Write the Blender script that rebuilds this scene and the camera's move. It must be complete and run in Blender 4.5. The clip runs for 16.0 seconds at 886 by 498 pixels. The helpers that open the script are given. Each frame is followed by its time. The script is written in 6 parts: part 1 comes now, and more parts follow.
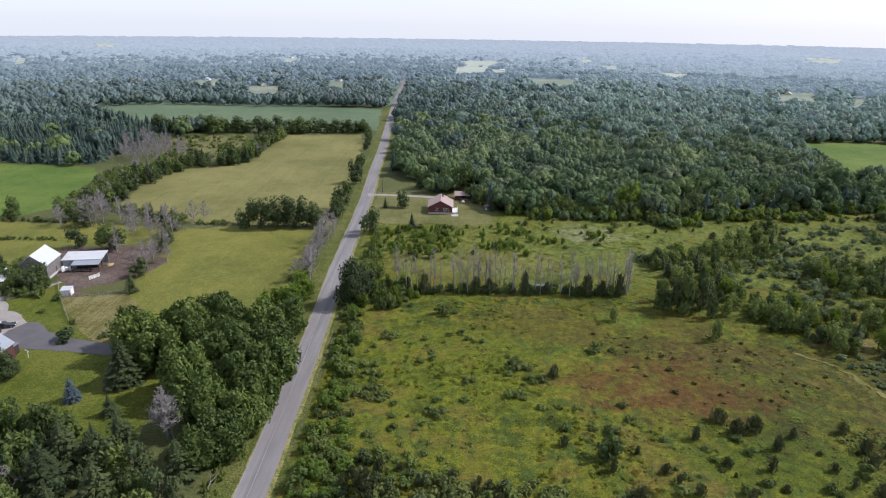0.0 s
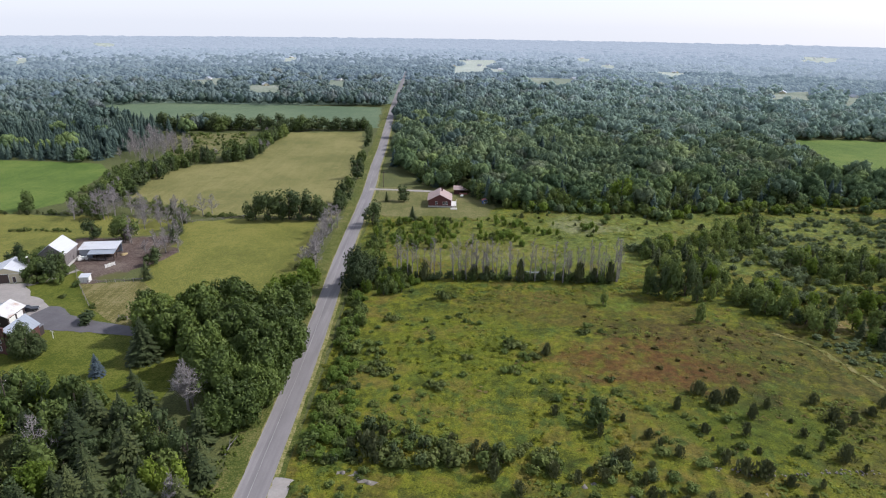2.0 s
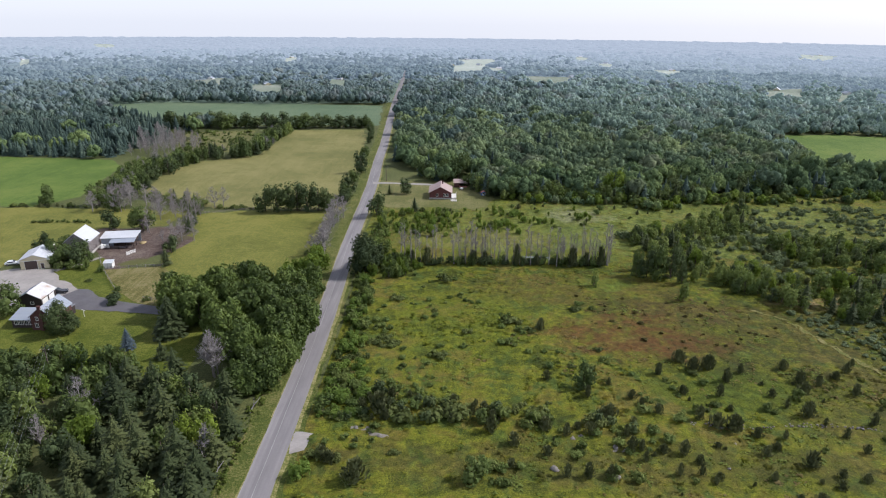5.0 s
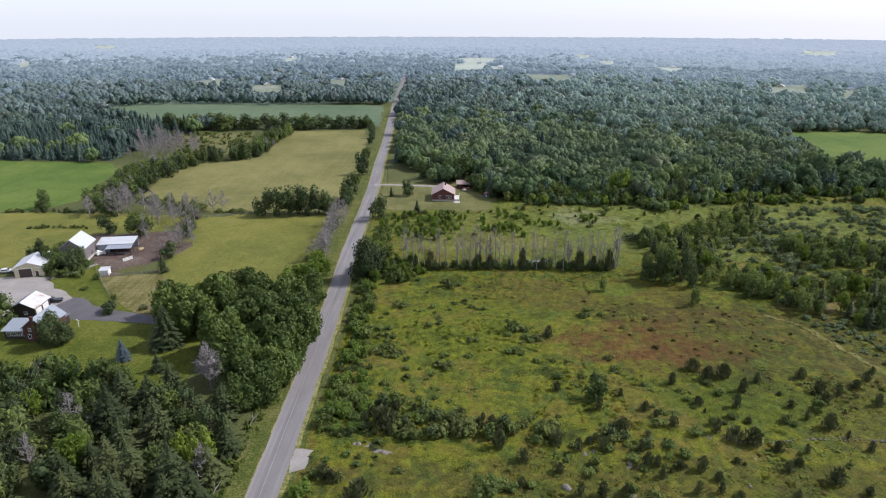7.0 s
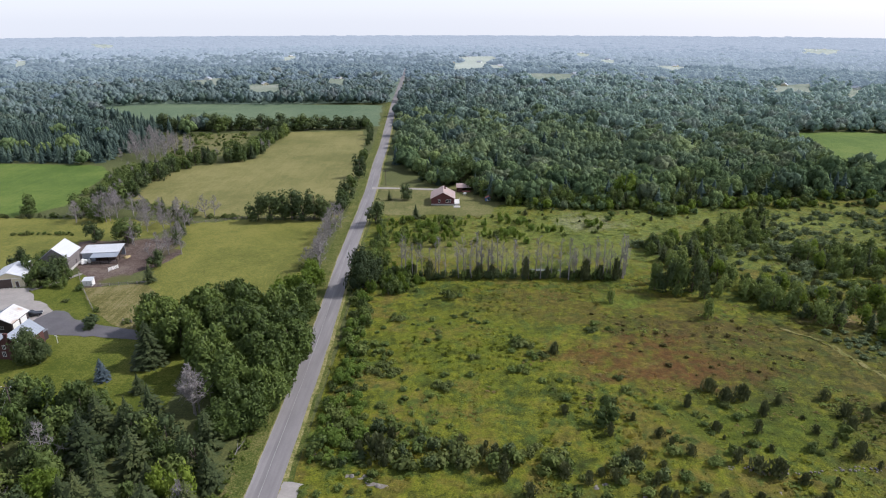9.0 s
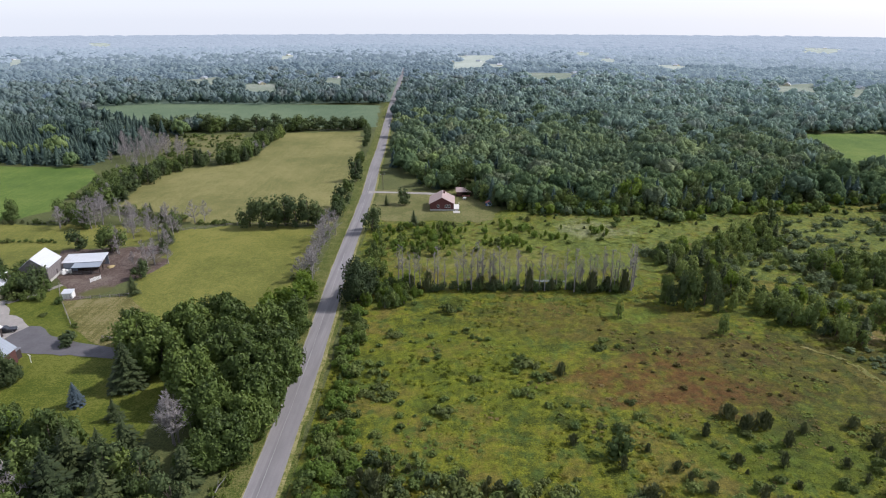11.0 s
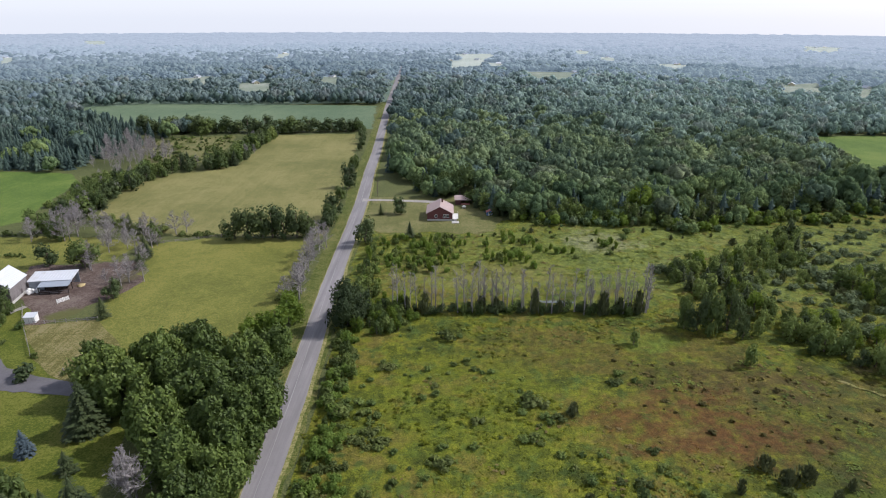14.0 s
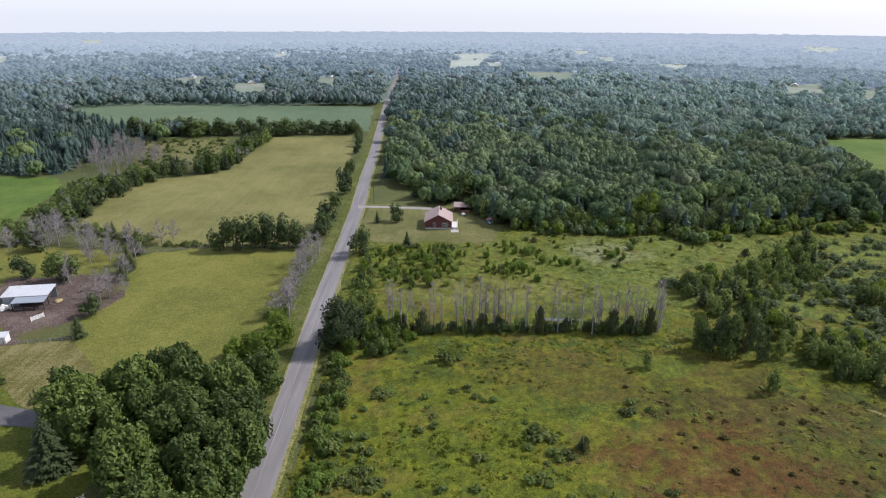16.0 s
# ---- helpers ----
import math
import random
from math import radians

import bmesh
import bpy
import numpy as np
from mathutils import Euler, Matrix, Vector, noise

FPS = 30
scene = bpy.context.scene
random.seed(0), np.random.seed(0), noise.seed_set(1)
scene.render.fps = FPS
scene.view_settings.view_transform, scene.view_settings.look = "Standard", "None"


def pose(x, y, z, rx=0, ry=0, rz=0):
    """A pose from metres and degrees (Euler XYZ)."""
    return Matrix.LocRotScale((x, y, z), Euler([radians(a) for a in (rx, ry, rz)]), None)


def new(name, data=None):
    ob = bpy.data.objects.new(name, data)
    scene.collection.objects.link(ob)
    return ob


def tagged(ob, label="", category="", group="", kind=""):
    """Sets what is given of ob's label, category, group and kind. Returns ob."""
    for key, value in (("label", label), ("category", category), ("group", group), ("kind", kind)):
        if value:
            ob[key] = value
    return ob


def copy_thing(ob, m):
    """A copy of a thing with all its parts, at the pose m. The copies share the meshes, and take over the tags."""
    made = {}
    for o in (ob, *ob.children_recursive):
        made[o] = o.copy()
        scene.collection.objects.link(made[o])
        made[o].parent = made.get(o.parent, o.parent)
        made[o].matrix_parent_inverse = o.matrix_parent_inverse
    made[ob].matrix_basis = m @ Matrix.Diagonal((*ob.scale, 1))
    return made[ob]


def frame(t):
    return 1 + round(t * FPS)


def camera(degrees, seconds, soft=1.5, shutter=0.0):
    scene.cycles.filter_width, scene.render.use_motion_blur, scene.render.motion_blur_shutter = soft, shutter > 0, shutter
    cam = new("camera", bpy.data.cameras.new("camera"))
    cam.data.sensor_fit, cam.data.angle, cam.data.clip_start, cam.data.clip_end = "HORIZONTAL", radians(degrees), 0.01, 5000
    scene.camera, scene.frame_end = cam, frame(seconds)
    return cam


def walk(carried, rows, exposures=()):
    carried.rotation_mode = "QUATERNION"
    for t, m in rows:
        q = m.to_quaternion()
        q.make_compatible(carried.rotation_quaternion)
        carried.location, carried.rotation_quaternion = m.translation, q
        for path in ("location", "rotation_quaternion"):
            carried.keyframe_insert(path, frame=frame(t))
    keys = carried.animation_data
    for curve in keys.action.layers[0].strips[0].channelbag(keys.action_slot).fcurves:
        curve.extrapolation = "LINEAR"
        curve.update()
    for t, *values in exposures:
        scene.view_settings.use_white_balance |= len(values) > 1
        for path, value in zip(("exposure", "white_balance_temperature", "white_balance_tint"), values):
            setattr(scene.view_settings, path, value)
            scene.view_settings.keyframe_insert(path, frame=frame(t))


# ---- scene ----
cam = camera(72.1, 16.0, soft=1.1)
METRES, EYE, TILT, LEAN, TURN = 74.2, 78.0, 0.0, 0.75, 0.5
ROWS = [
    (0.0, 0.0, 0.0, 0.0, 0.56, -20.17, -1.51),
    (0.5, -0.0003, -0.0338, 0.0003, 0.53, -20.19, -1.52),
    (1.0, -0.0007, -0.0684, 0.0006, 0.49, -20.19, -1.51),
    (1.5, -0.0012, -0.1037, 0.0008, 0.47, -20.2, -1.51),
    (2.0, -0.0015, -0.1394, 0.0014, 0.44, -20.2, -1.49),
    (2.5, -0.0018, -0.1755, 0.0018, 0.42, -20.2, -1.48),
    (3.0, -0.0021, -0.2119, 0.0026, 0.38, -20.19, -1.47),
    (3.5, -0.0024, -0.2484, 0.0031, 0.35, -20.18, -1.48),
    (4.0, -0.0022, -0.285, 0.0038, 0.32, -20.18, -1.48),
    (4.5, -0.0035, -0.3128, 0.0039, 0.32, -20.20, -1.41),
    (5.0, -0.0066, -0.3246, 0.0042, 0.33, -20.24, -1.25),
    (5.5, -0.0102, -0.3220, 0.0044, 0.35, -20.28, -1.07),
    (6.0, -0.0133, -0.3072, 0.0047, 0.36, -20.32, -0.91),
    (6.5, -0.0146, -0.2818, 0.0048, 0.36, -20.34, -0.84),
    (7.0, -0.0148, -0.2517, 0.0045, 0.36, -20.36, -0.8),
    (7.5, -0.0149, -0.2222, 0.0041, 0.34, -20.4, -0.78),
    (8.0, -0.015, -0.1892, 0.0034, 0.34, -20.43, -0.77),
    (8.5, -0.0148, -0.1556, 0.003, 0.32, -20.45, -0.76),
    (9.0, -0.0151, -0.1213, 0.0027, 0.31, -20.48, -0.74),
    (11.5, -0.0173, 0.0551, 0.0008, 0.18, -20.62, -0.8),
    (12.0, -0.0174, 0.0919, 0.0005, 0.15, -20.66, -0.81),
    (12.5, -0.0176, 0.129, 0.0006, 0.12, -20.68, -0.83),
    (13.0, -0.0179, 0.1663, 0.001, 0.09, -20.71, -0.84),
    (13.5, -0.0182, 0.2038, 0.0013, 0.06, -20.72, -0.85),
    (14.0, -0.0185, 0.2416, 0.0013, 0.03, -20.74, -0.85),
    (14.5, -0.0195, 0.2794, 0.0015, -0.01, -20.76, -0.87),
    (15.0, -0.0192, 0.3171, 0.0022, -0.03, -20.78, -0.89),
    (15.5, -0.0202, 0.3553, 0.002, -0.08, -20.78, -0.91),
    (16.0, -0.0202, 0.3932, 0.0031, -0.1, -20.79, -0.92),
]
walk(cam, [(t, pose(0, 0, EYE, TILT, LEAN, TURN) @ pose(METRES * x, METRES * y, METRES * z, 90 + pitch, roll, yaw)) for t, x, y, z, yaw, pitch, roll in ROWS], [(0.0, 0.06, 5980, 15), (16.0, 0.06, 5980, 15)])

# ---- world, sun, exposure ----
SUN_DIR = Vector((0.95, 0.24, 0.0)).normalized()
SUN_EL = radians(44)
world = bpy.data.worlds.new("hazy_summer_sky")
scene.world = world
world.use_nodes = True
sky = world.node_tree.nodes.new("ShaderNodeTexSky")
sky.sky_type, sky.sun_disc = "NISHITA", False
sky.sun_elevation = SUN_EL
sky.sun_rotation = math.atan2(SUN_DIR.x, SUN_DIR.y)
sky.air_density, sky.dust_density, sky.ozone_density = 1.0, 1.0, 1.0
back = world.node_tree.nodes["Background"]
back.inputs["Strength"].default_value = 0.05
world.node_tree.links.new(sky.outputs[0], back.inputs[0])
# the bright white summer haze all over the sky
haze = world.node_tree.nodes.new("ShaderNodeBackground")
haze.inputs["Color"].default_value = (0.915, 0.945, 1.0, 1)
# thick towards the horizon, thinner overhead
way = world.node_tree.nodes.new("ShaderNodeTexCoord")
split = world.node_tree.nodes.new("ShaderNodeSeparateXYZ")
thick = world.node_tree.nodes.new("ShaderNodeMapRange")
world.node_tree.links.new(way.outputs["Generated"], split.inputs[0])
world.node_tree.links.new(split.outputs["Z"], thick.inputs["Value"])
for key, value in (("From Min", 0.0), ("From Max", 0.8), ("To Min", 0.73), ("To Max", 0.34)):
    thick.inputs[key].default_value = value
world.node_tree.links.new(thick.outputs[0], haze.inputs["Strength"])
both = world.node_tree.nodes.new("ShaderNodeAddShader")
world.node_tree.links.new(back.outputs[0], both.inputs[0])
world.node_tree.links.new(haze.outputs[0], both.inputs[1])
world.node_tree.links.new(both.outputs[0], world.node_tree.nodes["World Output"].inputs["Surface"])
sun_data = bpy.data.lights.new("sun", "SUN")
sun_data.energy, sun_data.angle, sun_data.color = 4.1, radians(1.0), (1.0, 0.95, 0.86)
sun = new("sun", sun_data)
to_sun = Vector((SUN_DIR.x * math.cos(SUN_EL), SUN_DIR.y * math.cos(SUN_EL), math.sin(SUN_EL)))
sun.matrix_world = Matrix.Translation((300, 100, 400)) @ to_sun.to_track_quat("Z", "Y").to_matrix().to_4x4()

rng = np.random.default_rng(7)


# ---- materials ----
class Nodes:
    """A short hand for building one node material."""

    def __init__(self, name, rough=0.8, spec=0.3, metal=0.0):
        self.m = bpy.data.materials.new(name)
        self.m.use_nodes = True
        self.t = self.m.node_tree
        self.b = self.t.nodes["Principled BSDF"]
        self.b.inputs["Roughness"].default_value = rough
        self.b.inputs["Specular IOR Level"].default_value = spec
        self.b.inputs["Metallic"].default_value = metal

    def node(self, kind, **inputs):
        n = self.t.nodes.new(kind)
        for k, v in inputs.items():
            self.put(n.inputs[k.replace("_", " ")], v)
        return n

    def put(self, socket, v):
        if isinstance(v, bpy.types.NodeSocket):
            self.t.links.new(v, socket)
        elif isinstance(v, tuple) and len(v) == 3 and socket.type == "RGBA":
            socket.default_value = (*v, 1)
        else:
            socket.default_value = v

    def position(self, scale=(1, 1, 1)):
        g = self.t.nodes.new("ShaderNodeNewGeometry").outputs["Position"]
        return self.mapped(g, scale)

    def local(self, scale=(1, 1, 1)):
        return self.mapped(self.t.nodes.new("ShaderNodeTexCoord").outputs["Object"], scale)

    def mapped(self, v, scale):
        if scale == (1, 1, 1):
            return v
        m = self.node("ShaderNodeMapping", Vector=v)
        m.inputs["Scale"].default_value = scale
        return m.outputs[0]

    def noise(self, vec, scale, detail=3.0, rough=0.55):
        return self.node("ShaderNodeTexNoise", Vector=vec, Scale=scale, Detail=detail, Roughness=rough).outputs["Fac"]

    def ramp(self, fac, stops):
        r = self.node("ShaderNodeValToRGB", Fac=fac)
        e = r.color_ramp.elements
        while len(e) < len(stops):
            e.new(0.5)
        for el, (p, c) in zip(e, stops):
            el.position = p
            el.color = (*c, 1) if isinstance(c, tuple) else (c, c, c, 1)
        return r.outputs[0]

    def mix(self, fac, a, b, how="MIX"):
        n = self.t.nodes.new("ShaderNodeMix")
        n.data_type, n.blend_type = "RGBA", how
        self.put(n.inputs["Factor"], fac)
        self.put(n.inputs["A"], a)
        self.put(n.inputs["B"], b)
        return n.outputs["Result"]

    def math(self, how, a, b=0.0):
        n = self.t.nodes.new("ShaderNodeMath")
        n.operation = how
        self.put(n.inputs[0], a)
        self.put(n.inputs[1], b)
        return n.outputs[0]

    def smooth(self, v, lo, hi, a=0.0, b=1.0):
        n = self.node("ShaderNodeMapRange", Value=v)
        n.interpolation_type = "SMOOTHSTEP"
        for k, x in (("From Min", lo), ("From Max", hi), ("To Min", a), ("To Max", b)):
            n.inputs[k].default_value = x
        return n.outputs[0]

    def blot(self, vec, centre, size, ragged):
        """1 inside an uneven ellipse on the ground, 0 outside."""
        m = self.node("ShaderNodeMapping", Vector=vec)
        m.inputs["Location"].default_value = (-centre[0] / size[0], -centre[1] / size[1], 0)
        m.inputs["Scale"].default_value = (1 / size[0], 1 / size[1], 0)
        n = self.node("ShaderNodeVectorMath", Vector=m.outputs[0])
        n.operation = "LENGTH"
        d = self.math("ADD", n.outputs["Value"], self.math("MULTIPLY", self.math("SUBTRACT", ragged, 0.5), 2.2))
        return self.smooth(d, 1.15, 0.6)

    def bump(self, height, strength, distance):
        b = self.node("ShaderNodeBump", Height=height, Strength=strength, Distance=distance)
        self.put(self.b.inputs["Normal"], b.outputs[0])

    def colour(self, c):
        self.put(self.b.inputs["Base Color"], c)
        return self


def foliage(name, dark, mid, light, rough=0.7, through_leaf=0.24, spec=0.15, glow=None, each=0.25, lumps=None):
    """Leaf or needle matter: tint differs by plant (attribute or object) and by leaf."""
    n = Nodes(name, rough, spec)
    tint = n.node("ShaderNodeAttribute")
    tint.attribute_name = "tint"
    rnd = n.t.nodes.new("ShaderNodeObjectInfo").outputs["Random"]
    plant = n.math("FRACT", n.math("ADD", tint.outputs["Fac"], rnd))
    leaf = n.t.nodes.new("ShaderNodeNewGeometry").outputs["Random Per Island"]
    patch = n.noise(n.position(), 0.35, 2.0)
    f = n.math("ADD", n.math("MULTIPLY", plant, 0.5), n.math("MULTIPLY", leaf, each))
    f = n.math("ADD", f, n.math("MULTIPLY", patch, 0.25))
    f = n.math("ADD", f, n.math("MULTIPLY", n.math("SUBTRACT", n.noise(n.position(), 0.014, 3.0), 0.5), 1.25))
    c = n.ramp(f, [(0.12, dark), (0.55, mid), (0.95, light)])
    n.colour(c)
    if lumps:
        # clusters of leaves on a crown; hollows darkened and tips lightened in the colour
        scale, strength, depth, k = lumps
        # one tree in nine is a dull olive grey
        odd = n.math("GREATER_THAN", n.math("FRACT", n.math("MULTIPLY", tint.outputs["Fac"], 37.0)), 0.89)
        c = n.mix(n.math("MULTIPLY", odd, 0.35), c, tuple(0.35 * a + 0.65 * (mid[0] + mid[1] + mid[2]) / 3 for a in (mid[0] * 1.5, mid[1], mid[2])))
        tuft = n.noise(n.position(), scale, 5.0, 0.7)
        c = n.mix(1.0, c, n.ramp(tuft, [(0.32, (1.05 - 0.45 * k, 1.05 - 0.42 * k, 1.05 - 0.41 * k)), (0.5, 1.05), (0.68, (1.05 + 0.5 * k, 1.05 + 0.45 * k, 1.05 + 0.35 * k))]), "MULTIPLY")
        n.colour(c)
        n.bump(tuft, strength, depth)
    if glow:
        # far haze put in as emission, on the farthest woods and ground
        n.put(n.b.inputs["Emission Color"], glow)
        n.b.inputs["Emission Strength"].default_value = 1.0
    tr = n.node("ShaderNodeBsdfTranslucent", Color=n.mix(0.5, c, (light[0] * 1.3, light[1] * 1.3, light[2]), "MIX"))
    mx = n.node("ShaderNodeMixShader", Fac=through_leaf)
    n.t.links.new(n.b.outputs[0], mx.inputs[1])
    n.t.links.new(tr.outputs[0], mx.inputs[2])
    n.t.links.new(mx.outputs[0], n.t.nodes["Material Output"].inputs["Surface"])
    return n.m


def grassland(name, stops, patch=0.03, rows=0.0, heading=0.0, relief=0.12, blots=()):
    """Mown or grazed grass: broad patches, tufts, faint mowing lines, odd blots of another growth."""
    n = Nodes(name, 0.9, 0.15)
    p = n.position()
    big, mid, fine = n.noise(p, patch, 4.0, 0.6), n.noise(p, patch * 6, 5.0, 0.7), n.noise(p, 2.3, 3.0, 0.7)
    tussock = n.noise(p, 0.75, 4.0, 0.72)
    f = n.math("ADD", n.math("MULTIPLY", big, 0.8), n.math("MULTIPLY", mid, 0.42))
    f = n.math("ADD", f, n.math("MULTIPLY", fine, 1.18))
    f = n.math("SUBTRACT", n.math("ADD", f, n.math("MULTIPLY", tussock, 0.55)), 0.97)
    if rows:
        r = n.node("ShaderNodeMapping", Vector=p)
        r.inputs["Rotation"].default_value = (0, 0, heading)
        r.inputs["Scale"].default_value = (1.0, 0.04, 1.0)
        f = n.math("ADD", f, n.math("MULTIPLY", n.math("SUBTRACT", n.noise(r.outputs[0], 0.45, 2.0), 0.5), rows))
    c = n.ramp(f, stops)
    for centre, size, col, amount in blots:
        k = n.math("MULTIPLY", n.blot(p, centre, size, n.noise(p, 0.12, 4.0, 0.7)), amount)
        c = n.mix(k, c, n.mix(n.math("MULTIPLY", fine, 0.7), col, tuple(0.6 * x for x in col)))
    n.colour(c)
    n.bump(n.math("ADD", n.math("ADD", mid, tussock), n.math("MULTIPLY", fine, 0.7)), 0.9, relief)
    return n.m


def plain(name, col, var=0.15, scale=1.5, rough=0.7, spec=0.3, metal=0.0, streak=(1, 1, 1), stain=None, stain_at=(0.55, 0.7)):
    """A painted, wooden or metal surface with grain and a second, broader stain."""
    n = Nodes(name, rough, spec, metal)
    p = n.local(streak)
    a, b = n.noise(p, scale, 4.0, 0.6), n.noise(p, scale * 7, 3.0, 0.6)
    f = n.math("ADD", n.math("MULTIPLY", a, 0.6), n.math("MULTIPLY", b, 0.4))
    c = n.ramp(f, [(0.3, tuple(x * (1 - var) for x in col)), (0.7, tuple(min(0.95, x * (1 + var)) for x in col))])
    if stain:
        c = n.mix(n.smooth(n.noise(n.local(), scale * 0.35, 5.0, 0.65), *stain_at), c, stain)
    n.colour(c)
    n.bump(b, 0.25, 0.02)
    return n.m


LEAF_MAPLE = foliage("maple_leaves", (0.045, 0.070, 0.016), (0.092, 0.133, 0.027), (0.168, 0.214, 0.042), 0.6, 0.16, 0.25)
LEAF_ASH = foliage("broad_leaves", (0.053, 0.081, 0.028), (0.098, 0.134, 0.040), (0.164, 0.205, 0.055))
LEAF_LIGHT = foliage("light_green_leaves", (0.090, 0.138, 0.022), (0.148, 0.210, 0.031), (0.225, 0.285, 0.045), 0.7, 0.4)
LEAF_SCRUB = foliage("scrub_leaves", (0.062, 0.088, 0.024), (0.108, 0.142, 0.036), (0.175, 0.205, 0.056))
LEAF_YOUNG = foliage("young_tree_leaves", (0.098, 0.138, 0.042), (0.165, 0.212, 0.060), (0.245, 0.290, 0.088), 0.7, 0.35)
LEAF_SUMAC = foliage("sumac_leaves", (0.105, 0.165, 0.034), (0.162, 0.235, 0.046), (0.24, 0.31, 0.068), 0.7, 0.45)
LEAF_DARK = foliage("buckthorn_leaves", (0.070, 0.107, 0.033), (0.129, 0.176, 0.047), (0.207, 0.253, 0.067))
LEAF_DOGWOOD = foliage("dogwood_leaves", (0.070, 0.092, 0.028), (0.118, 0.142, 0.042), (0.182, 0.205, 0.064))
LEAF_BRIAR = foliage("briar_leaves", (0.100, 0.142, 0.034), (0.160, 0.205, 0.045), (0.240, 0.280, 0.070), 0.7, 0.5)
LEAF_RUSSET = foliage("russet_bush_leaves", (0.088, 0.080, 0.028), (0.128, 0.112, 0.038), (0.180, 0.155, 0.054), 0.7, 0.5)
LEAF_DRY = foliage("dry_weed_stems", (0.130, 0.108, 0.036), (0.190, 0.150, 0.056), (0.255, 0.200, 0.088), 0.7, 0.5)
LEAF_DEEP = foliage("deep_green_leaves", (0.040, 0.059, 0.026), (0.073, 0.100, 0.040), (0.123, 0.153, 0.055), 0.7, 0.18)
LEAF_SILVER = foliage("silvery_willow_leaves", (0.100, 0.135, 0.062), (0.150, 0.190, 0.092), (0.210, 0.252, 0.135), 0.7, 0.35)
NEEDLE_DARK = foliage("spruce_needles", (0.030, 0.043, 0.020), (0.057, 0.075, 0.030), (0.099, 0.113, 0.040), 0.7, 0.1, each=0.35)
NEEDLE_BLUE = foliage("blue_spruce_needles", (0.060, 0.085, 0.100), (0.100, 0.130, 0.150), (0.150, 0.185, 0.210), 0.7, 0.05)
NEEDLE_JUNIPER = foliage("juniper_needles", (0.062, 0.073, 0.034), (0.100, 0.113, 0.049), (0.153, 0.160, 0.070), 0.7, 0.15)
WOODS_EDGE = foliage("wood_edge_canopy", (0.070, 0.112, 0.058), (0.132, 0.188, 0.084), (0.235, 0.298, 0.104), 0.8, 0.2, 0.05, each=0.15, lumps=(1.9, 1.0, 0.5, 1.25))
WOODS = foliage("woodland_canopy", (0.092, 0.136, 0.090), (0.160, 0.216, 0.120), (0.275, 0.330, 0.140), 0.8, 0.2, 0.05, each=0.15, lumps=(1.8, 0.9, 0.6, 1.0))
# haze put into base colours: paler, bluer and flatter with distance, more so east
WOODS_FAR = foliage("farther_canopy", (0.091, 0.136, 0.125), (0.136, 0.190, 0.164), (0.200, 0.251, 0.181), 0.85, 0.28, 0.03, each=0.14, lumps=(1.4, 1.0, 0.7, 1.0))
WOODS_HAZED = foliage("hazed_canopy", (0.162, 0.218, 0.222), (0.211, 0.272, 0.266), (0.255, 0.314, 0.275), 0.9, 0.4, 0.03, each=0.12, lumps=(0.9, 0.4, 0.6, 0.5))
# paler copies of the two above: sunlit haze in the colour, east side
EAST_HAZED = foliage("poplar_canopy", (0.195, 0.268, 0.232), (0.252, 0.334, 0.278), (0.320, 0.398, 0.292), 0.85, 0.36, 0.03, each=0.12, lumps=(1.4, 0.7, 0.6, 0.8))
EAST_HAZED_PALE = foliage("pale_east_hazed_canopy", (0.305, 0.392, 0.388), (0.350, 0.440, 0.424), (0.400, 0.485, 0.440), 0.9, 0.5, 0.03, each=0.1, lumps=(0.9, 0.35, 0.6, 0.45))
WOODS_CONIFER = foliage("plantation_canopy", (0.040, 0.064, 0.057), (0.070, 0.104, 0.085), (0.108, 0.148, 0.108), 0.7, 0.1, 0.1)
# these canopies glow in place of haze, stronger sunward and farther out
DISTANT = foliage("haze_glow_plain_canopy", (0.13, 0.172, 0.170), (0.180, 0.225, 0.215), (0.24, 0.280, 0.235), 0.9, 0.15, 0.03, (0.070, 0.094, 0.128), 0.1)
DISTANT_SUNNY = foliage("haze_glow_sunward_canopy", (0.13, 0.172, 0.170), (0.180, 0.225, 0.215), (0.24, 0.280, 0.235), 0.9, 0.15, 0.03, (0.140, 0.176, 0.214), 0.1)
DISTANT_DIM = foliage("haze_glow_dim_canopy", (0.10, 0.130, 0.130), (0.140, 0.172, 0.165), (0.18, 0.212, 0.19), 0.9, 0.15, 0.03, (0.138, 0.176, 0.222), 0.1)
DISTANT_HAZY = foliage("haze_glow_sunny_canopy", (0.10, 0.130, 0.130), (0.140, 0.172, 0.165), (0.18, 0.212, 0.19), 0.9, 0.15, 0.03, (0.265, 0.315, 0.375), 0.1)
DISTANT_PALE = foliage("haze_glow_pale_canopy", (0.08, 0.102, 0.108), (0.105, 0.128, 0.130), (0.13, 0.152, 0.150), 0.9, 0.15, 0.03, (0.355, 0.415, 0.490), 0.1)
HORIZON = foliage("haze_glow_horizon_canopy", (0.05, 0.057, 0.062), (0.06, 0.067, 0.072), (0.07, 0.078, 0.082), 0.9, 0.2, 0.03, (0.50, 0.57, 0.655), 0.1)
BARK = plain("rough_grey_brown_bark", (0.13, 0.105, 0.085), 0.35, 2.0, 0.9, 0.1, streak=(3, 3, 0.6))
DEAD_WOOD = plain("bleached_dead_wood", (0.285, 0.258, 0.248), 0.25, 1.2, 0.9, 0.1, streak=(2, 2, 0.6))

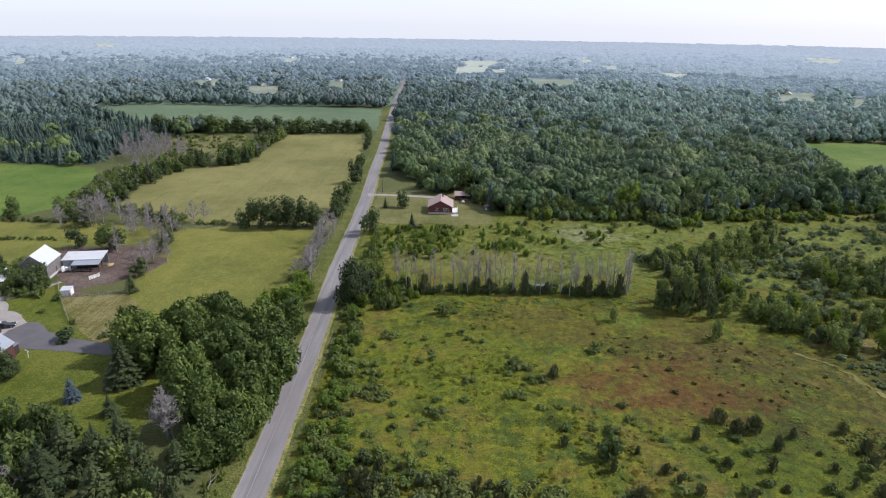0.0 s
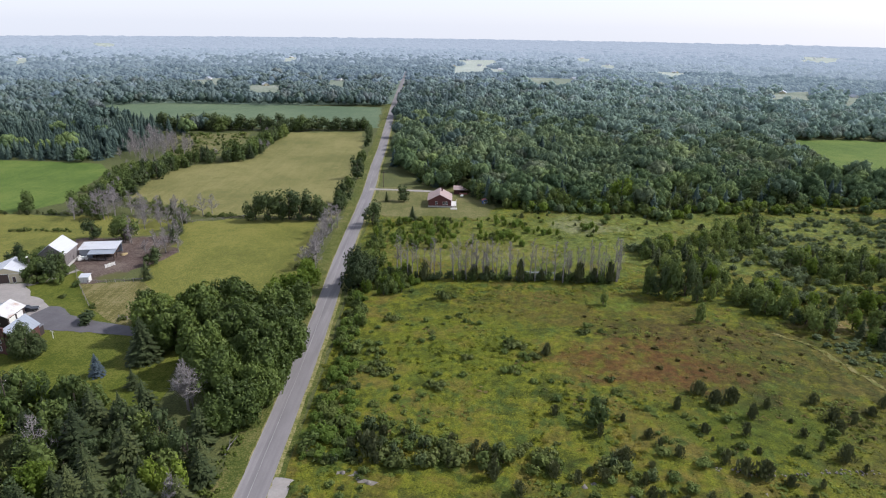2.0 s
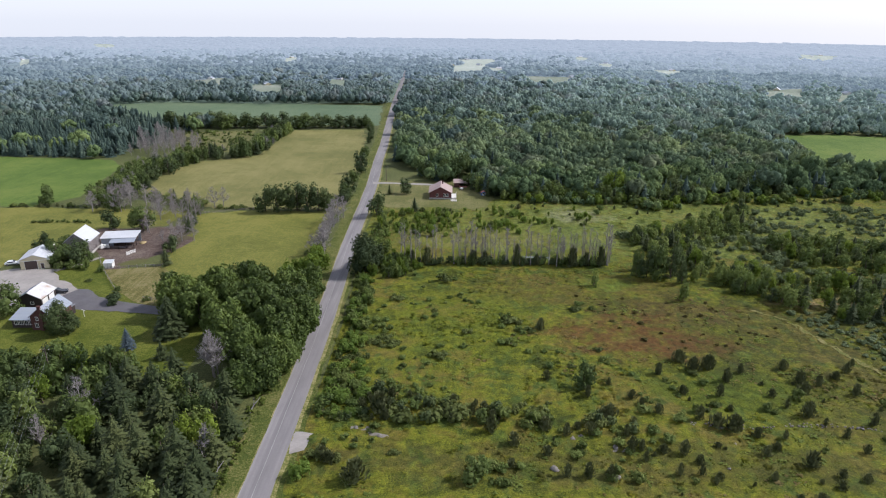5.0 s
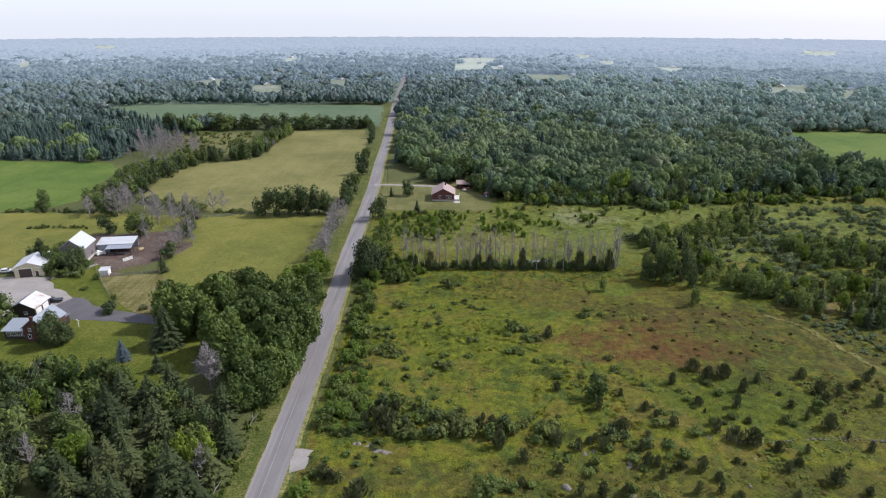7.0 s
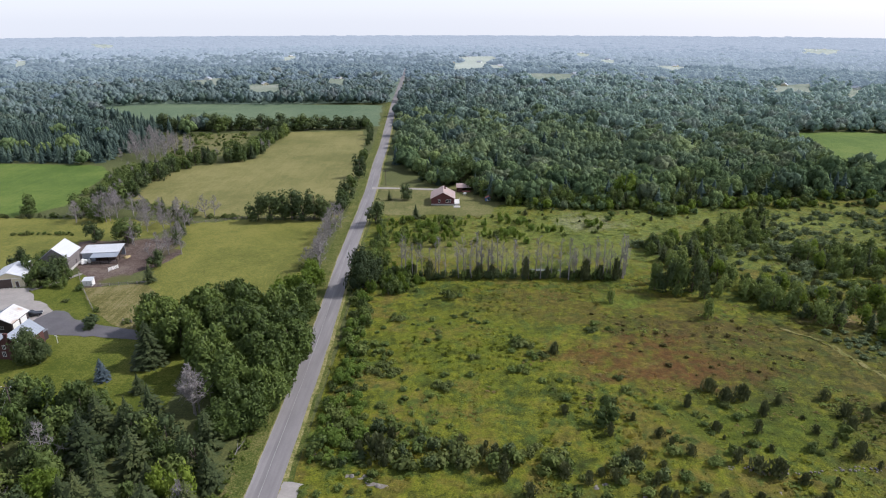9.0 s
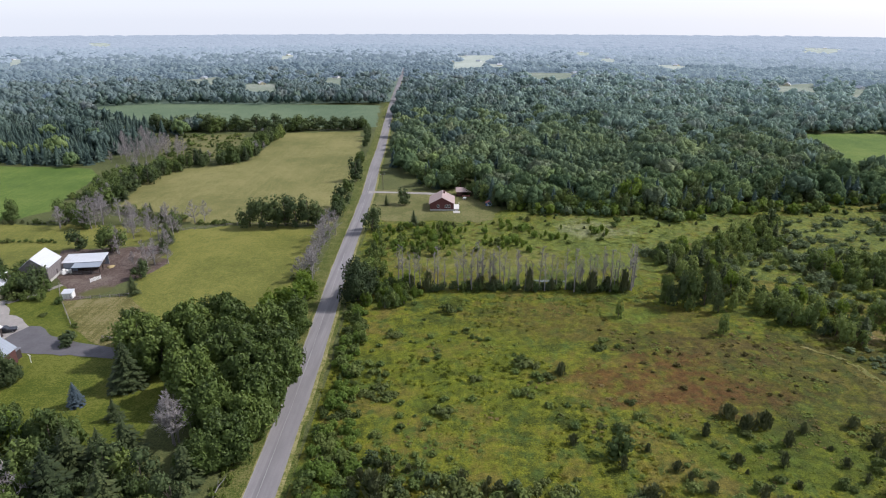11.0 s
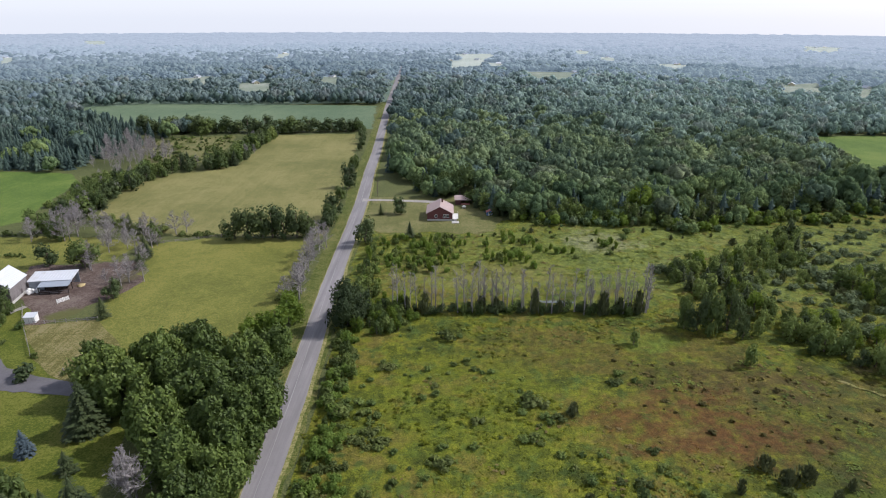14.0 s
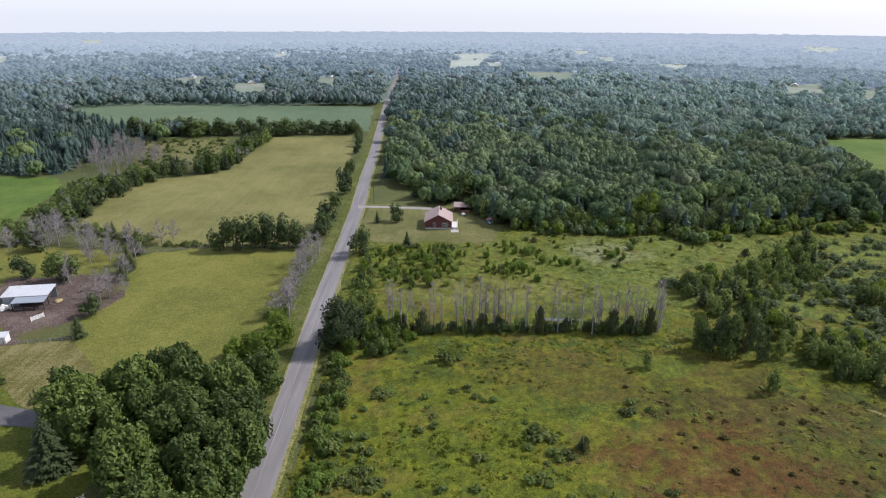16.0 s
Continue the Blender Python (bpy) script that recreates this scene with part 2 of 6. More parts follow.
GROUND = grassland("rough_ground", [(0.25, (0.045, 0.055, 0.020)), (0.5, (0.085, 0.098, 0.034)), (0.8, (0.14, 0.14, 0.052))], 0.012)


def meadow_material(name, tufts=False):
    """Rank meadow: drifts of lush, yellow, olive and rusty growth, broken up by clumps and blades."""
    n = Nodes(name, 0.9, 0.12)
    p = n.position()
    drift, patch = n.noise(p, 0.035, 4.0, 0.6), n.noise(n.position((0.9, 1.2, 1)), 0.13, 5.0, 0.68)
    clump, fine = n.noise(p, 0.62, 5.0, 0.72), n.noise(p, 2.6, 4.0, 0.75)
    f = n.math("ADD", n.math("MULTIPLY", drift, 0.70), n.math("MULTIPLY", patch, 0.95))
    f = n.math("SUBTRACT", n.math("ADD", f, n.math("MULTIPLY", fine, 0.25)), 0.46)
    c = n.ramp(f, [(0.30, (0.041, 0.053, 0.011)), (0.39, (0.068, 0.081, 0.012)), (0.48, (0.124, 0.136, 0.015)), (0.55, (0.116, 0.109, 0.019)), (0.64, (0.124, 0.106, 0.026))])
    # darker, rank herbs in some hollows
    herbs = n.smooth(n.noise(n.position((1.1, 0.9, 1)), 0.21, 5.0, 0.7), 0.49, 0.63, 0.0, 0.85)
    c = n.mix(herbs, c, (0.058, 0.088, 0.020))
    for centre, size, col, amount in MEADOW_BLOTS:
        k = n.math("MULTIPLY", n.blot(p, centre, size, n.noise(p, 0.085, 5.0, 0.72)), n.smooth(n.noise(p, 0.22, 5.0, 0.75), 0.36, 0.60, amount * 0.15, amount * 1.1))
        c = n.mix(k, c, n.mix(n.math("MULTIPLY", fine, 0.7), col, tuple(0.6 * x for x in col)))
    c = n.mix(1.0, c, n.ramp(clump, [(0.32, (0.58, 0.63, 0.60)), (0.47, (0.95, 0.95, 0.95)), (0.66, (1.46, 1.42, 1.24))]), "MULTIPLY")
    # blades and seed heads
    c = n.mix(1.0, c, n.ramp(fine, [(0.30, (0.66, 0.70, 0.66)), (0.48, (0.97, 0.97, 0.97)), (0.66, (1.38, 1.34, 1.22))]), "MULTIPLY")
    if tufts:
        # every tuft has its own shade
        each = n.t.nodes.new("ShaderNodeNewGeometry").outputs["Random Per Island"]
        c = n.mix(1.0, c, n.ramp(each, [(0.0, (0.95, 1.0, 0.92)), (0.6, (1.25, 1.28, 1.15)), (1.0, (1.8, 1.72, 1.5))]), "MULTIPLY")
    n.colour(c)
    n.bump(n.math("ADD", clump, n.math("MULTIPLY", fine, 0.6)), 1.0, 0.25)
    if tufts:
        # thin blades let the light through
        tr = n.node("ShaderNodeBsdfTranslucent", Color=c)
        mx = n.node("ShaderNodeMixShader", Fac=0.6)
        n.t.links.new(n.b.outputs[0], mx.inputs[1])
        n.t.links.new(tr.outputs[0], mx.inputs[2])
        n.t.links.new(mx.outputs[0], n.t.nodes["Material Output"].inputs["Surface"])
    return n.m


RUST = ((47, 122), (22, 13), (0.118, 0.060, 0.022), 0.8)
RUST_C = ((62, 117), (20, 7), (0.098, 0.058, 0.021), 0.7)
RUST_B = ((68, 138), (18, 8), (0.088, 0.060, 0.024), 0.6)
BROWN_B = ((40, 152), (42, 14), (0.094, 0.079, 0.021), 0.75)
DULL = ((84, 124), (48, 30), (0.056, 0.054, 0.017), 0.7)
TAN = ((118, 145), (24, 6), (0.26, 0.195, 0.095), 0.85)
FAR_SIDE = ((95, 222), (120, 44), (0.158, 0.195, 0.054), 0.7)
PALE = ((55, 232), (14, 12), (0.26, 0.26, 0.16), 0.6)
STRAW = ((12, 200), (34, 10), (0.185, 0.165, 0.06), 0.55)
LUSH = ((2, 128), (26, 24), (0.115, 0.140, 0.014), 0.6)
LUSH_B = ((48, 156), (10, 5), (0.115, 0.165, 0.024), 0.7)
LUSH_C = ((66, 96), (24, 9), (0.084, 0.114, 0.015), 0.65)
OLIVE = ((30, 70), (70, 8), (0.090, 0.086, 0.023), 0.75)
BROWN = ((96, 88), (26, 20), (0.086, 0.078, 0.024), 0.6)
SUMAC_GREEN = ((2, 210), (44, 26), (0.165, 0.190, 0.040), 0.7)
MEADOW_BLOTS = (OLIVE, BROWN_B, DULL, BROWN, FAR_SIDE, SUMAC_GREEN, LUSH, LUSH_B, LUSH_C, STRAW, PALE, RUST_B, RUST_C, RUST, TAN)
MEADOW = meadow_material("weedy_meadow")
MEADOW_TUFTS = meadow_material("meadow_tufts", True)
PASTURE = grassland("green_pasture", [(0.36, (0.099, 0.109, 0.024)), (0.5, (0.145, 0.152, 0.030)), (0.64, (0.202, 0.190, 0.049))], 0.028, 0.12, 0.2)
HAYFIELD = grassland("cut_hay_field", [(0.36, (0.127, 0.129, 0.042)), (0.5, (0.171, 0.163, 0.055)), (0.64, (0.232, 0.211, 0.082))], 0.02, 0.22, 0.15)
LUSH_FIELD = grassland("lush_green_field", [(0.36, (0.068, 0.115, 0.022)), (0.5, (0.098, 0.152, 0.028)), (0.64, (0.140, 0.182, 0.040))], 0.025, 0.25, 1.2)
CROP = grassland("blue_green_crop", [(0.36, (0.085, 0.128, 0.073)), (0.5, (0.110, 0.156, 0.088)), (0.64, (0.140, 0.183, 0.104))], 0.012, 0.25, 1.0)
# haze put into the far fields' base colour, strongest past 1200 m
PALE_HAZED_GRASS = grassland("most_hazed_far_grass", [(0.36, (0.31, 0.35, 0.30)), (0.5, (0.36, 0.40, 0.34)), (0.64, (0.42, 0.45, 0.40))], 0.006)
HAZED_GRASS = grassland("hazed_far_grass", [(0.36, (0.170, 0.204, 0.149)), (0.5, (0.220, 0.255, 0.189)), (0.64, (0.290, 0.306, 0.257))], 0.008)
LAWN = grassland("mown_lawn", [(0.36, (0.060, 0.080, 0.010)), (0.5, (0.094, 0.112, 0.014)), (0.64, (0.138, 0.142, 0.027))], 0.08, 0.2, 0.6, 0.08)
DRY_LAWN = grassland("dry_mown_lawn", [(0.36, (0.098, 0.105, 0.034)), (0.5, (0.130, 0.132, 0.044)), (0.64, (0.180, 0.165, 0.070))], 0.08, 0.2, 0.6, 0.05)
DRY_PADDOCK = grassland("dry_trodden_grass", [(0.36, (0.105, 0.100, 0.028)), (0.5, (0.155, 0.140, 0.046)), (0.62, (0.215, 0.185, 0.085))], 0.12, 0.8, -0.9, 0.3)
VERGE = grassland("roadside_grass", [(0.36, (0.060, 0.080, 0.016)), (0.52, (0.096, 0.114, 0.024)), (0.68, (0.165, 0.150, 0.055))], 0.16, 0.35, 0.0, 0.3)
WORN_PATH = grassland("worn_grass_path", [(0.36, (0.100, 0.110, 0.026)), (0.5, (0.150, 0.148, 0.042)), (0.64, (0.215, 0.190, 0.078))], 0.3)
TRODDEN = grassland("trodden_straw_grass", [(0.36, (0.125, 0.135, 0.035)), (0.5, (0.20, 0.19, 0.065)), (0.64, (0.30, 0.26, 0.12))], 0.3)
DIRT = grassland("trampled_brown_dirt", [(0.36, (0.070, 0.048, 0.041)), (0.5, (0.105, 0.074, 0.062)), (0.64, (0.165, 0.130, 0.108))], 0.11, blots=(((-108, 170), (6, 5), (0.11, 0.115, 0.035), 0.9), ((-104, 197), (4, 10), (0.10, 0.095, 0.04), 0.6)))
GRAVEL = plain("pale_crushed_gravel", (0.31, 0.285, 0.265), 0.2, 0.25, 0.9, 0.2, stain=(0.25, 0.225, 0.20))
TAR = plain("dark_driveway_asphalt", (0.115, 0.108, 0.115), 0.2, 0.3, 0.8, 0.3, stain=(0.16, 0.15, 0.15))
SEAM = plain("faded_white_road_paint", (0.30, 0.285, 0.28), 0.2, 0.4, 0.85, 0.2, streak=(1, 0.2, 1), stain=(0.25, 0.235, 0.235))
ROCK = plain("grey_limestone", (0.205, 0.185, 0.165), 0.3, 1.5, 0.9, 0.2, stain=(0.13, 0.125, 0.09))


def road_material():
    """Worn chip seal: wheel tracks, patches and fine cracks run along it."""
    n = Nodes("worn_grey_chip_seal", 0.85, 0.25)
    p = n.position()
    tracks = n.noise(n.position((1.0, 0.012, 1.0)), 0.75, 3.0, 0.6)
    patches, grit = n.noise(n.position((1.0, 0.25, 1.0)), 0.22, 4.0, 0.65), n.noise(p, 3.0, 4.0, 0.7)
    f = n.math("ADD", n.math("MULTIPLY", tracks, 0.5), n.math("MULTIPLY", patches, 0.35))
    f = n.math("ADD", f, n.math("MULTIPLY", grit, 0.15))
    n.colour(n.ramp(f, [(0.34, (0.160, 0.148, 0.150)), (0.5, (0.218, 0.203, 0.204)), (0.66, (0.290, 0.272, 0.268))]))
    n.bump(grit, 0.3, 0.02)
    return n.m


ROAD = road_material()


# ---- building blocks ----
def height(x, y):
    """The lie of the land: level round the farm, falling very gently towards the far plain, with low swells; the fall
    is fitted to the horizon in the camera's view.
    """
    r = np.hypot(x, y)
    fall = -0.0115 * (np.sqrt((r - 700) ** 2 + 1e4) + r - 700) / 2 + 0.04
    swell = np.clip((r - 1100) / 1500, 0, 1) * (9 * np.sin(x / 610 + 0.4) * np.sin(y / 470 + 1.1) + 5 * np.sin(x / 230 + y / 900))
    # raised far out to fit the horizon in the camera's view
    lift = 27 * np.clip((r - 2900) / 2000, 0, 1) ** 1.5
    return fall + swell * np.clip((4600 - r) / 1800, 0, 1) + lift


def np_mesh(name, verts, faces, material, tint=None, smooth=False):
    """A mesh from arrays; every face has the same number of corners."""
    me = bpy.data.meshes.new(name)
    n, k = faces.shape
    me.vertices.add(len(verts))
    me.vertices.foreach_set("co", np.ascontiguousarray(verts, dtype=np.float32).ravel())
    me.loops.add(n * k)
    me.loops.foreach_set("vertex_index", np.ascontiguousarray(faces, dtype=np.int32).ravel())
    me.polygons.add(n)
    me.polygons.foreach_set("loop_start", np.arange(0, n * k, k, dtype=np.int32))
    me.materials.append(material)
    if tint is not None:
        a = me.attributes.new("tint", "FLOAT", "POINT")
        a.data.foreach_set("value", np.ascontiguousarray(tint, dtype=np.float32))
    me.update(calc_edges=True)
    if smooth:
        me.shade_smooth()
    return me


def part(name, bm, material, parent, label=""):
    """Links a bmesh as one mesh object under a thing or a part."""
    me = bpy.data.meshes.new(name)
    bm.normal_update()
    bm.to_mesh(me)
    bm.free()
    me.materials.append(material)
    ob = new(name, me)
    ob.parent = parent
    if label:
        tagged(ob, label)
    return ob


def mesh_part(name, me, parent, label=""):
    ob = new(name, me)
    ob.parent = parent
    if label:
        tagged(ob, label)
    return ob


def boxes(*specs, bevel=0.0):
    """One bmesh of boxes (x0, y0, z0, x1, y1, z1)."""
    bm = bmesh.new()
    for x0, y0, z0, x1, y1, z1 in specs:
        m = Matrix.Translation(((x0 + x1) / 2, (y0 + y1) / 2, (z0 + z1) / 2)) @ Matrix.Diagonal((x1 - x0, y1 - y0, z1 - z0, 1))
        bmesh.ops.create_cube(bm, size=1, matrix=m)
    if bevel:
        bmesh.ops.bevel(bm, geom=bm.edges[:], offset=bevel, segments=1, affect="EDGES")
    return bm


def prism(profile, y0, y1):
    """A profile of (x, z) pulled along y."""
    bm = bmesh.new()
    a = [bm.verts.new((x, y0, z)) for x, z in profile]
    b = [bm.verts.new((x, y1, z)) for x, z in profile]
    bm.faces.new(a)
    bm.faces.new(b[::-1])
    for i in range(len(a)):
        j = (i + 1) % len(a)
        bm.faces.new((a[j], a[i], b[i], b[j]))
    bmesh.ops.recalc_face_normals(bm, faces=bm.faces[:])
    return bm


def tubes(paths, sides=5):
    """Tapered tubes; each path is a list of (point, radius)."""
    V, F, n = [], [], 0
    for path in paths:
        for i, (p, r) in enumerate(path):
            q = path[min(i + 1, len(path) - 1)][0] - path[max(i - 1, 0)][0]
            q = Vector(q).normalized()
            u = q.orthogonal().normalized()
            v = q.cross(u)
            for k in range(sides):
                a = 2 * math.pi * k / sides
                V.append(Vector(p) + r * (math.cos(a) * u + math.sin(a) * v))
            if i:
                for k in range(sides):
                    j = (k + 1) % sides
                    F.append((n - sides + k, n - sides + j, n + j, n + k))
            n += sides
    return np.array(V), np.array(F)


def leaves(P, N, size, rnd, loose=0.7, slim=0.62, upright=0.0):
    """Leaf sprays: a folded rhomb at every point of P, turned roughly along the normals N."""
    n = len(P)
    N = N + rnd.normal(0, loose, (n, 3))
    N /= np.linalg.norm(N, axis=1)[:, None] + 1e-9
    U = np.cross(N, rnd.normal(0, 1, (n, 3)))
    U /= np.linalg.norm(U, axis=1)[:, None] + 1e-9
    U = U + np.array([0, 0, upright])
    U /= np.linalg.norm(U, axis=1)[:, None] + 1e-9
    W = np.cross(N, U)
    s = (size * rnd.uniform(0.6, 1.35, n))[:, None]
    V = np.stack([P - U * s, P - W * s * slim + N * s * 0.25, P + U * s, P + W * s * slim + N * s * 0.25], 1).reshape(-1, 3)
    return V, np.arange(n * 4).reshape(n, 4)


def joined(*chunks):
    """Chunks of (verts, quads) into one."""
    V, F, n = [], [], 0
    for v, f in chunks:
        V.append(v)
        F.append(f + n)
        n += len(v)
    return np.concatenate(V), np.concatenate(F)


def ball(rnd, centre, radius, squash=0.8, jitter=0.12, rings=5, seg=8):
    """A lumpy closed blob of quads."""
    th = np.linspace(0.08, math.pi - 0.08, rings)
    ph = np.linspace(0, 2 * math.pi, seg, endpoint=False)
    T, Q = np.meshgrid(th, ph, indexing="ij")
    r = radius * (1 + rnd.normal(0, jitter, T.shape))
    V = np.stack([np.sin(T) * np.cos(Q) * r, np.sin(T) * np.sin(Q) * r, np.cos(T) * r * squash], -1).reshape(-1, 3) + np.array(centre)
    i, j = np.meshgrid(np.arange(rings - 1), np.arange(seg), indexing="ij")
    a, b = i * seg + j, i * seg + (j + 1) % seg
    return V, np.stack([a, a + seg, b + seg, b], -1).reshape(-1, 4)


def crown_points(rnd, R, z0, z1, n, lobes=14, lobe=0.42, tufts=7):
    """Points and normals on the outside of a crown: round lobes, each set with smaller tufts."""
    zc, rz = (z0 + z1) / 2, (z1 - z0) / 2
    D = rnd.normal(0, 1, (lobes, 3))
    D /= np.linalg.norm(D, axis=1)[:, None]
    D[:, 2] = D[:, 2] * 0.9 + 0.12
    C = D * np.array([R, R, rz]) * rnd.uniform(0.42, 0.70, lobes)[:, None] + np.array([0, 0, zc])
    r = np.array([R, R, 1.1 * min(R, rz)]) * lobe * rnd.uniform(0.68, 1.12, (lobes, 1))
    m = lobes * tufts
    e = rnd.normal(0, 1, (m, 3))
    e /= np.linalg.norm(e, axis=1)[:, None]
    e[:, 2] = np.abs(e[:, 2]) * 1.2 - 0.3
    own = np.repeat(np.arange(lobes), tufts)
    T = C[own] + e * r[own] * rnd.uniform(0.7, 1.05, (m, 1))
    rt = r[own] * rnd.uniform(0.26, 0.52, (m, 1)) * np.array([1, 1, 1.4])
    k = rnd.integers(0, m, n * 4)
    d = rnd.normal(0, 1, (n * 4, 3))
    d /= np.linalg.norm(d, axis=1)[:, None]
    P = T[k] + d * rt[k] * rnd.uniform(0.75, 1.15, (n * 4, 1))
    plain_ones = rnd.uniform(0, 1, n * 4) < 0.35
    P[plain_ones] = (C[own[k]] + d * r[own[k]] * rnd.uniform(0.78, 1.02, (n * 4, 1)))[plain_ones]
    keep = np.ones(len(P), bool)
    for i in range(lobes):
        keep &= np.linalg.norm((P - C[i]) / r[i], axis=1) > 0.72
    P, d, k = P[keep][:n], d[keep][:n], k[keep][:n]
    lo, hi = np.percentile(P[:, 2], 1), P[:, 2].max()
    P[:, 2] = z0 + (P[:, 2] - lo) * (z1 - z0) / (hi - lo)
    P[:, 2] = np.maximum(P[:, 2], 0.3 * z0)
    C[:, 2] = z0 + (C[:, 2] - lo) * (z1 - z0) / (hi - lo)
    d = d + 0.6 * e[k] + np.array([0, 0, 0.35])
    return P, d, C, r


def broadleaf(name, seed, h, R, base, n, leaf, material, lobes=14, lobe=0.42):
    """A broadleaf tree: tapered trunk with limbs, a crown of lobes of leaf sprays. Stands at the origin."""
    rnd = np.random.default_rng(seed)
    tree = new(name)
    P, N, C, r = crown_points(rnd, R, base, h, n, lobes, lobe)
    inner = [ball(rnd, c, 1.0, 1.0, 0.1, 4, 7) for c in C]
    inner = [((v - c) * q * 0.62 + c, f) for (v, f), c, q in zip(inner, C, r)]
    V, F = joined(leaves(P, N, leaf, rnd, 0.42, 0.5, 0.8), *inner)
    mesh_part("crown", np_mesh("crown", V, F, material), tree)
    w = 0.022 * h
    fork = base + 0.25 * (h - base)
    paths = [[((0, 0, -0.3), w * 1.35), ((0, 0, 0.4), w), ((0.05 * R, 0.03 * R, fork), w * 0.75), ((0, 0, h * 0.8), w * 0.25)]]
    for c in C[: 8]:
        a = Vector((0, 0, base * 0.8 + 0.3 * (c[2] - base)))
        c = Vector(c)
        paths.append([(a, w * 0.5), (a.lerp(c, 0.5) + Vector((0, 0, 0.3)), w * 0.35), (c, w * 0.15)])
    paths = [[(Vector(p), q) for p, q in path] for path in paths]
    V, F = tubes(paths, 6)
    mesh_part("trunk", np_mesh("trunk", V, F, BARK, smooth=True), tree)
    return tree


def conifer_mesh(rnd, h, R, levels, around, steps, base=0.06, droop=0.25, ragged=0.2, twigs=False):
    """Whorls of drooping sprays up a cone."""
    P0, P1, W = [], [], []
    for i in range(levels):
        f = (i + rnd.uniform(0, 0.5)) / levels
        z = h * (base + (0.97 - base) * f)
        rr = R * (1 - f) ** 0.85 + 0.03 * R
        n = max(4, int(around * (1 - 0.5 * f)))
        for k in range(n):
            a = 2 * math.pi * (k + rnd.uniform(-0.4, 0.4)) / n + i
            L = rr * rnd.uniform(1 - ragged, 1 + ragged)
            d = np.array([math.cos(a), math.sin(a), rnd.normal(0, 0.14)])
            q = np.array([-d[1], d[0], 0])
            for t in range(steps):
                s0, s1 = t / steps, (t + 1.25) / steps
                foot = d * L * s0 + np.array([0, 0, z - droop * L * s0 ** 1.3 + 0.1 * L])
                tip = d * L * s1 + np.array([0, 0, z - droop * L * s1 ** 1.3 + 0.1 * L])
                # side twigs spread from the branch
                spreads = (0.0,) if not twigs else (-0.55, 0.55) if t < steps - 1 else (-0.5, 0.0, 0.5)
                for o in spreads:
                    P0.append(foot)
                    P1.append(tip + q * o * rnd.uniform(0.6, 1.3) * L / steps * 1.2)
                    W.append((L / steps + 0.1 * R) * rnd.uniform(0.2, 0.4) * (0.62 if twigs else 1.0))
    P0, P1, W = np.array(P0), np.array(P1), np.array(W)[:, None]
    side = np.cross(P1 - P0, np.array([0, 0, 1.0])) + rnd.normal(0, 0.08, P0.shape)
    side /= np.linalg.norm(side, axis=1)[:, None] + 1e-9
    mid = (P0 + P1) / 2 + np.array([0, 0, 0.12]) * W
    low = np.array([0, 0, 0.35]) * W
    V = np.stack([P0, mid - side * W - low, P1, mid + side * W - low], 1).reshape(-1, 3)
    core = tubes([[(Vector((0, 0, h * (base + 0.02))), R * 0.55), (Vector((0, 0, h * 0.55)), R * 0.34), (Vector((0, 0, h * 0.93)), 0.02 * R)]], 6)
    return joined((V, np.arange(len(V)).reshape(-1, 4)), core)


def conifer(name, seed, h, R, levels, around, steps, material, **more):
    rnd = np.random.default_rng(seed)
    tree = new(name)
    V, F = conifer_mesh(rnd, h, R, levels, around, steps, **more)
    mesh_part("crown", np_mesh("crown", V, F, material), tree)
    V, F = tubes([[(Vector((0, 0, -0.3)), 0.02 * h + 0.03), (Vector((0, 0, h * 0.5)), 0.013 * h + 0.01), (Vector((0, 0, h * 0.99)), 0.01)]], 6)
    mesh_part("trunk", np_mesh("trunk", V, F, BARK, smooth=True), tree)
    return tree


def juniper(seed, h, R, n=240, leaf=0.23):
    """A red cedar: an egg of upright sprays, ragged on top, branched to the ground."""
    rnd = np.random.default_rng(seed)
    tree = new("juniper")
    f = rnd.uniform(0, 1, n) ** 1.2
    a = rnd.uniform(0, 2 * math.pi, n)
    rr = R * np.sqrt(np.clip(1 - f, 0.02, 1)) * (0.55 + 0.6 * np.minimum(f * 5, 1)) * (1 + 0.28 * np.sin(3 * a + 5 * f + seed)) * rnd.uniform(0.55, 1.2, n)
    P = np.stack([rr * np.cos(a), rr * np.sin(a), 0.08 * h + f * 0.9 * h], 1)
    N = np.stack([np.cos(a), np.sin(a), 0.3 + 0 * a], 1)
    U = np.stack([np.cos(a) * 0.45, np.sin(a) * 0.45, np.ones(n)], 1) + rnd.normal(0, 0.3, (n, 3))
    U /= np.linalg.norm(U, axis=1)[:, None]
    W = np.cross(N, U) + rnd.normal(0, 0.3, (n, 3))
    W /= np.linalg.norm(W, axis=1)[:, None]
    s = (leaf * rnd.uniform(0.7, 1.5, n))[:, None]
    V = np.stack([P - U * s, P - W * s * 0.55, P + U * s * 1.5, P + W * s * 0.55], 1).reshape(-1, 3)
    core = ball(rnd, (0, 0, 0.42 * h), 1.0, 1.0, 0.12, 4, 6)
    core = ((core[0] - np.array([0, 0, 0.42 * h])) * np.array([R * 0.5, R * 0.5, 0.34 * h]) + np.array([0, 0, 0.42 * h]), core[1])
    V, F = joined((V, np.arange(n * 4).reshape(n, 4)), core)
    mesh_part("crown", np_mesh("crown", V, F, NEEDLE_JUNIPER), tree)
    V, F = tubes([[(Vector((0, 0, -0.3)), 0.09), (Vector((0, 0, h * 0.7)), 0.03)]], 5)
    mesh_part("trunk", np_mesh("trunk", V, F, BARK), tree)
    return tree


